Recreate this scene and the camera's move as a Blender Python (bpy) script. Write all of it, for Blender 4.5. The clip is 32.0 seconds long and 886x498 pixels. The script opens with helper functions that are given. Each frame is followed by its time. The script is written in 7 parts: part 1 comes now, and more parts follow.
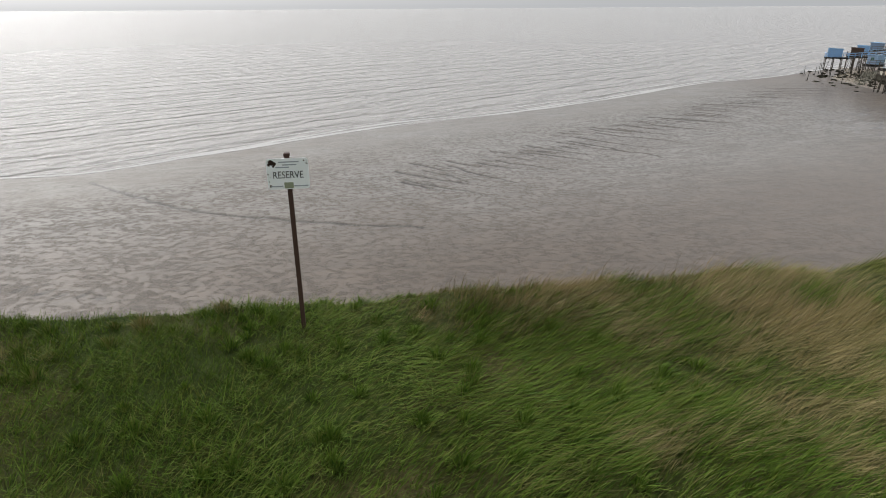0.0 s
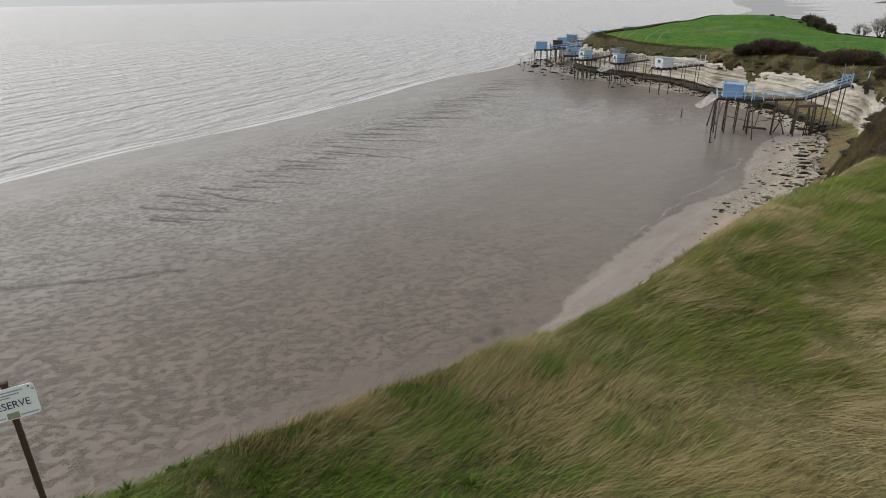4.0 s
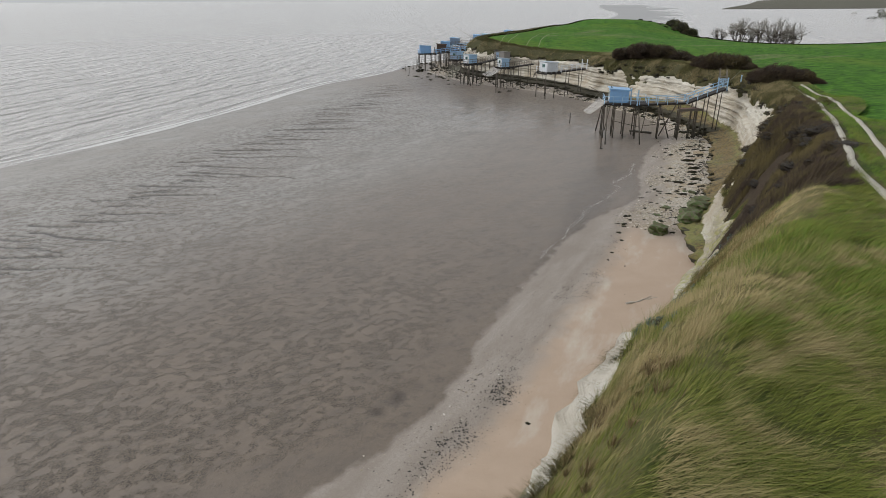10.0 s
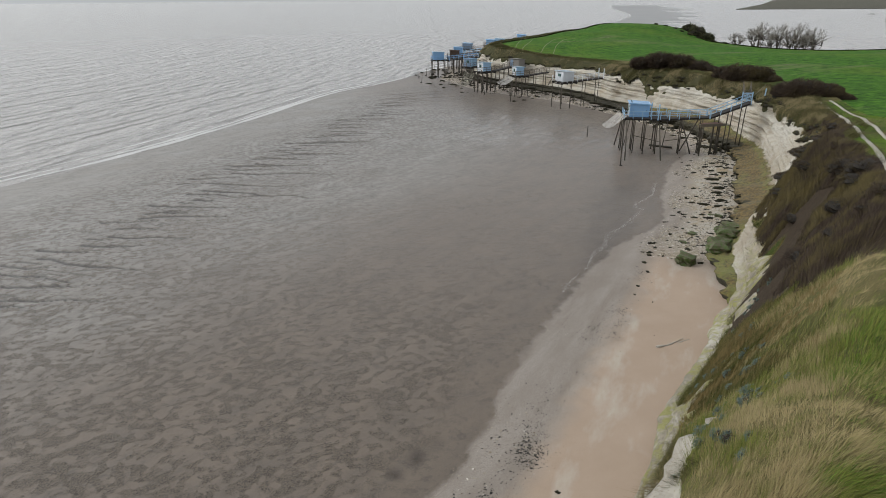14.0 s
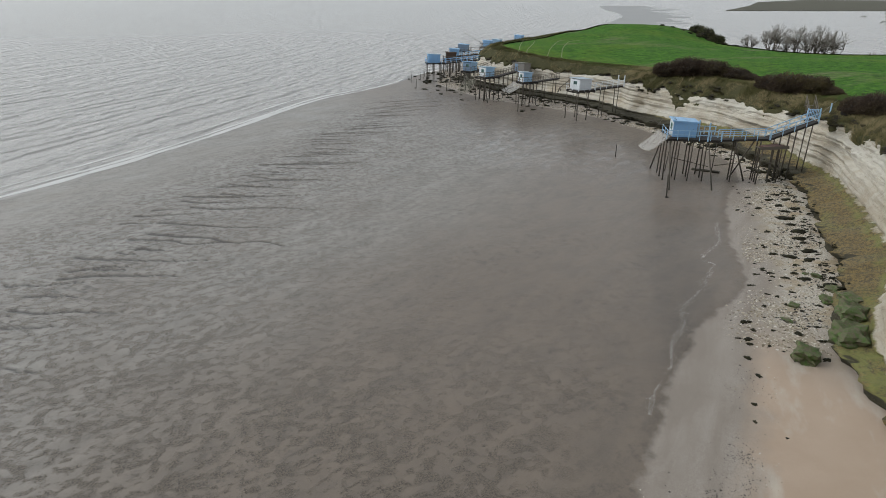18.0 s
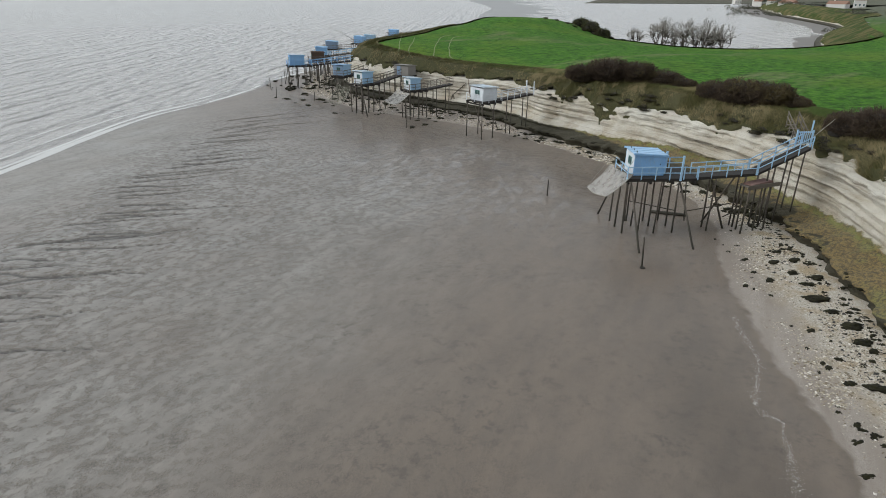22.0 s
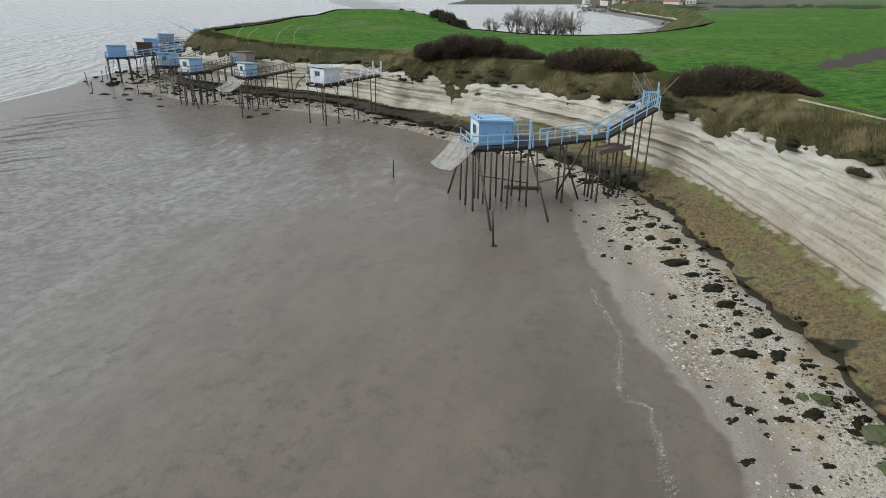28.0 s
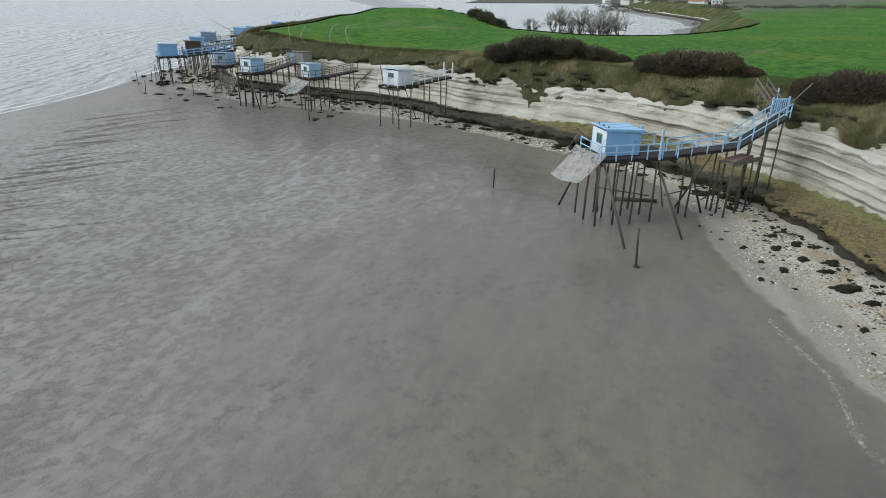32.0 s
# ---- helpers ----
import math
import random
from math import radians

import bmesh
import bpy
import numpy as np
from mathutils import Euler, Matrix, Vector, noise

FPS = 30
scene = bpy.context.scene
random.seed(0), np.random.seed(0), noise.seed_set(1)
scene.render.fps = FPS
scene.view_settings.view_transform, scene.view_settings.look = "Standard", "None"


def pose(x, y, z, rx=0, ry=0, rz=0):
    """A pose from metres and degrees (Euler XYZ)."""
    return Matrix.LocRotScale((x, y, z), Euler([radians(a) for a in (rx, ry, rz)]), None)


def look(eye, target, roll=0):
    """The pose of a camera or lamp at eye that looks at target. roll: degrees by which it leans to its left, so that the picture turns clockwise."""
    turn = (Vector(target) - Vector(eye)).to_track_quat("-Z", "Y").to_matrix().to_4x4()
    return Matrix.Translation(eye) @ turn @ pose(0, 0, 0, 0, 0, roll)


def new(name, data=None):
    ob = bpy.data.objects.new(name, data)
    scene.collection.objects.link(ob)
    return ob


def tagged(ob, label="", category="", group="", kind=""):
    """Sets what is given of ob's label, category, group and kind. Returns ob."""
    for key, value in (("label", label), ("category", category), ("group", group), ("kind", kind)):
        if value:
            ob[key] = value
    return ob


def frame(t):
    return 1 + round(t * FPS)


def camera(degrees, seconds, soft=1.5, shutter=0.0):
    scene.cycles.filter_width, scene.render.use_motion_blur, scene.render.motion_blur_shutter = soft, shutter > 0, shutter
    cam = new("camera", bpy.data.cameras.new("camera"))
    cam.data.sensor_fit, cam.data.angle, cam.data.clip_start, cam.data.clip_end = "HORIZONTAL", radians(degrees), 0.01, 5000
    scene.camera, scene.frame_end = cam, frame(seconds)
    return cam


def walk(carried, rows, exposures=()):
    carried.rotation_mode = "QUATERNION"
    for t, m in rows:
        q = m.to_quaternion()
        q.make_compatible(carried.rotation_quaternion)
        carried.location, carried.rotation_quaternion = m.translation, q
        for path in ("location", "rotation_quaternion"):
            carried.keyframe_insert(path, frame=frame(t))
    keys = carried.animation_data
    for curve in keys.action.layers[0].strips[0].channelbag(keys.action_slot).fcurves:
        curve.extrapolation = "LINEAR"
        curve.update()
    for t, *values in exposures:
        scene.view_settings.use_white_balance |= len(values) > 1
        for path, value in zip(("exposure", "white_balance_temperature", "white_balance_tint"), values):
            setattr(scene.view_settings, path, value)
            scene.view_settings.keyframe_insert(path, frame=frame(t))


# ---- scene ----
cam = camera(72.4, 32.0, 0.9)
PATH = [
    (0, (3.890, 0.374, 16.769), (3.850, 2.229, 16.024), -0.4),
    (0.5, (3.852, 0.385, 17.093), (3.963, 2.235, 16.341), -0.8),
    (1, (3.846, 0.490, 17.342), (4.033, 2.332, 16.585), -0.6),
    (1.5, (3.837, 0.542, 17.654), (4.090, 2.373, 16.890), -0.3),
    (2, (3.940, 0.583, 17.914), (4.310, 2.394, 17.152), -0.7),
    (2.5, (4.017, 0.644, 18.183), (4.501, 2.427, 17.417), -0.8),
    (3, (4.052, 0.617, 18.520), (4.638, 2.368, 17.751), -1.0),
    (3.5, (4.128, 0.665, 18.833), (4.774, 2.393, 18.061), -1.1),
    (5.5, (4.705, 2.267, 18.577), (5.441, 3.963, 17.814), -0.4),
    (6, (5.062, 2.804, 18.577), (5.859, 4.472, 17.812), -0.4),
    (6.5, (5.385, 3.343, 18.556), (6.278, 4.960, 17.790), -0.5),
    (7, (5.667, 3.836, 18.549), (6.599, 5.430, 17.782), -0.4),
    (7.5, (5.891, 4.289, 18.541), (6.849, 5.868, 17.773), -0.4),
    (8, (6.175, 4.744, 18.503), (7.148, 6.313, 17.735), -0.3),
    (8.5, (6.433, 5.188, 18.534), (7.413, 6.753, 17.766), -0.4),
    (9, (6.705, 5.662, 18.598), (7.688, 7.225, 17.830), -0.4),
    (9.5, (6.942, 6.110, 18.661), (7.926, 7.672, 17.893), -0.3),
    (10, (7.187, 6.544, 18.736), (8.171, 8.107, 17.968), -0.3),
    (10.5, (7.432, 6.956, 18.822), (8.413, 8.521, 18.054), -0.3),
    (11, (7.624, 7.342, 18.913), (8.602, 8.909, 18.146), -0.3),
    (11.5, (7.770, 7.721, 19.029), (8.743, 9.291, 18.261), -0.4),
    (12, (7.918, 8.109, 19.180), (8.887, 9.681, 18.412), -0.2),
    (12.5, (8.060, 8.465, 19.385), (9.027, 10.038, 18.617), -0.2),
    (13, (8.084, 8.782, 19.741), (9.049, 10.355, 18.971), -0.2),
    (13.5, (8.064, 8.977, 20.034), (9.025, 10.554, 19.267), -0.4),
    (14, (8.048, 9.120, 20.256), (9.004, 10.699, 19.488), -0.4),
    (14.5, (8.158, 9.640, 20.261), (9.111, 11.222, 19.492), -0.3),
    (16.5, (10.780, 15.815, 20.112), (11.715, 17.407, 19.343), -0.2),
    (17, (11.757, 18.109, 20.013), (12.688, 19.704, 19.245), -0.1),
    (17.5, (12.955, 20.593, 19.890), (13.930, 22.161, 19.120), -0.1),
    (18, (13.884, 23.144, 19.819), (14.877, 24.699, 19.048), 0.1),
    (18.5, (15.230, 25.884, 19.661), (16.317, 27.374, 18.888), 0.1),
    (19, (16.593, 28.558, 19.579), (17.702, 30.031, 18.804), 0.2),
    (19.5, (18.145, 31.253, 19.434), (19.300, 32.689, 18.656), 0.3),
    (20, (19.891, 33.769, 19.259), (21.051, 35.199, 18.480), 0.4),
    (20.5, (21.399, 36.257, 19.553), (22.599, 37.650, 18.766), 0.2),
    (21, (23.404, 38.752, 19.383), (24.643, 40.110, 18.595), 0.3),
    (21.5, (25.320, 41.184, 19.305), (26.577, 42.524, 18.515), 0.5),
    (22, (27.683, 43.289, 19.138), (28.969, 44.601, 18.348), 0.5),
    (22.5, (29.990, 44.812, 19.138), (31.421, 45.963, 18.347), 0.2),
    (23, (31.691, 45.988, 19.085), (33.199, 47.037, 18.294), 0.1),
    (23.5, (32.906, 46.493, 19.161), (34.428, 47.521, 18.369), 0.2),
    (24, (33.844, 46.617, 19.279), (35.373, 47.634, 18.486), 0.1),
    (24.5, (34.478, 46.431, 19.419), (36.009, 47.444, 18.626), 0.0),
    (25, (34.774, 46.165, 19.496), (36.308, 47.175, 18.702), 0.1),
    (25.5, (34.973, 45.815, 18.618), (36.508, 46.825, 17.830), 0.3),
    (27.5, (34.785, 44.625, 15.378), (36.317, 45.649, 14.601), 0.4),
    (28, (34.575, 44.408, 15.404), (36.105, 45.435, 14.627), 0.4),
    (28.5, (34.317, 44.382, 15.383), (35.844, 45.414, 14.607), 0.5),
    (29, (33.859, 44.781, 15.332), (35.384, 45.818, 14.558), 0.5),
    (29.5, (33.318, 45.603, 15.372), (34.838, 46.645, 14.595), 0.5),
    (30, (32.817, 46.763, 15.375), (34.335, 47.807, 14.597), 0.5),
    (30.5, (32.515, 48.068, 15.346), (34.031, 49.115, 14.568), 0.5),
    (31, (32.441, 49.501, 15.381), (33.954, 50.551, 14.601), 0.5),
    (31.5, (32.506, 51.028, 15.406), (34.018, 52.080, 14.625), 0.6),
    (32, (32.769, 52.561, 15.381), (34.278, 53.616, 14.600), 0.6),
]
walk(cam, [(t, look(eye, target, roll)) for t, eye, target, roll in PATH],
     [(0.0, -0.06, 6500, 10), (9.0, -0.08, 6400, 9), (14.0, -0.14, 6330, 8), (19.0, -0.20, 6200, 6), (23.0, -0.02, 6150, 6), (28.0, 0.02, 6050, 5), (32.0, 0.06, 5800, 2)])

# ---- world, sun and exposure ----
SUN_AZ, SUN_EL = radians(-42), radians(38)      # azimuth from +y towards +x
world = bpy.data.worlds.new("overcast_sky")
scene.world = world
world.use_nodes = True
wn = world.node_tree
wn.nodes.clear()
sky = wn.nodes.new("ShaderNodeTexSky")
sky.sky_type = "NISHITA"
sky.sun_disc = False
sky.sun_elevation, sky.sun_rotation = SUN_EL, SUN_AZ
sky.air_density, sky.dust_density, sky.ozone_density = 1.0, 4.0, 1.0
grey = wn.nodes.new("ShaderNodeHueSaturation")
grey.inputs["Saturation"].default_value = 0.12
bg = wn.nodes.new("ShaderNodeBackground")
bg.inputs["Strength"].default_value = 0.15
wout = wn.nodes.new("ShaderNodeOutputWorld")
wn.links.new(sky.outputs[0], grey.inputs["Color"])
veil = wn.nodes.new("ShaderNodeMix")
veil.data_type = "RGBA"
veil.inputs[0].default_value = 0.42
veil.inputs[7].default_value = (6.9, 7.1, 7.4, 1)     # even cloud
wn.links.new(grey.outputs[0], veil.inputs[6])
wn.links.new(veil.outputs[2], bg.inputs["Color"])
wn.links.new(bg.outputs[0], wout.inputs["Surface"])
sun = new("sun", bpy.data.lights.new("sun", "SUN"))
sun.data.energy, sun.data.angle, sun.data.color = 1.0, radians(25), (1.0, 0.97, 0.92)
sun.matrix_world = look((math.sin(SUN_AZ) * math.cos(SUN_EL), math.cos(SUN_AZ) * math.cos(SUN_EL), math.sin(SUN_EL)), (0, 0, 0))
scene.view_settings.exposure = 0.0

# ---- small tools ----
rng = np.random.default_rng(7)


def hash3(i, j, k):
    h = (i * 374761393 + j * 668265263 + k * 2147483647 + 1013904223) & 0xFFFFFFFF
    h = ((h ^ (h >> 13)) * 1274126177) & 0xFFFFFFFF
    h = h ^ (h >> 16)
    return (h & 0xFFFFFF) / 8388607.5 - 1.0


def vnoise(x, y, z=0.0):
    """Smooth value noise, -1 to 1, on arrays."""
    x, y, z = np.broadcast_arrays(np.asarray(x, float), np.asarray(y, float), np.asarray(z, float))
    i, j, k = (np.floor(a).astype(np.int64) for a in (x, y, z))
    f, g, h = x - i, y - j, z - k
    f, g, h = (a * a * (3 - 2 * a) for a in (f, g, h))
    out = 0.0
    for a in (0, 1):
        for b in (0, 1):
            for c in (0, 1):
                out = out + hash3(i + a, j + b, k + c) * (f if a else 1 - f) * (g if b else 1 - g) * (h if c else 1 - h)
    return out


def fbm(x, y, z=0.0, n=4):
    out, amp = 0.0, 0.5
    for o in range(n):
        out = out + amp * vnoise(np.asarray(x) * 2**o + 17.3 * o, np.asarray(y) * 2**o + 5.1 * o, np.asarray(z) * 2**o)
        amp *= 0.5
    return out


def smooth(a, b, x):
    t = np.clip((np.asarray(x, float) - a) / (b - a), 0, 1)
    return t * t * (3 - 2 * t)


def spline(ctrl, step):
    """Points along a Catmull-Rom curve, about step apart, and the control index at each."""
    c = np.asarray(ctrl, float)
    c = np.vstack([2 * c[0] - c[1], c, 2 * c[-1] - c[-2]])
    pts, idx = [], []
    for k in range(1, len(c) - 2):
        n = max(2, int(np.linalg.norm(c[k + 1] - c[k]) / step))
        t = np.linspace(0, 1, n, endpoint=False)[:, None]
        a, b, d, e = c[k - 1], c[k], c[k + 1], c[k + 2]
        pts.append(0.5 * (2 * b + (d - a) * t + (2 * a - 5 * b + 4 * d - e) * t**2 + (3 * b - a - 3 * d + e) * t**3))
        idx.append(k - 1 + t[:, 0])
    return np.vstack(pts), np.concatenate(idx)


def sdist(x, y, poly):
    """Distance to a line, positive on its right side, and the nearest index along it."""
    p = np.column_stack([np.ravel(x), np.ravel(y)])
    best, sign, where = np.full(len(p), 1e18), np.ones(len(p)), np.zeros(len(p))
    for k in range(len(poly) - 1):
        a, ab = poly[k], poly[k + 1] - poly[k]
        ap = p - a
        t = np.clip((ap @ ab) / (ab @ ab), 0, 1)
        off = ap - t[:, None] * ab
        d = (off * off).sum(1)
        m = d < best
        best[m], where[m] = d[m], k + t[m]
        sign[m] = np.where(ab[0] * ap[m, 1] - ab[1] * ap[m, 0] < 0, 1.0, -1.0)
    return (np.sqrt(best) * sign).reshape(np.shape(x)), where.reshape(np.shape(x))


def fast_mesh(name, verts, faces, smooth_faces=True):
    """A mesh from arrays; faces all have the same number of corners."""
    verts, faces = np.asarray(verts, np.float32), np.asarray(faces, np.int32)
    me = bpy.data.meshes.new(name)
    n, c = faces.shape
    me.vertices.add(len(verts))
    me.vertices.foreach_set("co", verts.ravel())
    me.loops.add(n * c)
    me.loops.foreach_set("vertex_index", faces.ravel())
    me.polygons.add(n)
    me.polygons.foreach_set("loop_start", np.arange(0, n * c, c, dtype=np.int32))
    me.polygons.foreach_set("loop_total", np.full(n, c, np.int32))
    me.polygons.foreach_set("use_smooth", np.full(n, smooth_faces, bool))
    me.update(calc_edges=True)
    return me


def grid_faces(rows, cols):
    a = (np.arange(rows - 1)[:, None] * cols + np.arange(cols - 1)[None]).ravel()
    return np.column_stack([a, a + 1, a + cols + 1, a + cols])


def zones(me, **layers):
    for key, values in layers.items():
        at = me.attributes.new(key, "FLOAT", "POINT")
        at.data.foreach_set("value", np.asarray(values, np.float32).ravel())


def place(name, me, material, parent=None):
    ob = new(name, me)
    if material:
        me.materials.append(material)
    if parent:
        ob.parent = parent
    return ob


def part(name, bm, material, parent, label=""):
    """Links a bmesh as one mesh under a thing or a part."""
    me = bpy.data.meshes.new(name)
    bm.to_mesh(me)
    bm.free()
    ob = place(name, me, material, parent)
    return tagged(ob, label) if label else ob


def thing(name, x, y, z, turn=0.0, label="", category="", group="", kind=""):
    ob = new(name)
    ob.empty_display_size = 0.3
    ob.matrix_world = pose(x, y, z, 0, 0, turn)
    return tagged(ob, label, category, group, kind)


def box(bm, lo, hi, bevel=0.0):
    """A box between two corners, added to bm."""
    lo, hi = Vector(lo), Vector(hi)
    m = Matrix.LocRotScale((lo + hi) / 2, None, hi - lo)
    made = bmesh.ops.create_cube(bm, size=1.0, matrix=m)["verts"]
    if bevel:
        edges = {e for v in made for e in v.link_edges}
        bmesh.ops.bevel(bm, geom=list(edges), offset=bevel, segments=1, affect="EDGES")
    return bm


def beam(bm, a, b, w, h, up=(0, 0, 1)):
    """A squared timber from a to b."""
    a, b = Vector(a), Vector(b)
    d = (b - a).normalized()
    side = d.cross(Vector(up))
    side = side.normalized() if side.length > 1e-4 else Vector((1, 0, 0))
    top = side.cross(d)
    vs = [bm.verts.new(p + side * (sx * w / 2) + top * (sy * h / 2)) for p in (a, b) for sx, sy in ((-1, -1), (1, -1), (1, 1), (-1, 1))]
    for f in ((0, 1, 2, 3), (7, 6, 5, 4), (0, 4, 5, 1), (1, 5, 6, 2), (2, 6, 7, 3), (3, 7, 4, 0)):
        bm.faces.new([vs[i] for i in f])
    return bm


def pole(bm, a, b, r0, r1, n=8, rings=4, wobble=0.0):
    """A round, slightly uneven timber from a to b."""
    a, b = Vector(a), Vector(b)
    d = (b - a).normalized()
    side = d.orthogonal().normalized()
    other = d.cross(side)
    loops = []
    for k in range(rings + 1):
        t = k / rings
        c = a.lerp(b, t) + (side * random.uniform(-1, 1) + other * random.uniform(-1, 1)) * wobble * (0 < k < rings)
        r = r0 + (r1 - r0) * t
        loops.append([bm.verts.new(c + (side * math.cos(q) + other * math.sin(q)) * r * random.uniform(0.93, 1.07)) for q in (2 * math.pi * i / n for i in range(n))])
    for k in range(rings):
        for i in range(n):
            f = bm.faces.new((loops[k][i], loops[k][(i + 1) % n], loops[k + 1][(i + 1) % n], loops[k + 1][i]))
            f.smooth = True
    bm.faces.new(loops[0][::-1])
    bm.faces.new(loops[-1])
    return bm


# ---- material tools ----
def start_material(name):
    m = bpy.data.materials.new(name)
    m.use_nodes = True
    return m, m.node_tree, m.node_tree.nodes["Principled BSDF"]


def put(nt, socket, value):
    if isinstance(value, bpy.types.NodeSocket):
        nt.links.new(value, socket)
    else:
        socket.default_value = value


def n_pos(nt, scale=(1, 1, 1), turn=0.0):
    g = nt.nodes.new("ShaderNodeNewGeometry")
    m = nt.nodes.new("ShaderNodeMapping")
    nt.links.new(g.outputs["Position"], m.inputs["Vector"])
    m.inputs["Scale"].default_value = scale
    m.inputs["Rotation"].default_value = (0, 0, turn)
    return m.outputs[0]


def n_axis(nt, degrees_, sx, sy):
    """Place turned so that x runs along a bearing, then stretched."""
    m = nt.nodes.new("ShaderNodeMapping")
    nt.links.new(n_pos(nt, (1, 1, 1), radians(-degrees_)), m.inputs["Vector"])
    m.inputs["Scale"].default_value = (sx, sy, 1.0)
    return m.outputs[0]


def n_lines(nt, vec, scale, thin, twist=0.4, detail=3):
    """Thin wandering lines: 1 on a line, 0 off it."""
    f = n_math(nt, "ABSOLUTE", n_math(nt, "SUBTRACT", n_noise(nt, vec, scale, detail, 0.5, twist), 0.5))
    return n_ramp(nt, f, [(thin * 0.35, 1.0), (thin, 0.0)])


def n_noise(nt, vec, scale, detail=4.0, rough=0.55, twist=0.0):
    n = nt.nodes.new("ShaderNodeTexNoise")
    put(nt, n.inputs["Vector"], vec)
    put(nt, n.inputs["Scale"], scale)
    n.inputs["Detail"].default_value, n.inputs["Roughness"].default_value, n.inputs["Distortion"].default_value = detail, rough, twist
    return n.outputs["Fac"]


def n_wave(nt, vec, scale, twist=2.0, detail=2.0, axis="X"):
    n = nt.nodes.new("ShaderNodeTexWave")
    n.bands_direction = axis
    put(nt, n.inputs["Vector"], vec)
    n.inputs["Scale"].default_value, n.inputs["Distortion"].default_value, n.inputs["Detail"].default_value = scale, twist, detail
    n.inputs["Detail Scale"].default_value = 1.5
    return n.outputs["Fac"]


def n_ramp(nt, fac, stops):
    n = nt.nodes.new("ShaderNodeValToRGB")
    put(nt, n.inputs["Fac"], fac)
    while len(n.color_ramp.elements) < len(stops):
        n.color_ramp.elements.new(0.5)
    for e, (p, c) in zip(n.color_ramp.elements, stops):
        e.position = p
        e.color = (c, c, c, 1) if isinstance(c, (int, float)) else (*c, 1)
    return n.outputs["Color"]


def n_mix(nt, fac, a, b, how="MIX"):
    n = nt.nodes.new("ShaderNodeMix")
    n.data_type, n.blend_type = "RGBA", how
    put(nt, n.inputs["Factor"], fac)
    for key, v in (("A", a), ("B", b)):
        s = [i for i in n.inputs if i.name == key and i.type == "RGBA"][0]
        put(nt, s, v if isinstance(v, bpy.types.NodeSocket) else (*v, 1))
    return [o for o in n.outputs if o.type == "RGBA"][0]


def n_math(nt, how, a, b=0.0):
    n = nt.nodes.new("ShaderNodeMath")
    n.operation = how
    put(nt, n.inputs[0], a)
    put(nt, n.inputs[1], b)
    return n.outputs[0]


def n_attr(nt, name):
    n = nt.nodes.new("ShaderNodeAttribute")
    n.attribute_name = name
    return n.outputs["Fac"]


def n_bump(nt, height, strength, dist, under=None):
    n = nt.nodes.new("ShaderNodeBump")
    put(nt, n.inputs["Height"], height)
    put(nt, n.inputs["Strength"], strength)
    n.inputs["Distance"].default_value = dist
    if under:
        nt.links.new(under, n.inputs["Normal"])
    return n.outputs[0]


def n_island(nt):
    return nt.nodes.new("ShaderNodeNewGeometry").outputs["Random Per Island"]


def n_object(nt):
    return nt.nodes.new("ShaderNodeObjectInfo").outputs["Random"]


def finish(nt, bsdf, colour, rough, normal=None):
    put(nt, bsdf.inputs["Base Color"], colour if isinstance(colour, bpy.types.NodeSocket) else (*colour, 1))
    put(nt, bsdf.inputs["Roughness"], rough)
    if normal:
        nt.links.new(normal, bsdf.inputs["Normal"])


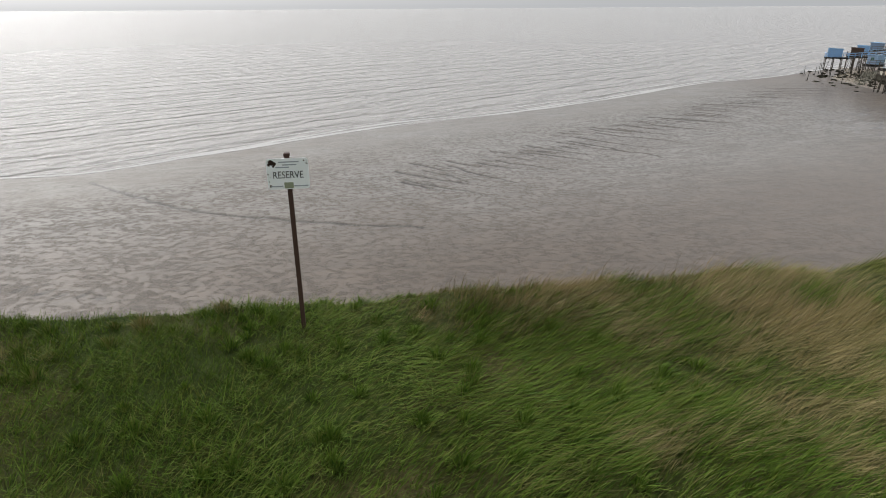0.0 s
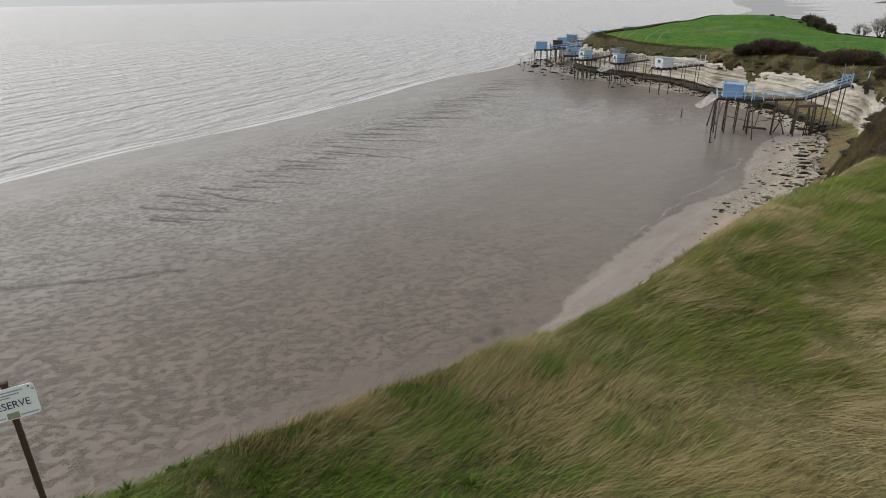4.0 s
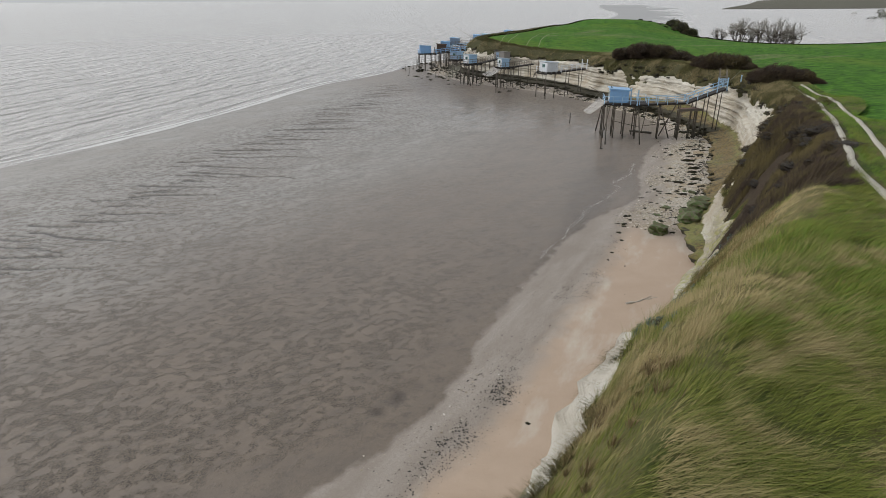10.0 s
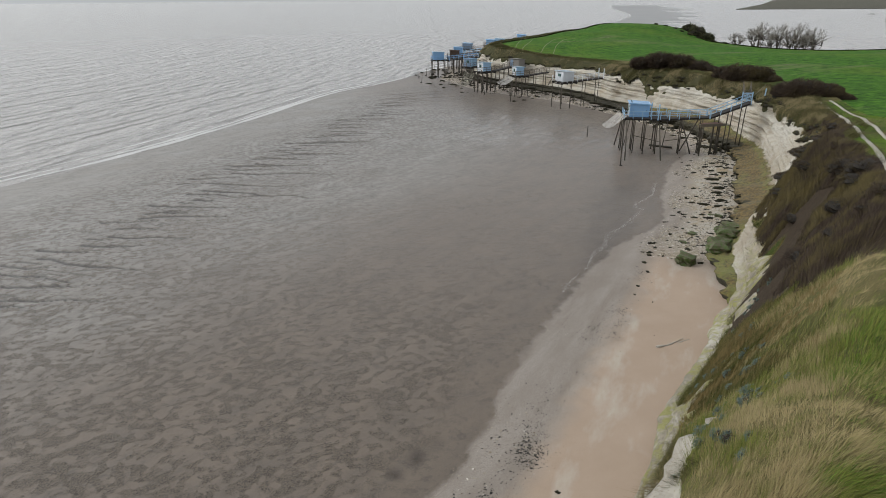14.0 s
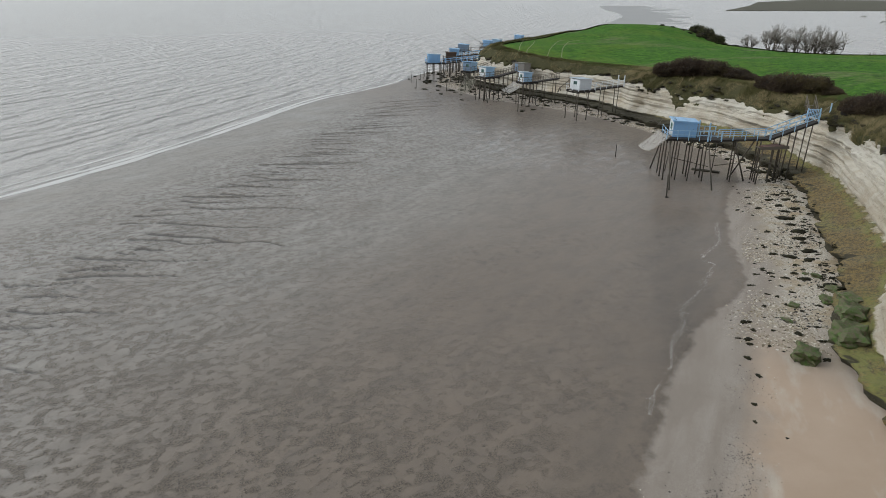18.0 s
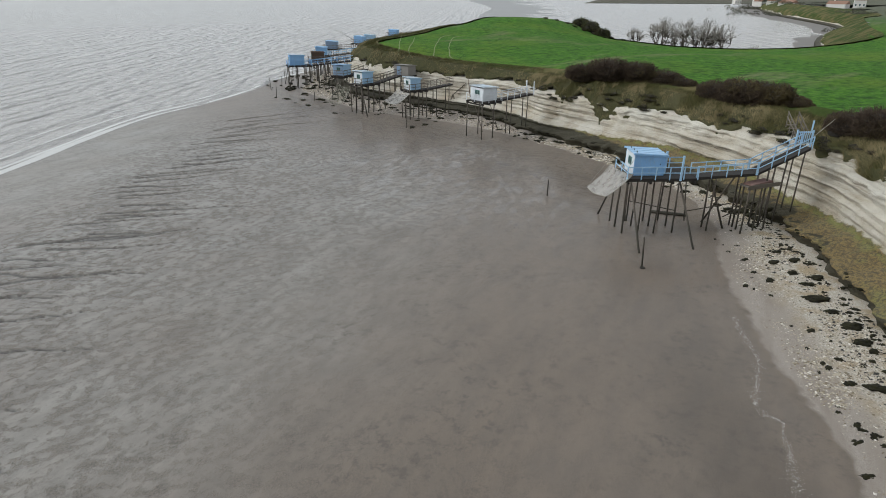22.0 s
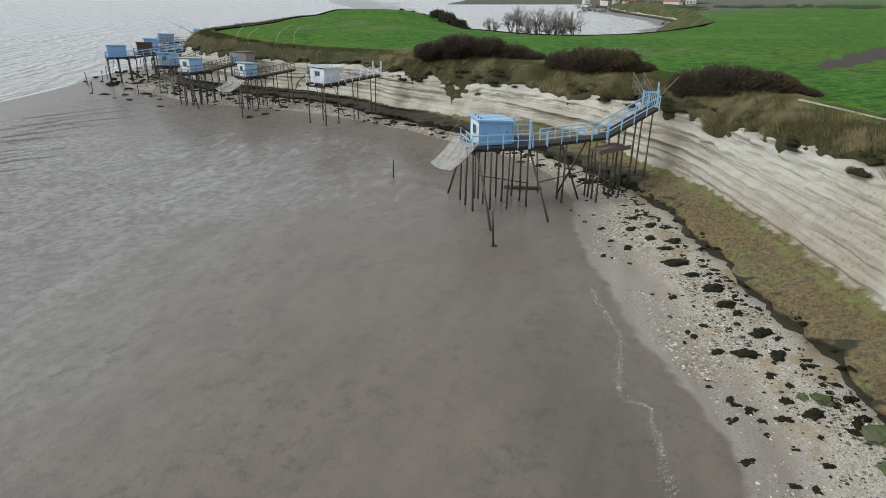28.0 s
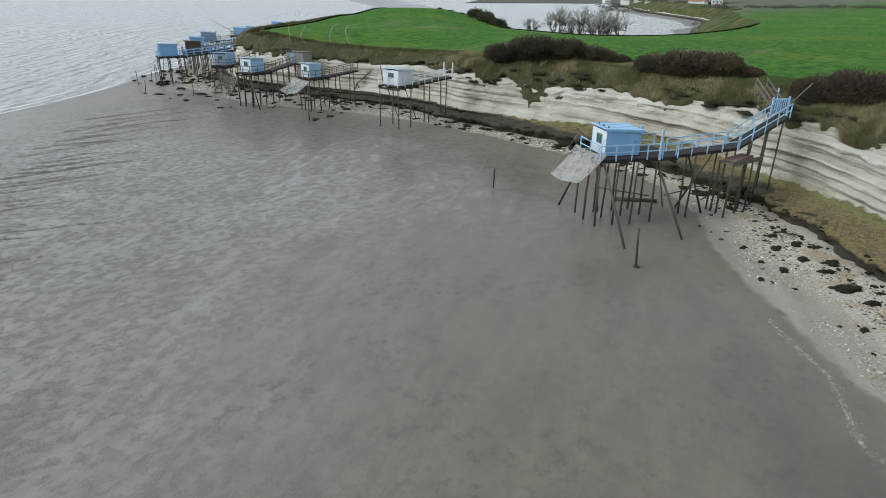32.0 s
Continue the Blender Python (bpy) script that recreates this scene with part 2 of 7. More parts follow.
# ---- materials ----
def mud_material():
    m, nt, b = start_material("wet_tidal_mud")
    p = n_pos(nt)
    along = n_axis(nt, -8, 0.92, 1.12)
    clump = n_noise(nt, along, 0.30, 3, 0.5)
    patch = n_noise(nt, along, 1.75, 6, 0.62)
    crumbs = n_noise(nt, p, 7.5, 4, 0.75)
    patch = n_math(nt, "ADD", n_math(nt, "MULTIPLY", patch, 0.72), n_math(nt, "MULTIPLY", clump, 0.16))
    patch = n_math(nt, "ADD", patch, n_math(nt, "MULTIPLY", crumbs, 0.12))
    patch = n_ramp(nt, patch, [(0.480, 0.0), (0.545, 1.0)])
    patch = n_math(nt, "MULTIPLY", patch, n_ramp(nt, n_noise(nt, p, 10.0, 4, 0.75), [(0.38, 0.45), (0.54, 1.0)]))
    patch = n_math(nt, "MULTIPLY", patch, n_attr(nt, "patchy"))
    grain = n_noise(nt, p, 13.0, 4, 0.7)
    wide = n_noise(nt, p, 0.06, 3)
    base = n_mix(nt, wide, (0.158, 0.123, 0.094), (0.190, 0.155, 0.124))
    # Paler grey far from the beach: sky sheen put into the colour.
    base = n_mix(nt, n_math(nt, "MULTIPLY", n_attr(nt, "painted_sheen"), n_ramp(nt, n_noise(nt, p, 0.11, 4, 0.6), [(0.30, 0.45), (0.65, 1.0)])), base, (0.265, 0.248, 0.222))
    speck = n_ramp(nt, n_noise(nt, p, 5.0, 6, 0.8), [(0.30, 0.50), (0.44, 0.0)])
    base = n_mix(nt, speck, base, (0.085, 0.070, 0.056))
    base = n_mix(nt, n_ramp(nt, n_noise(nt, n_axis(nt, 20, 0.5, 1.4), 0.5, 4, 0.6), [(0.4, 0.0), (0.65, 0.40)]), base, (0.110, 0.094, 0.080))
    mottle = n_math(nt, "MULTIPLY", n_ramp(nt, n_noise(nt, p, 1.3, 9, 0.82), [(0.40, 0.55), (0.49, 0.0)]), n_ramp(nt, n_noise(nt, p, 0.16, 3), [(0.40, 0.15), (0.60, 1.0)]))
    base = n_mix(nt, mottle, base, (0.078, 0.066, 0.054))
    rough_col = n_mix(nt, n_ramp(nt, grain, [(0.40, 0.0), (0.58, 1.0)]), (0.050, 0.039, 0.029), (0.172, 0.138, 0.104))
    col = n_mix(nt, n_math(nt, "MULTIPLY", patch, 0.95), base, rough_col)
    creek = n_math(nt, "MULTIPLY", n_lines(nt, n_axis(nt, 43.4, 1.0, 0.16), 0.62, 0.018, 0.5, 4), n_attr(nt, "creek"))
    creek = n_math(nt, "MAXIMUM", creek, n_math(nt, "MULTIPLY", n_lines(nt, n_axis(nt, 100, 0.14, 0.9), 0.8, 0.030, 0.7, 4), n_attr(nt, "ripple")))
    col = n_mix(nt, n_math(nt, "MULTIPLY", creek, 0.45), col, (0.040, 0.032, 0.026))
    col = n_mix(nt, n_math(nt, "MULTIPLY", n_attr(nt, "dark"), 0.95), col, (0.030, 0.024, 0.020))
    # sand of the upper beach, grey shell sand below it
    sand = n_mix(nt, n_noise(nt, p, 0.5, 5), (0.35, 0.262, 0.192), (0.43, 0.335, 0.258))
    sand = n_mix(nt, n_ramp(nt, n_noise(nt, n_axis(nt, 35, 0.35, 1.0), 0.42, 5, 0.65), [(0.52, 0.0), (0.66, 0.75)]), sand, (0.46, 0.41, 0.35))
    sand = n_mix(nt, n_ramp(nt, n_noise(nt, p, 18.0, 4, 0.8), [(0.32, 0.35), (0.42, 0.0)]), sand, (0.22, 0.165, 0.12))
    shell = n_mix(nt, n_ramp(nt, n_noise(nt, p, 20.0, 4, 0.8), [(0.40, 0.0), (0.66, 1.0)]), (0.215, 0.180, 0.150), (0.40, 0.36, 0.32))
    shell = n_mix(nt, n_ramp(nt, n_noise(nt, n_axis(nt, 28, 0.25, 1.2), 0.5, 4, 0.6), [(0.40, 0.0), (0.62, 0.7)]), shell, (0.205, 0.172, 0.142))
    edge = n_math(nt, "ADD", n_attr(nt, "beach"), n_math(nt, "MULTIPLY", n_math(nt, "SUBTRACT", n_noise(nt, p, 0.45, 7, 0.68), 0.5), 0.26))
    col = n_mix(nt, n_ramp(nt, edge, [(0.0, 0.0), (0.05, 1.0)]), col, shell)
    col = n_mix(nt, n_math(nt, "MULTIPLY", n_ramp(nt, edge, [(0.36, 0.0), (0.54, 1.0)]), n_attr(nt, "sandy")), col, sand)
    ochre = n_math(nt, "MULTIPLY", n_ramp(nt, n_noise(nt, p, 0.55, 6, 0.65), [(0.48, 0.0), (0.60, 0.70)]), n_attr(nt, "ochre"))
    stony = n_mix(nt, n_ramp(nt, n_noise(nt, p, 11.0, 5, 0.8), [(0.36, 0.0), (0.62, 1.0)]), (0.20, 0.165, 0.12), (0.58, 0.54, 0.47))
    col = n_mix(nt, n_math(nt, "MULTIPLY", n_attr(nt, "ochre"), 0.85), col, stony)
    col = n_mix(nt, ochre, col, n_mix(nt, grain, (0.17, 0.115, 0.045), (0.36, 0.27, 0.15)))
    rough = n_ramp(nt, n_math(nt, "ADD", n_math(nt, "MULTIPLY", patch, 0.12), n_math(nt, "MULTIPLY", edge, 0.8)), [(0.0, 0.52), (0.6, 0.80)])
    lump = n_bump(nt, n_math(nt, "MULTIPLY", n_noise(nt, p, 7.0, 6, 0.8), n_math(nt, "ADD", patch, 0.25)), n_ramp(nt, edge, [(0.0, 0.75), (0.06, 0.18)]), 0.10)
    lump = n_bump(nt, n_math(nt, "MULTIPLY", creek, -1.0), 0.3, 0.05, lump)
    swell = n_bump(nt, n_noise(nt, n_axis(nt, 15, 0.9, 1.4), 0.8, 4), n_ramp(nt, edge, [(0.0, 0.3), (0.2, 0.0)]), 0.08, lump)
    finish(nt, b, col, rough, swell)
    put(nt, b.inputs["Coat Weight"], n_math(nt, "MULTIPLY", n_attr(nt, "wet"), n_math(nt, "ADD", n_ramp(nt, patch, [(0.0, 0.36), (1.0, 0.33)]), n_math(nt, "MULTIPLY", n_attr(nt, "pool"), n_ramp(nt, n_noise(nt, n_axis(nt, 25, 0.45, 1.3), 0.75, 5, 0.6, 0.6), [(0.50, 0.0), (0.58, 0.6)])))))
    b.inputs["Coat Roughness"].default_value = 0.16
    nt.links.new(n_bump(nt, n_noise(nt, n_axis(nt, 15, 0.8, 1.8), 1.3, 4), 0.5, 0.05), b.inputs["Coat Normal"])
    b.inputs["Specular IOR Level"].default_value = 0.28
    return m


def water_material():
    m, nt, b = start_material("silty_estuary_water")
    near = n_pos(nt, (1, 1, 1), radians(-42))
    swell = n_math(nt, "ADD", n_math(nt, "MULTIPLY", n_wave(nt, near, 0.034, 6.0, 3.0, "Y"), 1.6), n_wave(nt, near, 0.095, 6.0, 3.0, "Y"))
    chop = n_noise(nt, n_axis(nt, 38, 0.40, 1.4), 0.55, 6, 0.62, 0.5)
    rolls = n_noise(nt, n_axis(nt, 43, 0.05, 0.42), 0.8, 3, 0.5, 0.2)
    fine = n_noise(nt, n_axis(nt, 40, 0.30, 1.5), 1.7, 4, 0.6, 0.4)
    chop = n_math(nt, "ADD", chop, n_math(nt, "ADD", n_math(nt, "MULTIPLY", rolls, 2.0), n_math(nt, "MULTIPLY", fine, 0.32)))
    h = n_math(nt, "ADD", n_math(nt, "MULTIPLY", swell, 0.55), chop)
    col = n_mix(nt, n_noise(nt, n_pos(nt), 0.012, 3), (0.430, 0.405, 0.380), (0.490, 0.465, 0.440))
    finish(nt, b, col, 0.16, n_bump(nt, h, 1.0, 0.85))
    b.inputs["IOR"].default_value = 1.33
    return m


def rock_material():
    m, nt, b = start_material("bedded_pale_limestone")
    p = n_pos(nt)
    beds = n_noise(nt, n_pos(nt, (0.05, 0.05, 2.4)), 1.6, 6, 0.6, 0.1)
    fine = n_noise(nt, p, 3.6, 7, 0.75)
    col = n_mix(nt, n_ramp(nt, beds, [(0.3, 0.0), (0.7, 1.0)]), (0.34, 0.30, 0.238), (0.54, 0.51, 0.445))
    # Thin dark bed lines, with the shade under small ledges put into the colour.
    thin = n_noise(nt, n_pos(nt, (0.10, 0.10, 6.0)), 1.4, 5, 0.65, 0.15)
    col = n_mix(nt, n_ramp(nt, thin, [(0.36, 0.60), (0.43, 0.0)]), col, (0.22, 0.19, 0.14))
    col = n_mix(nt, n_ramp(nt, n_noise(nt, n_pos(nt, (0.5, 0.5, 1.2)), 0.22, 4, 0.6), [(0.42, 0.0), (0.62, 0.55)]), col, n_mix(nt, fine, (0.40, 0.33, 0.225), (0.56, 0.50, 0.385)))
    # Darker beige towards the bottom of the face.
    col = n_mix(nt, n_math(nt, "MULTIPLY", n_attr(nt, "lower_beige"), n_ramp(nt, n_noise(nt, n_pos(nt, (0.2, 0.2, 1.5)), 1.0, 5, 0.6), [(0.30, 0.95), (0.62, 0.45)])), col, n_mix(nt, fine, (0.24, 0.195, 0.135), (0.40, 0.345, 0.262)))
    crack = n_lines(nt, n_pos(nt, (0.9, 0.9, 0.45)), 0.9, 0.012, 0.6, 5)
    col = n_mix(nt, n_math(nt, "MULTIPLY", crack, 0.18), col, (0.13, 0.11, 0.08))
    col = n_mix(nt, n_ramp(nt, fine, [(0.34, 0.65), (0.45, 0.0)]), col, (0.20, 0.17, 0.125))
    col = n_mix(nt, n_ramp(nt, n_noise(nt, p, 0.25, 4), [(0.45, 0.0), (0.65, 0.5)]), col, (0.60, 0.58, 0.52))
    # Brown-grey mottle: shade between the rough blocks, put into the colour.
    col = n_mix(nt, n_math(nt, "MULTIPLY", n_attr(nt, "lichen_and_shade"), n_ramp(nt, n_noise(nt, p, 0.9, 7, 0.78), [(0.46, 0.90), (0.62, 0.15)])), col, n_mix(nt, fine, (0.13, 0.11, 0.075), (0.34, 0.30, 0.235)))
    col = n_mix(nt, n_math(nt, "MULTIPLY", n_attr(nt, "lichen_and_shade"), n_ramp(nt, n_noise(nt, p, 1.3, 5, 0.7), [(0.46, 0.0), (0.58, 0.8)])), col, n_mix(nt, fine, (0.16, 0.17, 0.03), (0.36, 0.34, 0.10)))
    moss = n_mix(nt, n_noise(nt, p, 2.0, 6, 0.7), (0.050, 0.034, 0.008), (0.265, 0.180, 0.050))
    moss = n_mix(nt, n_ramp(nt, n_noise(nt, p, 0.5, 5), [(0.50, 0.0), (0.66, 0.55)]), moss, n_mix(nt, fine, (0.070, 0.090, 0.010), (0.190, 0.200, 0.034)))
    moss = n_mix(nt, n_ramp(nt, n_noise(nt, p, 4.5, 6, 0.78), [(0.42, 0.85), (0.55, 0.0)]), moss, (0.022, 0.018, 0.008))
    moss = n_mix(nt, n_math(nt, "MULTIPLY", n_attr(nt, "rim"), n_ramp(nt, n_noise(nt, p, 1.2, 6, 0.7), [(0.40, 0.0), (0.56, 0.9)])), moss, n_mix(nt, fine, (0.075, 0.090, 0.012), (0.19, 0.19, 0.036)))
    wet = n_mix(nt, fine, (0.012, 0.012, 0.008), (0.05, 0.042, 0.02))
    lim = n_math(nt, "ADD", n_attr(nt, "moss"), n_math(nt, "MULTIPLY", n_math(nt, "SUBTRACT", n_noise(nt, p, 0.8, 6, 0.65), 0.5), 1.25))
    col = n_mix(nt, n_ramp(nt, lim, [(0.38, 0.0), (0.58, 0.92)]), col, moss)
    # Black foot and lip: seaweed, with the undercut's shade put into the colour.
    foot = n_math(nt, "ADD", n_attr(nt, "weed"), n_math(nt, "MULTIPLY", n_math(nt, "SUBTRACT", n_noise(nt, p, 1.1, 5), 0.5), 0.8))
    col = n_mix(nt, n_ramp(nt, foot, [(0.45, 0.0), (0.6, 0.95)]), col, wet)
    bump = n_bump(nt, fine, 0.7, 0.12, n_bump(nt, thin, 0.7, 0.16, n_bump(nt, beds, 0.8, 0.25)))
    finish(nt, b, col, 0.9, bump)
    return m


def turf_material(name, dark, light, dry, dry_at, zoned=False):
    m, nt, b = start_material(name)
    p = n_pos(nt)
    col = n_mix(nt, n_noise(nt, p, 2.2, 5, 0.65), dark, light)
    col = n_mix(nt, n_ramp(nt, n_noise(nt, p, 0.18, 5, 0.6), [(dry_at, 0.0), (dry_at + 0.14, 1.0)]), col, dry)
    if zoned:
        combed = n_noise(nt, n_axis(nt, -60, 0.8, 7.0), 2.2, 5, 0.7)
        col = n_mix(nt, n_attr(nt, "pale"), col, n_mix(nt, combed, (0.09, 0.085, 0.026), (0.34, 0.285, 0.14)))
        col = n_mix(nt, n_attr(nt, "straw"), col, n_mix(nt, n_noise(nt, p, 1.3, 5, 0.65), (0.030, 0.031, 0.014), (0.105, 0.095, 0.050)))
        col = n_mix(nt, n_attr(nt, "heath"), col, n_mix(nt, n_noise(nt, p, 3.0, 5, 0.7), (0.022, 0.016, 0.012), (0.085, 0.060, 0.042)))
    col = n_mix(nt, n_ramp(nt, n_noise(nt, n_pos(nt, (1, 3, 1), radians(30)), 9.0, 4, 0.7), [(0.35, 0.55), (0.55, 0.0)]), col, (0.02, 0.024, 0.008))
    finish(nt, b, col, 0.95, n_bump(nt, n_noise(nt, p, 7.0, 5, 0.7), 0.9, 0.12))
    b.inputs["Specular IOR Level"].default_value = 0.15
    return m


def field_material():
    m, nt, b = start_material("young_crop_field")
    p = n_pos(nt)
    rows = n_noise(nt, n_pos(nt, (0.10, 1.0, 1.0), radians(-12)), 0.9, 5, 0.7)
    col = n_mix(nt, n_ramp(nt, n_noise(nt, p, 0.95, 8, 0.82), [(0.38, 0.0), (0.62, 1.0)]), (0.008, 0.046, 0.004), (0.110, 0.250, 0.018))
    col = n_mix(nt, n_math(nt, "MULTIPLY", rows, 0.5), col, (0.05, 0.135, 0.016))
    bare = n_noise(nt, n_pos(nt, (0.35, 1.2, 1.0), radians(-12)), 0.07, 6, 0.65)
    col = n_mix(nt, n_ramp(nt, bare, [(0.58, 0.0), (0.72, 0.75)]), col, (0.20, 0.18, 0.11))
    col = n_mix(nt, n_ramp(nt, n_noise(nt, p, 0.05, 3), [(0.48, 0.0), (0.7, 0.6)]), col, (0.125, 0.180, 0.02))
    col = n_mix(nt, n_ramp(nt, n_noise(nt, n_axis(nt, -25, 0.55, 1.4), 0.75, 8, 0.78), [(0.42, 0.70), (0.50, 0.0)]), col, (0.012, 0.046, 0.006))
    soil = n_math(nt, "ADD", n_attr(nt, "soil"), n_math(nt, "MULTIPLY", n_math(nt, "SUBTRACT", n_noise(nt, p, 0.6, 5), 0.5), 0.6))
    col = n_mix(nt, n_ramp(nt, soil, [(0.45, 0.0), (0.55, 1.0)]), col, (0.075, 0.062, 0.052))
    # Greyer with distance: aerial haze put into the crop's colour.
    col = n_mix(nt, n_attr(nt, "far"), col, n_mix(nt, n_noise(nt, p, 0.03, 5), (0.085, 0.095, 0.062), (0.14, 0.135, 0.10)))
    finish(nt, b, col, 0.95, n_bump(nt, n_noise(nt, p, 5.0, 5, 0.7), 1.0, 0.15))
    b.inputs["Specular IOR Level"].default_value = 0.15
    return m


def blade_material(name, green, light, dry, dry_at, spread=0.16):
    m, nt, b = start_material(name)
    r = n_island(nt)
    col = n_mix(nt, r, green, light)
    where = n_math(nt, "ADD", n_noise(nt, n_pos(nt), 0.22, 4, 0.6), n_math(nt, "MULTIPLY", n_math(nt, "SUBTRACT", r, 0.5), 0.22))
    where = n_math(nt, "ADD", where, n_attr(nt, "dry"))
    where = n_math(nt, "ADD", where, n_math(nt, "MULTIPLY", n_math(nt, "SUBTRACT", n_noise(nt, n_pos(nt), 1.7, 4, 0.65), 0.5), 0.42))
    col = n_mix(nt, n_ramp(nt, where, [(dry_at, 0.0), (dry_at + spread, 1.0)]), col, dry)
    col = n_mix(nt, n_math(nt, "MULTIPLY", r, 0.4), col, n_mix(nt, 0.5, col, (0.0, 0.0, 0.0)))
    finish(nt, b, col, 0.7)
    b.inputs["Specular IOR Level"].default_value = 0.12
    return m


def painted(name, colour, worn=(0.35, 0.33, 0.30), amount=0.35, rough=0.6):
    """Weathered paint on boards, in real scale."""
    m, nt, b = start_material(name)
    p = n_pos(nt)
    c2 = tuple(v * 0.82 for v in colour)
    col = n_mix(nt, n_noise(nt, p, 1.3, 4), colour, c2)
    col = n_mix(nt, n_math(nt, "MULTIPLY", n_ramp(nt, n_noise(nt, n_pos(nt, (3, 3, 0.6)), 3.0, 6, 0.7), [(0.52, 0.0), (0.7, 1.0)]), amount), col, worn)
    finish(nt, b, col, rough, n_bump(nt, n_noise(nt, n_pos(nt, (6, 6, 0.5)), 4.0, 3), 0.3, 0.01))
    return m


def weathered(name, light, dark, rough=0.85):
    """Old bare timber with a grain along it."""
    m, nt, b = start_material(name)
    g = n_noise(nt, n_pos(nt, (8, 8, 0.7)), 3.0, 5, 0.65)
    col = n_mix(nt, g, dark, light)
    col = n_mix(nt, n_math(nt, "MULTIPLY", n_object(nt), 0.45), col, n_mix(nt, 0.5, col, (0.03, 0.025, 0.02)))
    finish(nt, b, col, rough, n_bump(nt, g, 0.5, 0.02))
    return m


def plain(name, colour, rough=0.6, metal=0.0, vary=0.2, scale=4.0):
    m, nt, b = start_material(name)
    c2 = tuple(v * (1 - vary) for v in colour)
    col = n_mix(nt, n_noise(nt, n_pos(nt), scale, 5, 0.65), colour, c2)
    finish(nt, b, col, rough, n_bump(nt, n_noise(nt, n_pos(nt), scale * 5, 4), 0.2, 0.01))
    b.inputs["Metallic"].default_value = metal
    return m


MUD, WATER, ROCK, FIELD = mud_material(), water_material(), rock_material(), field_material()
TURF = turf_material("rough_cliff_turf", (0.022, 0.040, 0.006), (0.060, 0.085, 0.014), (0.14, 0.115, 0.05), 0.45, True)
BLUE = painted("sky_blue_paint", (0.27, 0.49, 0.78))
PALE_BLUE = painted("pale_blue_paint", (0.38, 0.58, 0.78))
WHITE = painted("white_paint", (0.74, 0.77, 0.80))
TIMBER = weathered("grey_weathered_timber", (0.22, 0.19, 0.155), (0.09, 0.075, 0.06))
DARK_TIMBER = weathered("tarred_dark_timber", (0.040, 0.034, 0.029), (0.014, 0.012, 0.011))

# ---- the coast in plan: the foot of the cliff, land on its right ----
FOOT_CTRL = [(-90, -4), (-50, 4), (-25, 9), (-10, 11.6), (0, 13), (9, 15.2), (18.5, 19.4), (24, 21.4), (29, 24), (35.5, 26.6),
             (42, 30), (47, 34), (52, 38), (58, 40.3), (62, 42.6), (67, 46.2), (71.4, 49.3), (77, 53.5), (82, 57.5), (85.5, 62),
             (89.7, 69.5), (92.6, 77), (94.3, 84.5), (96.3, 95.5), (99.2, 105), (99.9, 113.6), (98.8, 123.4), (97.8, 135), (98.8, 145),
             (102, 153), (108, 160), (118, 166), (135, 174), (160, 186), (190, 196), (212, 194), (222, 178), (216, 158), (207, 140),
             (203, 122), (212, 106), (240, 101), (290, 116), (350, 132), (450, 152), (700, 280), (1100, 430), (2200, 760), (4200, 1150)]
foot, fidx = spline(FOOT_CTRL, 0.45)
keep = np.ones(len(foot), bool)
keep[(fidx > 32) & (np.arange(len(foot)) % 4 > 0)] = False
keep[(fidx > 44) & (np.arange(len(foot)) % 48 > 0)] = False
foot, fidx = foot[keep], fidx[keep]
ftan = np.gradient(foot, axis=0)
ftan /= np.linalg.norm(ftan, axis=1)[:, None]
fnor = np.column_stack([ftan[:, 1], -ftan[:, 0]])
farc = np.concatenate([[0], np.cumsum(np.linalg.norm(np.diff(foot, axis=0), axis=1))])


def along(pairs):
    return np.interp(fidx, [p[0] for p in pairs], [p[1] for p in pairs])


TOP = along([(0, 12.9), (3, 12.9), (4, 12.76), (5, 12.72), (5.6, 12.76), (6, 12.74), (7, 12.5), (8, 12.1), (10, 11.4), (12, 10.6), (14, 9.6), (16, 8.8), (17, 8.5), (18, 8.2), (19, 7.8), (21.8, 7.8), (24, 6.9), (25.5, 6.9), (27, 7.9), (30, 8.4), (33, 9), (34, 9.5), (36, 7), (38, 5.2), (40, 4.2), (41, 3.4), (43, 3.6), (45, 6)])
ROCK_D = along([(0, 2.6), (4, 2.7), (5, 3.2), (6, 3.1), (7, 2.0), (8, 1.3), (9.7, 1.4), (10.3, 2.2), (11, 2.6), (12, 3.4), (13, 4.4), (14, 5), (18, 5.2), (22, 5.2), (34, 4), (36, 2)])
ROCK_Z = along([(0, 8.2), (5, 8.5), (6, 9.2), (7, 6.0), (8, 3), (10, 3.0), (11, 3.6), (12, 4.7), (13, 5.9), (14, 6.8), (15.5, 6.9), (16.1, 7.3), (17.3, 6.7), (18, 6.2), (18.7, 6.6), (19.4, 6.1), (20.8, 5.5), (21.8, 5.5), (22.1, 4.6), (22.4, 5.3), (23, 4.9), (24.4, 5.5), (25.3, 4.7), (26.5, 5.3), (30, 6.2), (34, 5), (36, 1.5), (40, 1.0), (45, 1.2)])
BROW_D = along([(0, 5.0), (4, 5.1), (4.7, 5.4), (5.3, 6.0), (6, 6.4), (8, 6.9), (12, 6.8), (14, 7.6), (18, 7.8), (24, 7.5), (34, 7), (36, 6)])
LEDGE_D = along([(0, 0.2), (9.7, 0.3), (10.3, 1.5), (11, 1.7), (13, 2.2), (14, 3), (18, 3.1), (22, 2.8), (30, 2.5), (33, 0.5)])
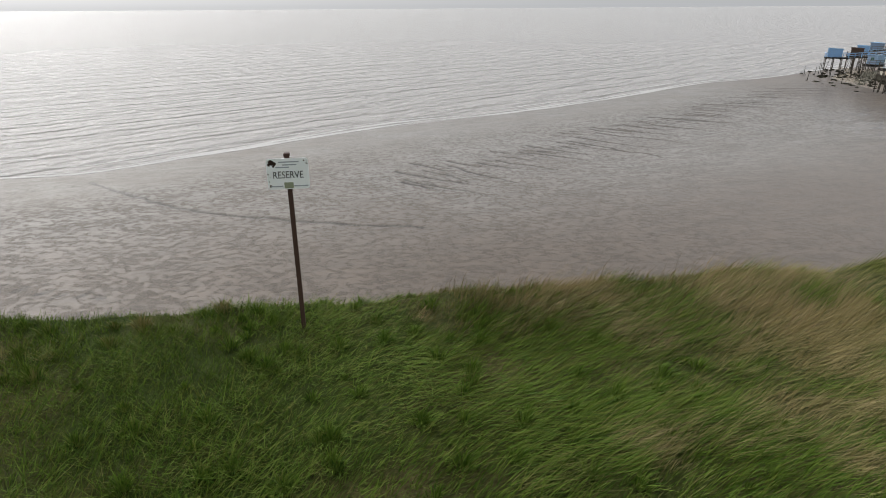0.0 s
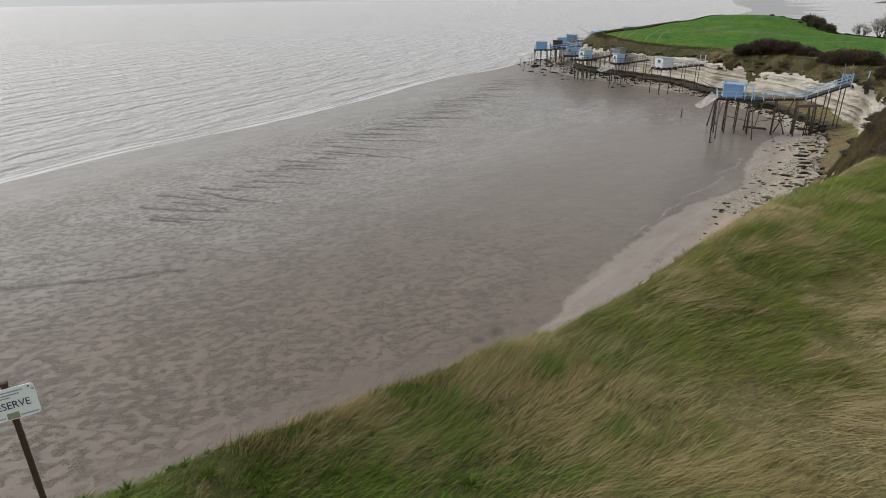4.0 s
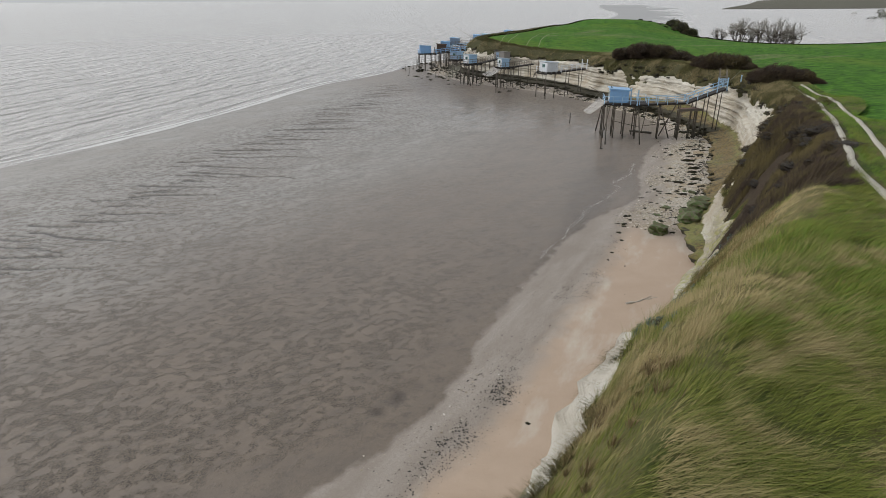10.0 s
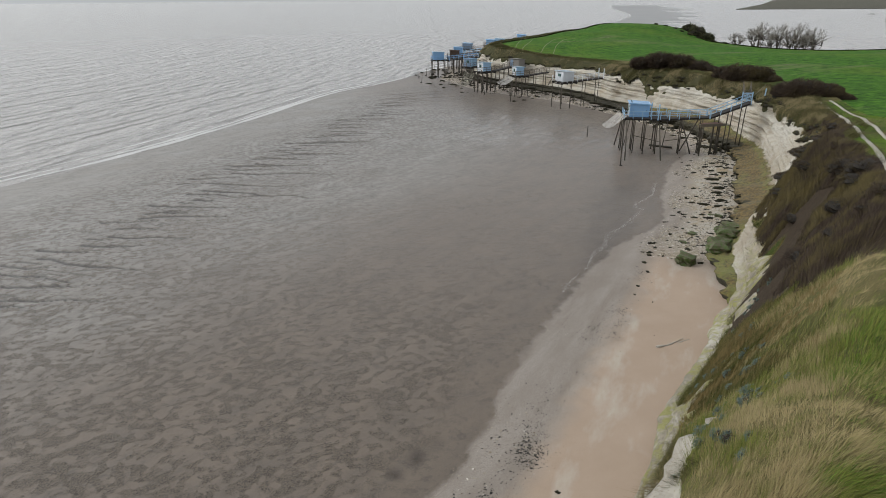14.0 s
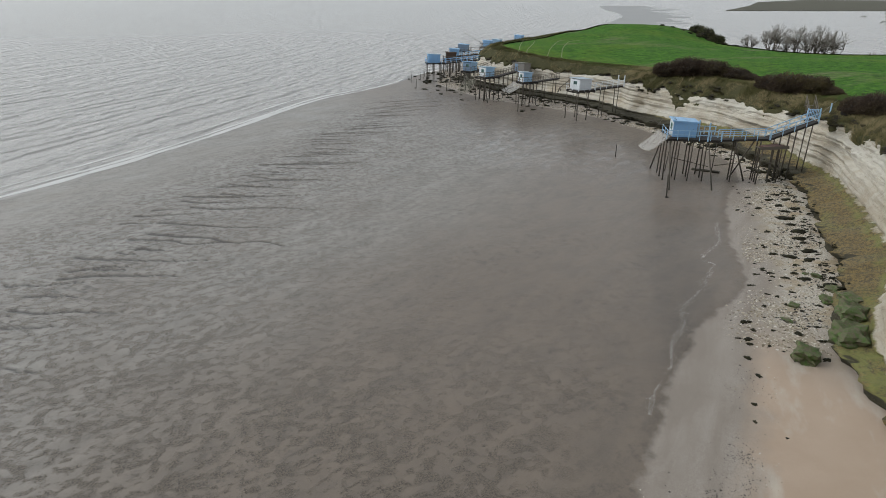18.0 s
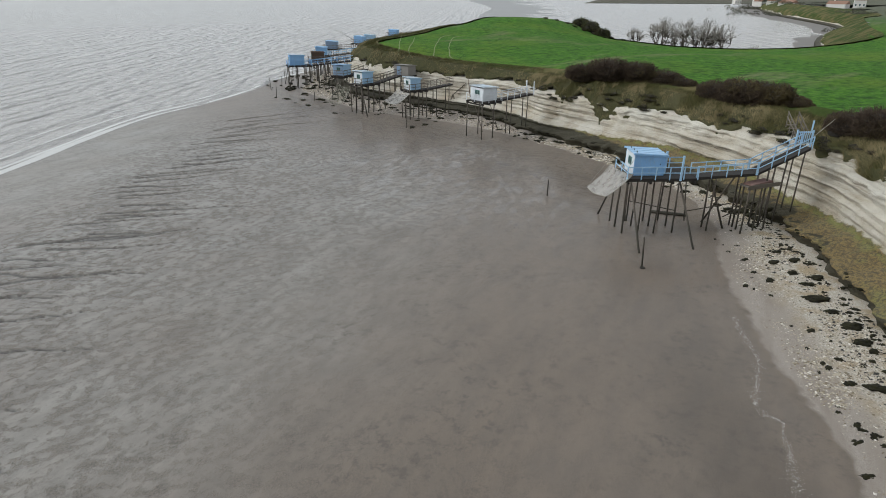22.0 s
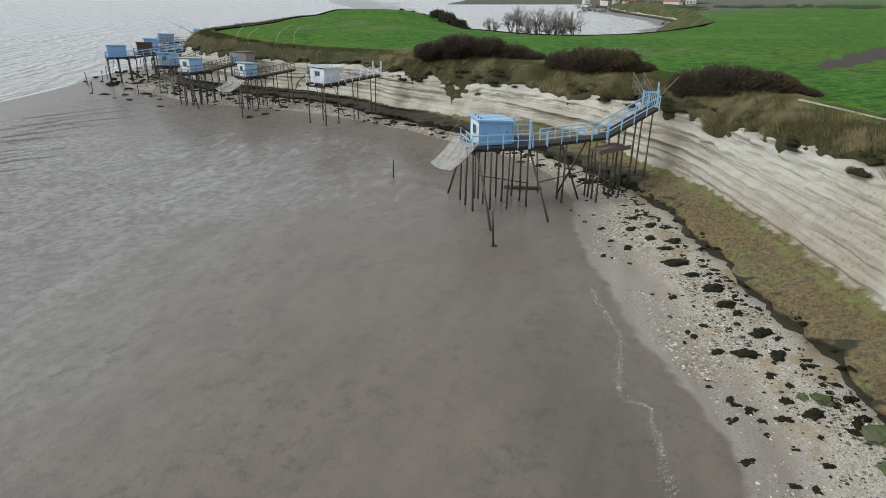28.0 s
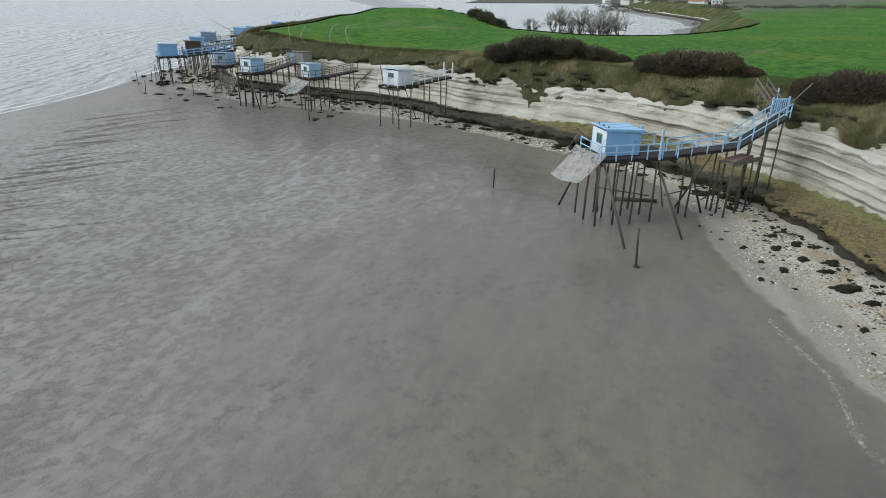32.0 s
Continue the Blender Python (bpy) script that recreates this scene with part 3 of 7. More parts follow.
LEDGE_Z = along([(0, 0.6), (9.7, 0.8), (10.3, 1.3), (11, 1.5), (14, 2.1), (17, 2.1), (18.7, 1.5), (19.5, 2.2), (21, 2.2), (22.3, 1.4), (23.4, 1.0), (30, 1.0), (33, 0.8)])
BACK_D = BROW_D + along([(0, 12), (6, 12), (8, 6), (10, 4.4), (18, 3), (30, 3), (33, 4), (38, 6), (40, 9), (45, 10)])

HEIGHTS = np.array([(0, 5, 12.7), (4, -5, 12.8), (16, 8, 12.9), (26, 12, 12.4), (45, 24, 11.4), (60, 32, 10.2), (82, 46, 8.5), (99, 80, 8.2), (108, 118, 7.2), (133, 77, 8.4), (138, 47, 8.4),
                    (175, 119, 6.2), (195, 118, 5.5), (143, 146, 8.6), (188, 173, 11.2), (118, 152, 8.6), (250, 80, 8), (350, 100, 9), (60, 0, 11.5), (120, 0, 9.5), (200, 40, 8.4)])
MORE = np.array([(300, 20, 9), (-40, 0, 12.7), (0, -40, 12.9), (100, -60, 10.5), (215, 200, 7.5), (205, 140, 5.5), (160, 165, 9.6), (600, 100, 9.5), (800, -200, 12)])


def land_z(x, y):
    """Height of the plateau."""
    x, y = np.asarray(x, float), np.asarray(y, float)
    num = den = 0.0
    for hx, hy, hz in (*HEIGHTS, *MORE):
        w = 1.0 / ((x - hx) ** 2 + (y - hy) ** 2 + 60.0) ** 1.6
        num, den = num + w * hz, den + w
    return num / den


KNOT_N = 7


def profile(rows, q):
    """Plan distance from the foot and height for stations rows at q: 0 buried, 1 foot, 2 lip, 3 ledge back, 4 rock top, 5 brow, 6 plateau."""
    one = np.ones(len(rows))
    bx, by = foot[rows, 0] + fnor[rows, 0] * BACK_D[rows], foot[rows, 1] + fnor[rows, 1] * BACK_D[rows]
    d = np.column_stack([-0.8 * one, 0 * one, 0.25 * one, LEDGE_D[rows], ROCK_D[rows], BROW_D[rows], BACK_D[rows]])
    z = np.column_stack([-0.5 * one, 0.2 * one, np.minimum(LEDGE_Z[rows] * 0.72, 1.1), LEDGE_Z[rows], ROCK_Z[rows], TOP[rows] - 0.15, land_z(bx, by)])
    d = np.maximum.accumulate(d, axis=1)
    k = np.clip(q.astype(int), 0, KNOT_N - 2)
    f = q - k
    ar = np.arange(len(rows))[:, None]
    if q.ndim == 1:
        k, f = np.broadcast_to(k, (len(rows), len(q))), np.broadcast_to(f, (len(rows), len(q)))
    dd = d[ar, k] * (1 - f) + d[ar, k + 1] * f
    ease = np.where(k == 4, 1 - (1 - f) ** 1.35, np.where(k == 3, f**1.25, f))
    zz = z[ar, k] * (1 - ease) + z[ar, k + 1] * ease
    return dd, zz


rows = np.arange(len(foot))
# rock face
q_rock = np.concatenate([np.linspace(0, 1, 3)[:-1], np.linspace(1, 2, 4)[:-1], np.linspace(2, 3, 6)[:-1], np.linspace(3, 4, 72)[:-1], np.linspace(4, 5, 8), [5.2]])
d, z = profile(rows, q_rock)
S = farc[:, None]
on_face = smooth(2.9, 3.15, q_rock)[None] * smooth(5.1, 4.4, q_rock)[None]
bedz = z + 0.16 * fbm(S * 0.04, z * 0.2) + 0.05 * fbm(S * 0.35, z * 0.3, 5.0)
bedz = bedz + 0.42 * vnoise(bedz * 0.9, 0 * S + 3.0)
joint = np.modf(np.abs(S * 0.55 + 1.3 * vnoise(S * 0.3, np.floor(bedz * 1.7))))[0]
layers = 0.28 * np.tanh(4.5 * vnoise(bedz * 1.25, 0 * S + 7.0)) + 0.20 * np.tanh(3.2 * vnoise(bedz * 3.3, S * 0.03)) + 0.10 * np.tanh(3.5 * vnoise(bedz * 6.5, S * 0.06))
layers = layers * (0.35 + 0.9 * smooth(-0.3, 0.35, fbm(S * 0.07, bedz * 0.5, 12.0))) + 0.10 * smooth(0.93, 0.99, joint)
rubble = 0.42 * fbm(S * 2.2, z * 2.6, 4.4) * (0.35 + 1.0 * smooth(3.45, 3.8, q_rock)[None])
notch = sum(w * np.exp(-(((bedz - h) / 0.10) ** 2)) * smooth(-0.15, 0.25, fbm(S * 0.06, 0 * z + h, 9.0)) for h, w in ((2.5, 0.35), (3.3, 0.22), (4.4, 0.30), (5.3, 0.20)))
bulge = rubble + notch + 0.60 * fbm(S * 0.14, z * 0.12, 3.3) + 0.22 * fbm(S * 0.7, z * 2.2, 1.1) + layers
lip = (0.75 * fbm(S * 0.45, 0 * z, 8.0, 5) + 0.55 * fbm(S * 1.5, z, 2.0, 5)) * smooth(0.6, 1.2, q_rock)[None] * smooth(3.4, 2.6, q_rock)[None] * np.clip(LEDGE_D, 0.3, 1.5)[:, None]
dd = d + on_face * bulge + lip + 0.5 * smooth(0.7, 1.1, q_rock)[None] * smooth(1.95, 1.5, q_rock)[None] * smooth(9.7, 10.2, fidx)[:, None]
zz = z - 0.9 * smooth(4.05, 4.6, q_rock)[None] + (0.16 + 0.22 * smooth(3.2, 2.9, q_rock)[None]) * fbm(S * 0.8, d * 0.8, 5.5) * smooth(1.2, 2.2, q_rock)[None]
P = np.stack([foot[:, 0, None] + fnor[:, 0, None] * dd, foot[:, 1, None] + fnor[:, 1, None] * dd, zz], -1)
cliff_me = fast_mesh("cliff", P.reshape(-1, 3), grid_faces(*dd.shape)[:, ::-1])
ledge_k = smooth(9.7, 10.2, fidx)[:, None]
moss = np.where(q_rock[None] < 3.02, 0.95, 0.95 - 4.6 * (q_rock[None] - 3.02)) * ledge_k + (0.35 * smooth(1.5, 0.3, z)) * (1 - ledge_k)
weed = np.where(fidx[:, None] > 18.3, smooth(2.0, 1.0, zz), np.maximum(smooth(1.25, 0.6, zz), 0.75 * smooth(2.75, 2.1, q_rock)[None] * smooth(-0.1, 0.3, fbm(S * 1.3, d * 1.5, 31.0)))) * (0.25 + 0.75 * ledge_k)
zones(cliff_me, lower_beige=smooth(5.6, 3.2, zz) * ledge_k, rim=np.maximum(np.broadcast_to(np.exp(-(((q_rock - 3.02) / 0.10) ** 2))[None], zz.shape), 0.95 * smooth(13.2, 12.0, fidx)[:, None]) * ledge_k, moss=np.clip(moss, 0, 1), weed=weed, lichen_and_shade=np.broadcast_to(smooth(11.5, 10.0, fidx)[:, None], zz.shape) * smooth(9.5, 5.0, zz))
cliff = tagged(place("cliff", cliff_me, ROCK), "pale bedded limestone sea cliff with mossy ledge at its foot", "cliff", kind="structure")

# turf over the brow
def heather_zone(i, across):
    """Where dark heather covers the slope: by coast index and place across the turf."""
    edge = np.interp(i, [7.5, 8.0, 8.5, 9.0, 9.7, 16.0], [0.66, 0.50, 0.32, 0.20, 0.08, 0.10]) + 0.06 * vnoise(i * 4.1, across * 5)
    return (i > 7.5) & (i < 15.2 + 0.6 * vnoise(i * 0 + 3.3, across * 9)) & (across > edge) & (across < 0.63 + 0.03 * vnoise(i * 6.0, 0 * i))


rag = 0.30 * fbm(farc * 0.22, 0 * farc, 4.0, 5) * 2 + 0.18 * vnoise(farc * 1.3, 0 * farc)
q0 = np.clip(4.05 + rag * along([(0, 0.6), (6, 1.1), (10, 1.1), (12, 0.9), (45, 0.9)]) - along([(0, 0.0), (5.6, 0.0), (6.0, 0.05), (6.4, -0.08), (6.8, 0.35), (9.6, 0.50), (10.4, 0.15), (11.2, 0.45), (12.4, 0.25), (13.4, 0), (21.3, 0), (21.7, 0.5), (22.3, 0.45), (22.6, 0), (45, 0)]), 3.3, 4.85)
u = np.linspace(0, 1, 26)
q_turf = q0[:, None] + (5 - q0)[:, None] * np.minimum(u / 0.6, 1) + np.maximum(u - 0.6, 0)[None] / 0.4
d_t, z_t = profile(rows, q_turf)
inset = smooth(0.0, 0.07, u)[None]
lumps = (0.22 * fbm(farc[:, None] * 0.5, d_t * 0.5, 2.2) + 0.14 * fbm(farc[:, None] * 1.6, d_t * 1.6, 7.2)) * along([(0, 1.0), (6, 1.3), (8.5, 2.2), (16, 1.8), (20, 1.0), (45, 1.0)])[:, None]
d_t2 = d_t - 0.16 * inset * smooth(5.3, 4.9, q_turf) + 0.25 * (1 - inset)
z_t2 = z_t + 0.10 * inset + lumps * inset * smooth(5.15, 4.95, q_turf)
T = np.stack([foot[:, 0, None] + fnor[:, 0, None] * d_t2, foot[:, 1, None] + fnor[:, 1, None] * d_t2, z_t2], -1)
turf_me = fast_mesh("cliff_top_turf", T.reshape(-1, 3), grid_faces(*d_t2.shape)[:, ::-1])
across_t = np.broadcast_to(u[None], d_t2.shape)
idx_t = np.broadcast_to(fidx[:, None], d_t2.shape)
x_t = T[..., 0]
zones(turf_me, pale=(0.85 * smooth(0.60, 0.80, across_t) * smooth(4.5, 9, x_t) * smooth(24, 15, x_t) + 0.40 * smooth(4, 9, x_t) * smooth(0.66, 0.5, across_t)) * smooth(11, 9, idx_t), heath=smooth(0.35, 0.65, heather_zone(idx_t, across_t) + 0.0), straw=smooth(11.5, 13.0, idx_t) * smooth(0.78, 0.62, across_t) * 0.9 * (idx_t < 33))
turf = tagged(place("ground_turf", turf_me, TURF), "rough windswept grass over the cliff top and slope", "grass", kind="structure")

# field behind it, out to the horizon
gx = np.concatenate([np.linspace(-2600, -120, 14), np.arange(-100, 245, 1.6), np.linspace(250, 480, 50), np.linspace(520, 4200, 26)])
gy = np.concatenate([np.linspace(-2800, -150, 14), np.arange(-120, 210, 1.6), np.linspace(220, 420, 26), np.linspace(470, 3000, 14)])
X, Y = np.meshgrid(gx, gy)
coarse = foot[::5]
dF, kF = sdist(X, Y, coarse)
back = np.interp(kF, np.arange(len(coarse)), BACK_D[::5])
Z = land_z(X, Y) - 0.10 + 0.12 * fbm(X * 0.12, Y * 0.12)
Z = Z - 0.9 * smooth(0.3, -1.2, dF - back)
soil = smooth(1.25, 0.8, np.hypot((X - 133) / 24, (Y - 44.5 - 0.15 * (133 - X)) / 2.2))
inside = (dF > back - 1.2).ravel()
faces = grid_faces(*X.shape)
field_me = fast_mesh("field", np.column_stack([X.ravel(), Y.ravel(), Z.ravel()]), faces[np.where(X.ravel()[faces].max(1) > 300, inside[faces].all(1), inside[faces].any(1))])
# far: how much painted haze greys the distant field.
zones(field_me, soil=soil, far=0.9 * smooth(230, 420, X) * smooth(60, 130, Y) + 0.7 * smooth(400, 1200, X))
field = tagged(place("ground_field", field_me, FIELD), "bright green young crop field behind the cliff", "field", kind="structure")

# ---- foreshore: mud, shell bank and sand in one sheet ----
WATERLINE = spline([(-130, 44), (-85, 54), (-58, 60), (-44, 62), (-36, 64), (-29.5, 70), (-22, 77), (-5, 92), (12, 102.5), (32, 118), (59, 143), (74, 151), (88, 160), (98, 169), (112, 178), (150, 196), (200, 216)], 4)[0]
SANDLINE = spline([(-90, 5), (-40, 15), (-15, 20), (0, 22.5), (10.7, 25.2), (19.6, 27.6), (26.7, 32.6), (34, 37), (41, 41), (48, 43.7), (52, 44.3), (55.3, 45.7), (59.3, 49.4), (63, 52.3), (67, 55.3), (72, 58.6), (79, 61.9), (86, 68), (90, 77), (93.3, 92), (94.2, 106), (92.0, 118), (90, 127), (92, 142), (95, 154), (104, 163)], 2)[0]
CU, CV = np.array([0.727, 0.687]), np.array([0.687, -0.727])
us = np.concatenate([np.arange(-70, 10, 0.9), np.arange(10, 152, 0.19), np.arange(152, 215, 1.0)])
vs = np.concatenate([np.arange(-110, -75, 2.0), np.arange(-75, -56, 0.6), np.arange(-56, -33, 0.28), np.arange(-33, 22, 0.6)])
U, V = np.meshgrid(us, vs)


def shore_rise(x):
    """Height of the beach at the foot of the cliff."""
    return 0.45 - 0.22 * smooth(44, 54, x)


X, Y = U * CU[0] + V * CV[0], U * CU[1] + V * CV[1]
dF, _ = sdist(X, Y, foot[::8])
dS, _ = sdist(X, Y, SANDLINE)
dW, _ = sdist(X, Y, WATERLINE)
beach = np.clip(dS / np.maximum(dS - dF, 0.5), -1, 1.4)
Z = shore_rise(X) * np.clip(beach, 0, 1) ** 1.2 + 0.05 * fbm(X * 0.25, Y * 0.25) + 0.02 * fbm(X * 1.4, Y * 1.4)
Z = np.where(beach <= 0, 0.6 * Z, Z)
Z = Z + 0.14 * smooth(2, 14, dW)
Z = np.where(dW < 6, np.minimum(Z, -0.05 + 0.012 * dW), Z)
Z = np.where(dW < 0, -0.05 + 0.03 * dW, Z)
Z = np.maximum(Z, -1.2)
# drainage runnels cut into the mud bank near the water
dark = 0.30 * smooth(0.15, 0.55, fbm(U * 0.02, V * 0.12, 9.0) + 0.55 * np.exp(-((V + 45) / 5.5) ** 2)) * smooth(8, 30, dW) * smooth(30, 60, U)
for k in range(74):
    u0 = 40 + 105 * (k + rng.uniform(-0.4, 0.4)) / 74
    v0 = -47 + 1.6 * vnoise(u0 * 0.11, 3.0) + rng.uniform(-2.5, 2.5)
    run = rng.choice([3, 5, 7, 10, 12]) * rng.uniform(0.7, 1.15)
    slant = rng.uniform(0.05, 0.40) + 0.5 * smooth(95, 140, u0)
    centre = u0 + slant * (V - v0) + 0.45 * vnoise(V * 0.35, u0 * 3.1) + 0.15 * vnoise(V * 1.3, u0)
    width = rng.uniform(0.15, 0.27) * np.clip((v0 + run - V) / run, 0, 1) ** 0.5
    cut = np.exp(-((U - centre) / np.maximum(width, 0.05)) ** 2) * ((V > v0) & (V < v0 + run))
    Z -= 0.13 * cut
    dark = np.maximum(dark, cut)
ok = ((dF < 1.6) & (dW > -25)).ravel()
faces = grid_faces(*X.shape)[:, ::-1]
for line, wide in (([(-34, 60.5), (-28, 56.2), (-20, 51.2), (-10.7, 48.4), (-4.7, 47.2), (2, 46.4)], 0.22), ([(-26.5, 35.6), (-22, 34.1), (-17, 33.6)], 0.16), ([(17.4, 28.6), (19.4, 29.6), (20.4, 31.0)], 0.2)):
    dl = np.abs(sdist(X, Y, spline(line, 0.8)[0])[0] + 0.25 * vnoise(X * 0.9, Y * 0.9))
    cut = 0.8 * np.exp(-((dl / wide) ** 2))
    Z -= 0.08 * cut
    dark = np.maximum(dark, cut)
mud_me = fast_mesh("foreshore", np.column_stack([X.ravel(), Y.ravel(), Z.ravel()]), faces[ok[faces].all(1)])
hutA = np.hypot(X - 66, Y - 62)
patchy = 0.25 + 0.75 * smooth(10, 42, np.hypot((X - 60) / 1.3, Y - 58)) * smooth(6, 16, dW) * smooth(-1.2, -4.5, dS + 1.2 * vnoise(X * 0.5, Y * 0.5))
sandy = smooth(52, 44, X)
ochre = smooth(46, 56, X) * smooth(0.25, 0.6, beach) * smooth(96, 88, Y)
zones(mud_me, painted_sheen=smooth(-14, -34, dS), beach=np.where(beach < 0, np.maximum(beach, -0.3), beach), dark=dark, patchy=patchy, sandy=sandy, ochre=ochre, pool=0.75 * smooth(17, 8, np.hypot(X - 73, (Y - 88) / 1.5)) * smooth(-3, -7, dS), wet=(0.95 + 0.05 * smooth(-4, -26, dS)) * (0.20 + 0.80 * smooth(22, 60, U)) * smooth(0.5, -0.5, dS) * (0.75 + 0.25 * smooth(2, 22, dW)), creek=np.exp(-(((V + 44 - 1.5 * vnoise(U * 0.1, 0 * U)) / 5.5) ** 2)) * smooth(30, 45, U) * smooth(3, 8, dW), ripple=0.8 * smooth(66, 72, X) * smooth(66, 76, Y) * smooth(-1, -5, dS) * smooth(4, 9, dW) * smooth(16, 10, np.abs(dS)))
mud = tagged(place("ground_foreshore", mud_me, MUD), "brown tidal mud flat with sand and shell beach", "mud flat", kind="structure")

# ---- water out to the horizon ----
bm = bmesh.new()
bmesh.ops.create_grid(bm, x_segments=8, y_segments=8, size=4600)
bmesh.ops.translate(bm, verts=bm.verts, vec=(0, 0, -0.05))
me = bpy.data.meshes.new("water")
bm.to_mesh(me)
bm.free()
water = tagged(place("water", me, WATER), "grey-brown silty estuary water under an overcast sky", "water", kind="structure")

# broken line of foam along the water's edge
FOAM = plain("pale_sea_foam", (0.62, 0.61, 0.59), 0.7, 0.0, 0.25, 1.5)
edge_line, _ = spline(WATERLINE, 0.6)
edge_line = edge_line[(edge_line[:, 0] > -100) & (edge_line[:, 0] < 120)]
tan = np.gradient(edge_line, axis=0)
nor = np.column_stack([-tan[:, 1], tan[:, 0]]) / np.linalg.norm(tan, axis=1)[:, None]
run = np.arange(len(edge_line)) * 0.6
for shift, most in ((0.5, 0.75), (2.1, 0.45), (4.6, 0.30), (9.0, 0.16)):
    half = np.maximum(0.0, most * (0.35 + 1.3 * fbm(run * 0.07, 0 * run + shift, 3.0)))
    mid = shift + 1.2 * fbm(run * 0.03, 0 * run, 8.0 + shift)
    rim = [edge_line + nor * (mid + e * half)[:, None] for e in (-1, 1)]
    band = np.stack([np.column_stack([r, np.full(len(r), -0.035)]) for r in rim], 1)
    live = half > 0.03
    f = grid_faces(len(edge_line), 2)
    f = f[live[:-1] & live[1:]]
    tagged(place("foam_line", fast_mesh("foam_line", band.reshape(-1, 3), f), FOAM), "thin broken line of pale foam where the water meets the mud", "foam", kind="stuff")

# ---- heights of the ground for things that stand on it ----
def ground_z(x, y):
    d, k = sdist(np.array([x]), np.array([y]), foot)
    r = np.array([min(len(foot) - 1, int(k[0]))])
    if d[0] <= 0:
        s = sdist(np.array([x]), np.array([y]), SANDLINE)[0][0]
        return 0.08 + float(shore_rise(x)) * max(0.0, min(1.0, s / max(s - d[0], 0.5)))
    if d[0] >= BACK_D[r][0]:
        return float(land_z(x, y)) - 0.1
    q = np.linspace(1, 6, 120)
    dd, zz = profile(r, q)
    return float(np.interp(d[0], dd[0], zz[0]))


def net_material(name="fine_fishing_net", low=(0.42, 0.40, 0.37), high=(0.60, 0.58, 0.55)):
    m, nt, b = start_material(name)
    weave = n_noise(nt, n_pos(nt), 2.0, 4, 0.6)
    see = nt.nodes.new("ShaderNodeBsdfTransparent")
    mix = nt.nodes.new("ShaderNodeMixShader")
    put(nt, mix.inputs[0], n_ramp(nt, weave, [(0.3, 0.34), (0.7, 0.52)]))
    nt.links.new(see.outputs[0], mix.inputs[1])
    nt.links.new(b.outputs[0], mix.inputs[2])
    nt.links.new(mix.outputs[0], nt.nodes["Material Output"].inputs["Surface"])
    finish(nt, b, n_mix(nt, weave, low, high), 0.8)
    return m


def pile_material():
    m, nt, b = start_material("tide_stained_pile_timber")
    g = n_noise(nt, n_pos(nt, (8, 8, 0.7)), 3.0, 5, 0.65)
    col = n_mix(nt, g, (0.055, 0.045, 0.035), (0.15, 0.125, 0.098))
    sep = nt.nodes.new("ShaderNodeSeparateXYZ")
    nt.links.new(n_pos(nt), sep.inputs[0])
    tide = n_math(nt, "ADD", sep.outputs["Z"], n_math(nt, "MULTIPLY", n_noise(nt, n_pos(nt), 1.5, 4), 1.6))
    col = n_mix(nt, n_ramp(nt, n_math(nt, "MULTIPLY", tide, 0.2), [(0.45, 0.85), (0.75, 0.0)]), col, (0.035, 0.032, 0.022))
    col = n_mix(nt, n_math(nt, "MULTIPLY", n_object(nt), 0.5), col, n_mix(nt, 0.5, col, (0.02, 0.018, 0.015)))
    finish(nt, b, col, 0.8, n_bump(nt, g, 0.5, 0.02))
    return m


NET, PILE = net_material(), pile_material()
DARKNET = net_material("dark_olive_fishing_net", (0.07, 0.07, 0.05), (0.16, 0.15, 0.11))
GLASS = plain("dark_window_glass", (0.05, 0.09, 0.09), 0.15, 0.0, 0.1)
GREEN_PAINT = painted("dull_green_paint", (0.10, 0.23, 0.21))
BROWN = weathered("brown_stained_boards", (0.16, 0.10, 0.07), (0.07, 0.048, 0.038))
GREY_BLUE = painted("grey_blue_paint", (0.23, 0.33, 0.47))
ROOF_BLUE = painted("blue_roof_sheet", (0.40, 0.60, 0.82), rough=0.45)
ROOF_PALE = painted("pale_roof_sheet", (0.62, 0.70, 0.76), rough=0.45)
ROPE = plain("grey_rope", (0.30, 0.28, 0.24), 0.9)
CARRELETS = "fishing huts on stilts along the cliff"


def sheet(bm, lo, hi, axis, bars, depth, size):
    """Thin upright battens on a wall between two corners; axis 0 or 1 is the way along it."""
    for k in range(bars):
        t = (k + 0.5) / bars
        a = [lo[i] + (hi[i] - lo[i]) * t if i == axis else lo[i] for i in range(3)]
        b = list(a)
        b[2] = hi[2]
        half = [size / 2 if i == axis else depth for i in range(2)]
        box(bm, (a[0] - half[0], a[1] - half[1], a[2]), (b[0] + half[0], b[1] + half[1], b[2]))
    return bm


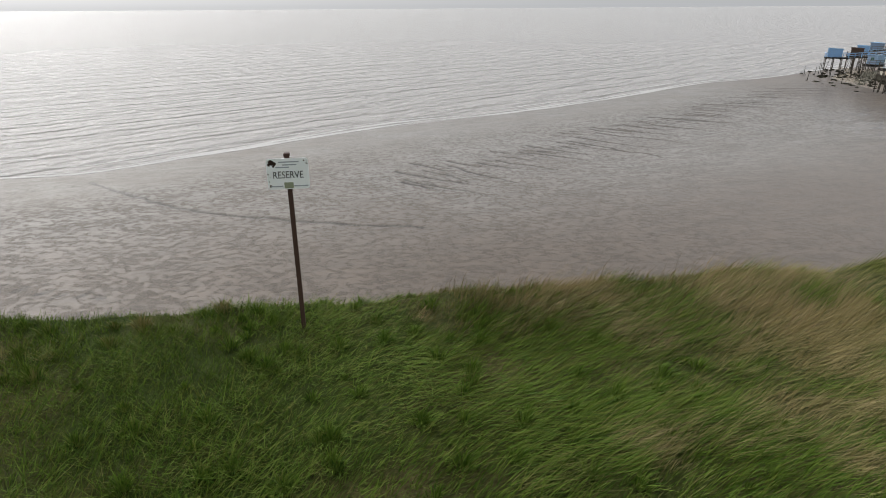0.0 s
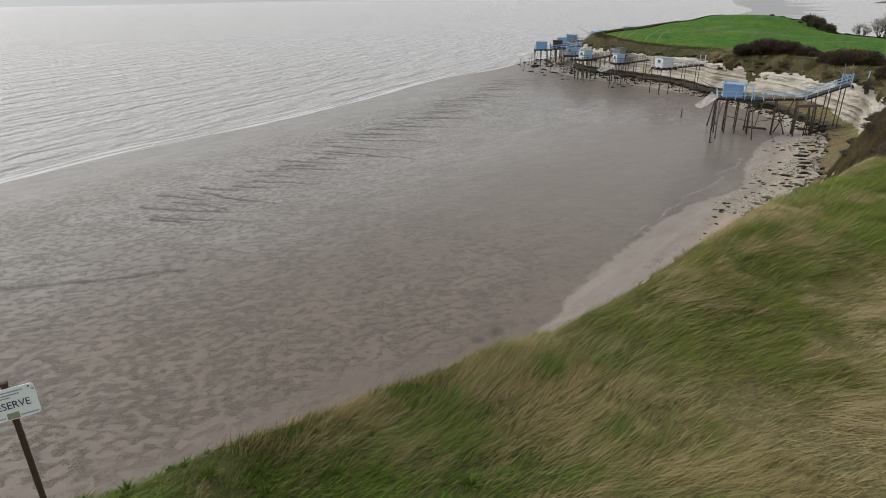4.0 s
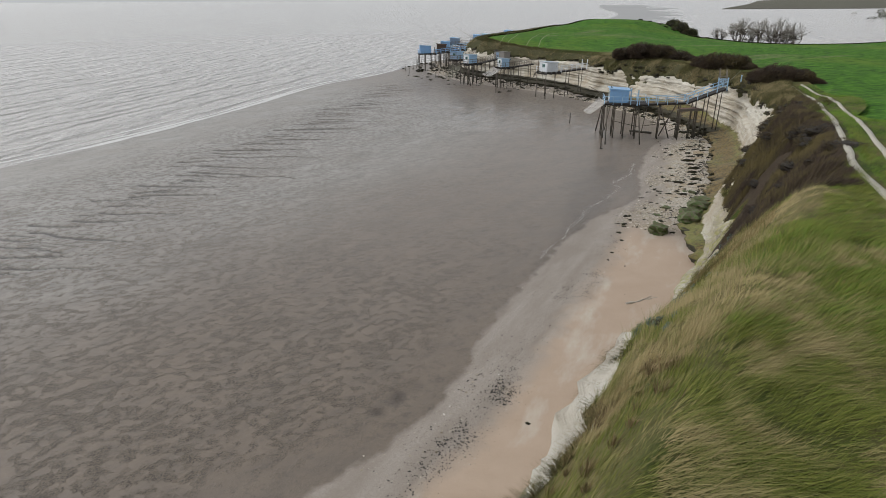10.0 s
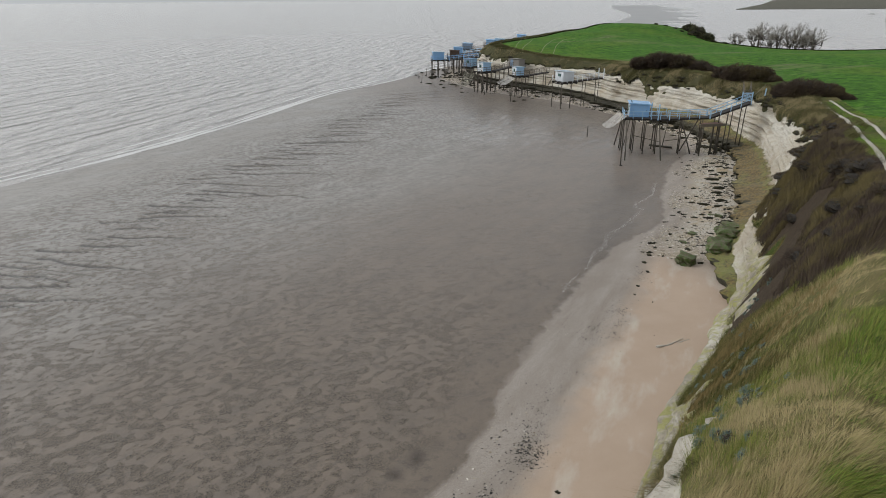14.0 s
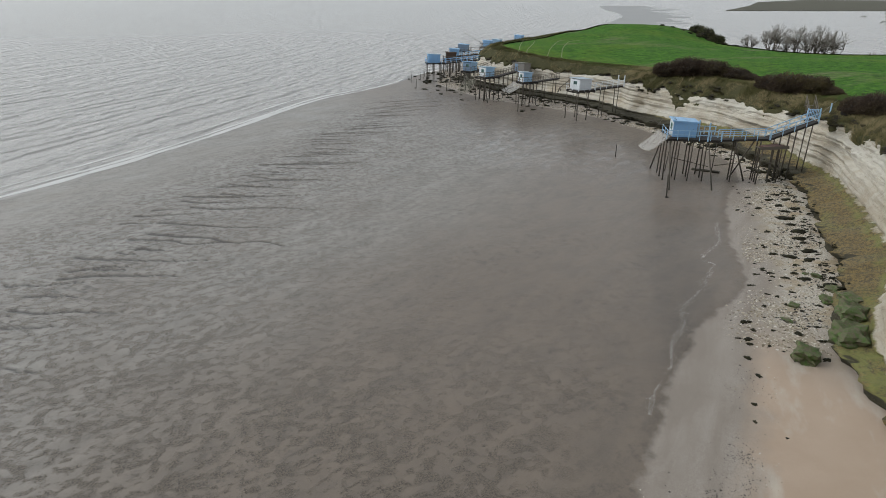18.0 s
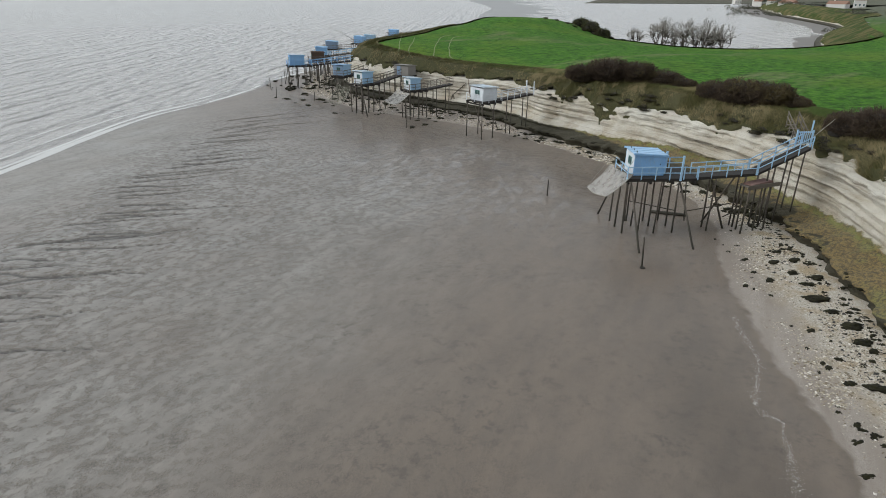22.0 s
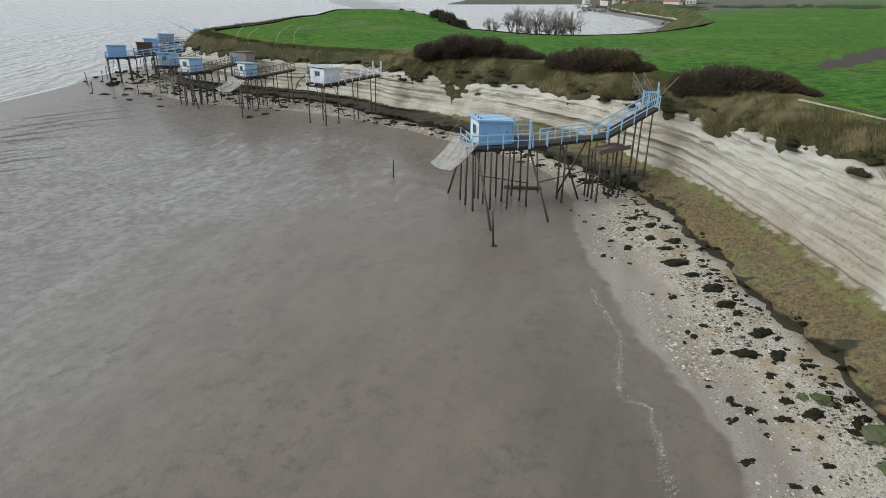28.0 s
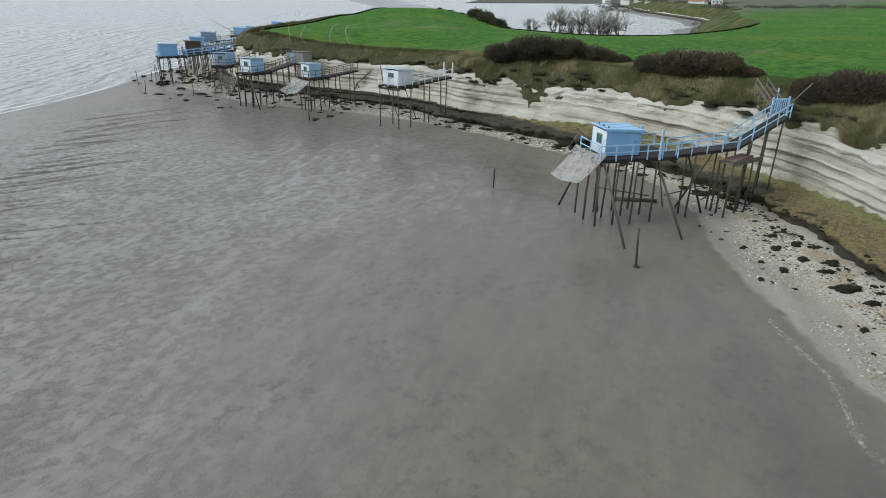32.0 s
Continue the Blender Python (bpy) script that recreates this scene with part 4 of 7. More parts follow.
def cabin(root, W, L, H, z, wall, front, roof, lean=0.18, win=True, door=True):
    """Boarded cabin, x from 0 (sea front) to L, y from 0 to W, floor at z."""
    t = 0.06
    body = part("cabin_floor", box(bmesh.new(), (0, 0, z), (L, W, z + 0.05)), DARK_TIMBER, root)
    w1 = part("front_wall", box(bmesh.new(), (0, t, z + 0.05), (t, W - t, z + H)), front, root)
    part("batten", sheet(bmesh.new(), (0.0, t, z + 0.05), (0.0, W - t, z + H), 1, 9, 0.012, 0.03), front, w1)
    w2 = part("side_wall", box(bmesh.new(), (0, 0, z + 0.05), (L, t, z + H)), wall, root)
    part("batten", sheet(bmesh.new(), (0, 0.0, z + 0.05), (L, 0.0, z + H), 0, 11, 0.012, 0.03), wall, w2)
    part("side_wall", box(bmesh.new(), (0, W - t, z + 0.05), (L, W, z + H)), wall, root)
    part("back_wall", box(bmesh.new(), (L - t, t, z + 0.05), (L, W - t, z + H)), wall, root)
    bm = bmesh.new()
    beam(bm, (-0.16, W / 2, z + H + 0.10 + lean / 2), (L + 0.16, W / 2, z + H + 0.10 - lean / 2), W + 0.34, 0.05)
    rf = part("roof", bm, roof, root)
    for s in (0.0, 1.0):
        part("bargeboard", beam(bmesh.new(), (-0.17, -0.17 + s * (W + 0.34), z + H + 0.06 + lean / 2), (L + 0.17, -0.17 + s * (W + 0.34), z + H + 0.06 - lean / 2), 0.03, 0.14), wall, rf)
    for k in range(5):
        y = -0.1 + (W + 0.2) * k / 4
        part("roof_batten", beam(bmesh.new(), (-0.15, y, z + H + 0.145 + lean / 2), (L + 0.15, y, z + H + 0.145 - lean / 2), 0.05, 0.03), roof, rf)
    if win:
        wz = z + H * 0.48
        wd = part("window", box(bmesh.new(), (-0.03, W * 0.30, wz - 0.02), (-0.005, W * 0.62, wz + 0.58)), GLASS, root)
        for a, b in (((-0.05, W * 0.28, wz - 0.06), (-0.02, W * 0.64, wz)), ((-0.05, W * 0.28, wz + 0.56), (-0.02, W * 0.64, wz + 0.62)),
                     ((-0.05, W * 0.28, wz), (-0.02, W * 0.31, wz + 0.56)), ((-0.05, W * 0.61, wz), (-0.02, W * 0.64, wz + 0.56)), ((-0.045, W * 0.45, wz), (-0.02, W * 0.47, wz + 0.56))):
            part("window_frame", box(bmesh.new(), a, b), GREEN_PAINT, wd)
    if door:
        dr = part("door", box(bmesh.new(), (L * 0.58, -0.035, z + 0.08), (L * 0.58 + 0.75, -0.008, z + min(1.75, H - 0.08))), wall, root)
        part("handle", box(bmesh.new(), (L * 0.58 + 0.64, -0.075, z + 0.95), (L * 0.58 + 0.68, -0.035, z + 1.07)), DARK_TIMBER, dr)
    return body


def railing(root, a, b, rail, high=0.95, gap=1.3, planks=False):
    a, b = Vector(a), Vector(b)
    n = max(1, round((b - a).length / gap))
    for k in range(n + 1):
        p = a.lerp(b, k / n)
        part("rail_post", beam(bmesh.new(), p - Vector((0, 0, 0.12)), p + Vector((random.uniform(-0.02, 0.02), random.uniform(-0.02, 0.02), high + random.uniform(0, 0.08))), 0.075, 0.075), rail, root)
    for h, w in ((high, 0.08), (high * 0.5, 0.06)):
        part("rail", beam(bmesh.new(), a + Vector((0, 0, h)), b + Vector((0, 0, h)), 0.05, w), rail, root)
    if planks:
        part("rail_panel", beam(bmesh.new(), a + Vector((0, 0, 0.30)), b + Vector((0, 0, 0.30)), 0.03, 0.35), rail, root)


def gangway(root, a, b, width, rail, planks=False, both=True):
    """Boarded walkway from a to b with bearers under it and rails."""
    a, b = Vector(a), Vector(b)
    d = (b - a)
    side = Vector((-d.y, d.x, 0)).normalized()
    part("walkway_deck", beam(bmesh.new(), a, b, width, 0.06), DARK_TIMBER, root)
    for s in (-1, 1):
        part("bearer", beam(bmesh.new(), a + side * s * (width / 2 - 0.08) - Vector((0, 0, 0.12)), b + side * s * (width / 2 - 0.08) - Vector((0, 0, 0.12)), 0.10, 0.18), DARK_TIMBER, root)
        if both or s < 0:
            railing(root, a + side * s * width / 2, b + side * s * width / 2, rail, planks=planks)


def stilts(root, m, pts, top, r=0.075, lean=0.15):
    """Piles from the ground up to the deck; pts in the hut's own frame."""
    for x, y in pts:
        lx, ly = random.uniform(-lean, lean), random.uniform(-lean, lean)
        w = m @ Vector((x + lx, y + ly, 0))
        gz = ground_z(w.x, w.y)
        if gz > top - 0.4:
            continue
        part("stilt", pole(bmesh.new(), (x + lx, y + ly, gz - 0.35), (x, y, top), r * random.uniform(0.9, 1.2), r * random.uniform(0.8, 1.0), 7, 4, 0.02), PILE, root)


def lift_net(root, corners, sag=0.35, n=14, material=None):
    """Square lift net hung by its four corners, bellied by its weight."""
    a, b, c, d = (Vector(p) for p in corners)
    vs = []
    for i in range(n + 1):
        for j in range(n + 1):
            u, v = i / n, j / n
            p = a.lerp(b, u).lerp(d.lerp(c, u), v)
            p.z -= sag * 4 * (u * (1 - u) + 0.6 * v * (1 - v)) * 0.5 + 0.02 * math.sin(9 * u + 5 * v)
            vs.append(p)
    me = fast_mesh("net", [tuple(p) for p in vs], grid_faces(n + 1, n + 1))
    ob = place("lift_net", me, material or NET, root)
    tagged(ob, "dark olive lift net hanging slack" if material else "fine grey square lift net, hanging")
    edge = [vs[j] for j in range(n + 1)] + [vs[i * (n + 1) + n] for i in range(1, n + 1)] + [vs[n * (n + 1) + j] for j in range(n - 1, -1, -1)] + [vs[i * (n + 1)] for i in range(n - 1, -1, -1)]
    bm = bmesh.new()
    for p, q in zip(edge, edge[1:]):
        beam(bm, p, q, 0.035, 0.035)
    part("net_rope", bm, ROPE, ob)


def hut(label, x, y, turn, deck, W, L, H, wall, front, roof, rail, walk=(), back=1.0, ahead=0.7, aside=0.75, mode=1, win=True, planks=False, dense=1.2):
    """A hut on stilts: (x, y) is the sea-side corner, turn the way to the land, deck the floor's height, walk the rest of the gangway in world points."""
    root = thing("fishing_hut", x, y, 0, turn, label, "fishing hut", CARRELETS)
    m = root.matrix_world.copy()
    inv = m.inverted()
    z = deck
    x0, x1, y0, y1 = -ahead, L + back, -aside, W + 0.25
    part("deck", box(bmesh.new(), (x0, y0, z - 0.07), (x1, y1, z)), DARK_TIMBER, root)
    for k in range(3):
        yy = y0 + 0.1 + (y1 - y0 - 0.2) * k / 2
        part("joist", box(bmesh.new(), (x0 - 0.1, yy - 0.06, z - 0.27), (x1 + 0.1, yy + 0.06, z - 0.07)), DARK_TIMBER, root)
    for xx in np.linspace(x0 + 0.15, x1 - 0.15, 4):
        part("cross_beam", box(bmesh.new(), (xx - 0.07, y0 - 0.1, z - 0.45), (xx + 0.07, y1 + 0.1, z - 0.27)), DARK_TIMBER, root)
    cabin(root, W, L, H, z, wall, front, roof, win=win)
    railing(root, (x0, y0, z), (x1, y0, z), rail)
    railing(root, (x0, y0, z), (x0, y1, z), rail)
    railing(root, (L + 0.2, y1, z), (x1, y1, z), rail)
    pts = [(xx, yy) for xx in np.arange(x0 + 0.1, x1, dense) for yy in (y0 + 0.1, (y0 + y1) / 2, y1 - 0.1) if mode or yy != (y0 + y1) / 2]
    stilts(root, m, pts, z - 0.3)
    for k in range(2):
        xx = x0 + 0.3 + k * (x1 - x0 - 0.8)
        part("brace", pole(bmesh.new(), (xx, y0 + 0.1, 1.2), (xx + 0.9, y1 - 0.2, z - 0.4), 0.055, 0.05, 6, 2), PILE, root)
    a = Vector((x1 - 0.05, (y0 + y1) / 2 * 0.4 + y0 * 0.4, z))
    for p in walk:
        b = inv @ Vector(p)
        gangway(root, a, b, 1.15, rail, planks)
        d = b - a
        side = Vector((-d.y, d.x, 0)).normalized() * 0.5
        n = max(1, round(d.length / (dense * 1.5)))
        for k in range(1, n + 1):
            c = a.lerp(b, (k - 0.3) / n)
            stilts(root, m, [((c + side).x, (c + side).y), ((c - side).x, (c - side).y)], c.z - 0.2)
        a = b
    return root, m, inv


# nearest hut: blue, white sea front, bent gangway up to the cliff top
hutA, mA, iA = hut("sky-blue boarded fishing hut with a white front, on many stilts", 72.95, 67.05, -42, 4.95, 2.2, 2.6, 1.75, BLUE, WHITE, ROOF_BLUE, PALE_BLUE,
                   [(80.8, 60.4, 5.2), (85.6, 58.1, 7.0)], back=2.6, dense=1.45)
lift_net(hutA, [iA @ Vector(p) for p in ((73.2, 69.3, 5.5), (72.2, 66.6, 5.35), (70.2, 67.6, 3.7), (71.2, 70.2, 3.65))], 0.45)
part("net_arm", pole(bmesh.new(), iA @ Vector((73.5, 68.4, 5.8)), iA @ Vector((69.6, 67.9, 7.4)), 0.05, 0.03, 6, 2), TIMBER, hutA)
for p in ((75.6, 65.6), (75.1, 63.9)):
    part("mast", beam(bmesh.new(), iA @ Vector((*p, 4.8)), iA @ Vector((*p, 6.9)), 0.14, 0.14), PALE_BLUE, hutA)
for a, b in (((76.0, 64.4, 4.7), (72.9, 60.8, 0.0)), ((72.4, 66.8, 4.6), (69.0, 63.4, 0.0)), ((73.6, 68.9, 4.4), (75.0, 71.2, 0.0)), ((80.2, 61.4, 4.9), (79.8, 63.6, 0.1)), ((78.6, 62.9, 4.8), (79.5, 61.3, 0.1))):
    part("strut", pole(bmesh.new(), iA @ Vector(a), iA @ Vector((b[0], b[1], b[2] - 0.3)), 0.075, 0.085, 7, 3), PILE, hutA)
for k in range(3):
    v = part("roof_vent", pole(bmesh.new(), (0.25, 0.35 + k * 0.72, 6.72), (0.25, 0.35 + k * 0.72, 7.02), 0.05, 0.045, 7, 1), DARK_TIMBER, hutA, "small dark roof vent")
for a, b in (((72.9, 66.9, 6.6), (70.2, 67.6, 3.75)), ((73.7, 69.2, 6.6), (71.2, 70.2, 3.7))):
    part("net_line", beam(bmesh.new(), iA @ Vector(a), iA @ Vector(b), 0.02, 0.02), ROPE, hutA)
for a, b in (((76.6, 63.6, 1.9), (80.2, 60.8, 2.6)), ((79.4, 61.6, 1.2), (82.6, 59.4, 2.8)), ((74.6, 67.9, 2.2), (77.4, 64.9, 1.4))):
    part("cross_brace", pole(bmesh.new(), iA @ Vector(a), iA @ Vector(b), 0.045, 0.04, 6, 2), PILE, hutA)
# side platform under the gangway's bend, with an upturned boat hull-like tray of boards
pf = [iA @ Vector(p) for p in ((79.3, 60.2, 4.25), (82.3, 59.1, 4.25))]
part("landing", beam(bmesh.new(), pf[0], pf[1], 1.5, 0.08), TIMBER, hutA)
part("landing_board", beam(bmesh.new(), pf[0] + Vector((0.3, 0.2, 0.14)), pf[1] + Vector((-0.3, 0.2, 0.14)), 0.9, 0.16), plain("rusty_red_board", (0.22, 0.13, 0.11), 0.85), hutA, "faded red board stack")
part("landing_edge", beam(bmesh.new(), pf[0] + Vector((-0.2, -0.75, 0.12)), pf[1] + Vector((0.2, -0.75, 0.12)), 0.06, 0.34), TIMBER, hutA)
stilts(hutA, mA, [((iA @ Vector(p)).x, (iA @ Vector(p)).y) for p in ((79.3, 59.8, 0), (80.3, 60.9, 0), (81.5, 58.9, 0), (82.3, 59.6, 0), (80.6, 59.3, 0))], 4.2)
# gate at the cliff top
g0, g1 = iA @ Vector((85.2, 58.9, 7.0)), iA @ Vector((85.9, 57.9, 7.05))
for p in (g0, g1):
    part("gate_post", beam(bmesh.new(), p - Vector((0, 0, 0.4)), p + Vector((0, 0, 1.35)), 0.10, 0.10), PALE_BLUE, hutA)
gate = part("gate", beam(bmesh.new(), g0 + Vector((0, 0, 1.15)), g1 + Vector((0, 0, 1.15)), 0.05, 0.10), PALE_BLUE, hutA, "pale blue slatted gate")
for k in range(8):
    q = g0.lerp(g1, (k + 0.5) / 8)
    part("gate_slat", beam(bmesh.new(), q + Vector((0, 0, 0.15)), q + Vector((0, 0, 1.25)), 0.08, 0.03, (1, 0, 0)), PALE_BLUE, gate)

# white hut
hutB, mB, iB = hut("white boarded fishing hut with white rails, on stilts", 89.3, 98.7, -6, 5.15, 2.6, 2.5, 1.75, WHITE, WHITE, ROOF_PALE, WHITE, [(98.6, 98.0, 5.45)], back=0.6, ahead=0.5, aside=0.4, mode=0, dense=2.2)
for p in ((98.4, 98.6), (98.6, 97.4)):
    part("gate_post", beam(bmesh.new(), iB @ Vector((*p, 5.3)), iB @ Vector((*p, 7.2)), 0.13, 0.13), WHITE, hutB)
part("net_arm", pole(bmesh.new(), iB @ Vector((89.0, 100.8, 5.6)), iB @ Vector((88.9, 101.2, 8.2)), 0.06, 0.04, 6, 2), BROWN, hutB)

hutC, mC, iC = hut("small pale blue fishing hut with a hanging net, on stilts", 91.2, 115.6, -8, 4.55, 1.9, 1.9, 1.7, PALE_BLUE, WHITE, ROOF_PALE, TIMBER, [(99.0, 114.5, 5.0)], back=1.2, ahead=0.4, aside=0.3, dense=1.6)
lift_net(hutC, [iC @ Vector(p) for p in ((90.9, 118.2, 4.6), (91.0, 115.3, 4.3), (87.0, 113.9, 3.2), (87.2, 117.2, 3.3))], 0.5)
hutK, mK, iK = hut("pale blue and white fishing hut with grey nets, on stilts", 88.8, 124.6, 4, 4.75, 2.1, 2.3, 1.8, PALE_BLUE, WHITE, ROOF_PALE, TIMBER, [(99.8, 128.4, 5.0)], back=1.0, ahead=0.8, aside=0.6, dense=1.3)
lift_net(hutK, [iK @ Vector(p) for p in ((88.4, 131.0, 4.4), (88.6, 127.4, 4.5), (85.8, 126.2, 2.0), (85.8, 130.4, 1.8))], 1.3, 14, DARKNET)
part("strut", pole(bmesh.new(), iK @ Vector((88.6, 125.0, 5.0)), iK @ Vector((87.4, 121.8, 0.0)), 0.08, 0.09, 7, 3), PILE, hutK)
hutJ, mJ, iJ = hut("small grey-blue fishing hut among the stilts", 93.6, 136.6, 20, 4.5, 2.2, 2.4, 1.75, PALE_BLUE, GREY_BLUE, ROOF_BLUE, TIMBER, [(100.5, 139.0, 5.0)], back=0.8, ahead=0.5, aside=0.3, dense=1.4)
hutE, mE, iE = hut("bright blue fishing hut with a white roof, on tall stilts", 93.9, 155.2, -24, 4.65, 2.4, 2.9, 1.95, BLUE, BLUE, WHITE, BLUE, [(101.5, 152.0, 5.0), (106.5, 150.0, 5.4)], back=1.4, ahead=0.4, aside=0.4, dense=1.7)
lift_net(hutE, [iE @ Vector(p) for p in ((93.4, 158.4, 4.2), (93.2, 155.0, 4.2), (89.6, 157.0, 2.9), (89.8, 160.2, 2.9))], 0.4)
hut("dark brown boarded fishing hut on stilts", 102.2, 160.0, -28, 4.6, 2.2, 2.6, 1.7, BROWN, BROWN, BROWN, TIMBER, [(109.5, 156.5, 5.2)], back=0.6, dense=1.6)
hut("blue fishing hut with pale roof on stilts", 109.8, 170.2, -38, 4.5, 2.4, 2.6, 1.75, BLUE, PALE_BLUE, ROOF_BLUE, PALE_BLUE, [(116.5, 163.5, 5.4)], back=0.8, dense=1.6)
hut("dull grey-blue fishing hut with long gangway", 121.4, 183.2, -50, 4.5, 2.4, 2.8, 1.75, GREY_BLUE, GREY_BLUE, ROOF_BLUE, TIMBER, [(127.5, 170.5, 5.6)], back=0.8, dense=1.8)
hutG, mG, iG = hut("blue fishing hut with a raised net arm", 137.0, 192.0, -58, 4.6, 2.5, 2.7, 1.75, BLUE, BLUE, ROOF_BLUE, TIMBER, [(144.0, 178.5, 5.8)], back=0.8, dense=1.8)
part("net_arm", pole(bmesh.new(), iG @ Vector((137.0, 192.5, 5.6)), iG @ Vector((131.0, 195.0, 9.2)), 0.07, 0.04, 6, 2), TIMBER, hutG)
lift_net(hutG, [iG @ Vector(p) for p in ((134.5, 196.0, 5.6), (136.0, 193.0, 5.6), (131.5, 190.5, 5.2), (130.0, 193.0, 5.2))], 0.6)
hut("pale blue and white fishing hut on stilts", 143.0, 195.0, -60, 4.7, 2.4, 2.7, 1.7, PALE_BLUE, WHITE, ROOF_PALE, TIMBER, [(150.5, 181.0, 6.0)], back=0.8, dense=1.8)
hut("blue fishing hut at the end of the headland", 161.0, 205.5, -62, 4.9, 2.4, 2.7, 1.75, BLUE, PALE_BLUE, ROOF_BLUE, TIMBER, [(166.5, 193.0, 6.2)], back=0.8, dense=1.8)

# grey shed at the head of a gangway
shed = thing("shed", 100.2, 126.4, 0, 12, "weathered grey plank shed with a blue door on the cliff", "shed")
sz = 4.9
part("floor", box(bmesh.new(), (-0.2, -0.2, sz - 0.15), (2.4, 3.4, sz)), DARK_TIMBER, shed)
for lo, hi in (((0, 0, sz), (0.08, 3.2, sz + 1.7)), ((2.1, 0, sz), (2.2, 3.2, sz + 1.7)), ((0.08, 0, sz), (2.1, 0.08, sz + 1.7)), ((0.08, 3.12, sz), (2.1, 3.2, sz + 1.7))):
    part("wall", box(bmesh.new(), lo, hi), weathered("silver_grey_planks", (0.34, 0.32, 0.29), (0.18, 0.165, 0.15)) if lo == (0, 0, sz) else bpy.data.materials["silver_grey_planks"], shed)
part("roof", beam(bmesh.new(), (-0.2, 1.6, sz + 1.85), (2.4, 1.6, sz + 1.65), 3.6, 0.06), bpy.data.materials["silver_grey_planks"], shed)
part("door", box(bmesh.new(), (-0.04, 1.7, sz + 0.05), (0.0, 2.5, sz + 1.6)), GREY_BLUE, shed)
for px, py in ((0, 0), (0, 3.1), (2.0, 0), (2.0, 3.1)):
    w = shed.matrix_world @ Vector((px, py, 0))
    gz = ground_z(w.x, w.y)
    if gz < sz - 0.3:
        part("stilt", pole(bmesh.new(), (px, py, gz - 0.3), (px, py, sz - 0.15), 0.08, 0.08, 7, 3), PILE, shed)

# loose stakes in the mud
def stake(x, y, h, lx=0.0, ly=0.0, r=0.07, cup=False):
    s = thing("mooring_stake", x, y, 0.05, 0, "dark weathered wooden stake standing in the mud", "stake", "stakes in the mud")
    part("shaft", pole(bmesh.new(), (0, 0, -0.4), (lx, ly, h), r, r * 0.8, 7, 3, 0.01), PILE, s)
    if cup:
        part("collar", pole(bmesh.new(), (0, 0, -0.1), (0.01, 0, 0.18), r * 3.2, r * 2.6, 9, 1), DARK_TIMBER, s)

stake(75.7, 77.4, 1.75)
stake(66.9, 62.1, 2.6, -0.1, 0.15, 0.075, True)
for x, y, h in ((86.6, 148.9, 1.9), (94.7, 160.6, 2.0), (90.5, 157.6, 2.4), (97.0, 163.0, 2.6), (86.3, 111.0, 4.2), (89.0, 139.5, 1.8), (99.2, 166.0, 2.2)):
    stake(x, y, h, random.uniform(-0.2, 0.2), random.uniform(-0.2, 0.2))

# ---- sign on its post ----
RUST = plain("rusty_brown_steel", (0.085, 0.045, 0.032), 0.75, 0.3, 0.4, 9)


def sign_material():
    m, nt, b = start_material("chipped_white_enamel")
    tc = nt.nodes.new("ShaderNodeTexCoord").outputs["Object"]
    chip = n_noise(nt, tc, 5.0, 6, 0.7)
    col = n_mix(nt, n_noise(nt, tc, 3.0, 4), (0.80, 0.82, 0.84), (0.90, 0.91, 0.92))
    col = n_mix(nt, n_ramp(nt, chip, [(0.62, 0.0), (0.66, 1.0)]), col, (0.16, 0.14, 0.12))
    finish(nt, b, col, 0.45)
    return m


def flat_text(name, body, size, material, parent, at, squeeze=1.0):
    c = bpy.data.curves.new(name, "FONT")
    c.body, c.size, c.align_x, c.align_y, c.extrude = body, size, "CENTER", "CENTER", 0.001
    c.materials.append(material)
    ob = new(name, c)
    ob.parent = parent
    ob.matrix_local = Matrix.Translation(at) @ Euler((radians(90), 0, 0)).to_matrix().to_4x4() @ Matrix.Diagonal((squeeze, 1, 1, 1))
    return ob


SIGN_TURN = 9.0
sign = thing("sign_post", 1.86, 7.50, 12.56, SIGN_TURN, "chipped white reserve sign on a rusty steel post in grass", "sign")
part("post", beam(bmesh.new(), (0, 0, -0.4), (0.0, 0.045, 2.545), 0.055, 0.05), RUST, sign)
part("post_cap", box(bmesh.new(), (-0.036, 0.015, 2.53), (0.036, 0.085, 2.575), 0.008), RUST, sign)
bm = bmesh.new()
rim_pts = [(cx + 0.035 * math.cos(a), cz + 0.035 * math.sin(a)) for cx, cz, a0 in ((0.215, 2.485, 0), (-0.215, 2.485, 90), (-0.215, 2.175, 180), (0.215, 2.175, 270)) for a in (radians(a0 + k * 22.5) for k in range(5))]
front_, back_ = ([bm.verts.new((px, py, pz)) for px, pz in rim_pts] for py in (-0.006, 0.004))
bm.faces.new(front_), bm.faces.new(back_[::-1])
for k in range(len(rim_pts)):
    bm.faces.new((front_[k], back_[k], back_[(k + 1) % len(rim_pts)], front_[(k + 1) % len(rim_pts)]))
bmesh.ops.recalc_face_normals(bm, faces=bm.faces)
plate = part("plate", bm, sign_material(), sign, "chipped white enamel plate")
INK = plain("faded_black_lettering", (0.05, 0.05, 0.055), 0.6)
flat_text("lettering", "RESERVE", 0.125, INK, plate, (0.0, -0.009, 2.315), 0.78)
for x0, x1, z in ((-0.10, 0.14, 2.47), (-0.06, 0.11, 2.435), (-0.14, 0.02, 2.405), (-0.22, -0.07, 2.17), (0.06, 0.23, 2.17)):
    part("small_print", box(bmesh.new(), (x0, -0.0085, z), (x1, -0.0065, z + 0.014)), plain("pale_worn_print", (0.38, 0.40, 0.43), 0.7) if z == 2.47 else bpy.data.materials["pale_worn_print"], plate)
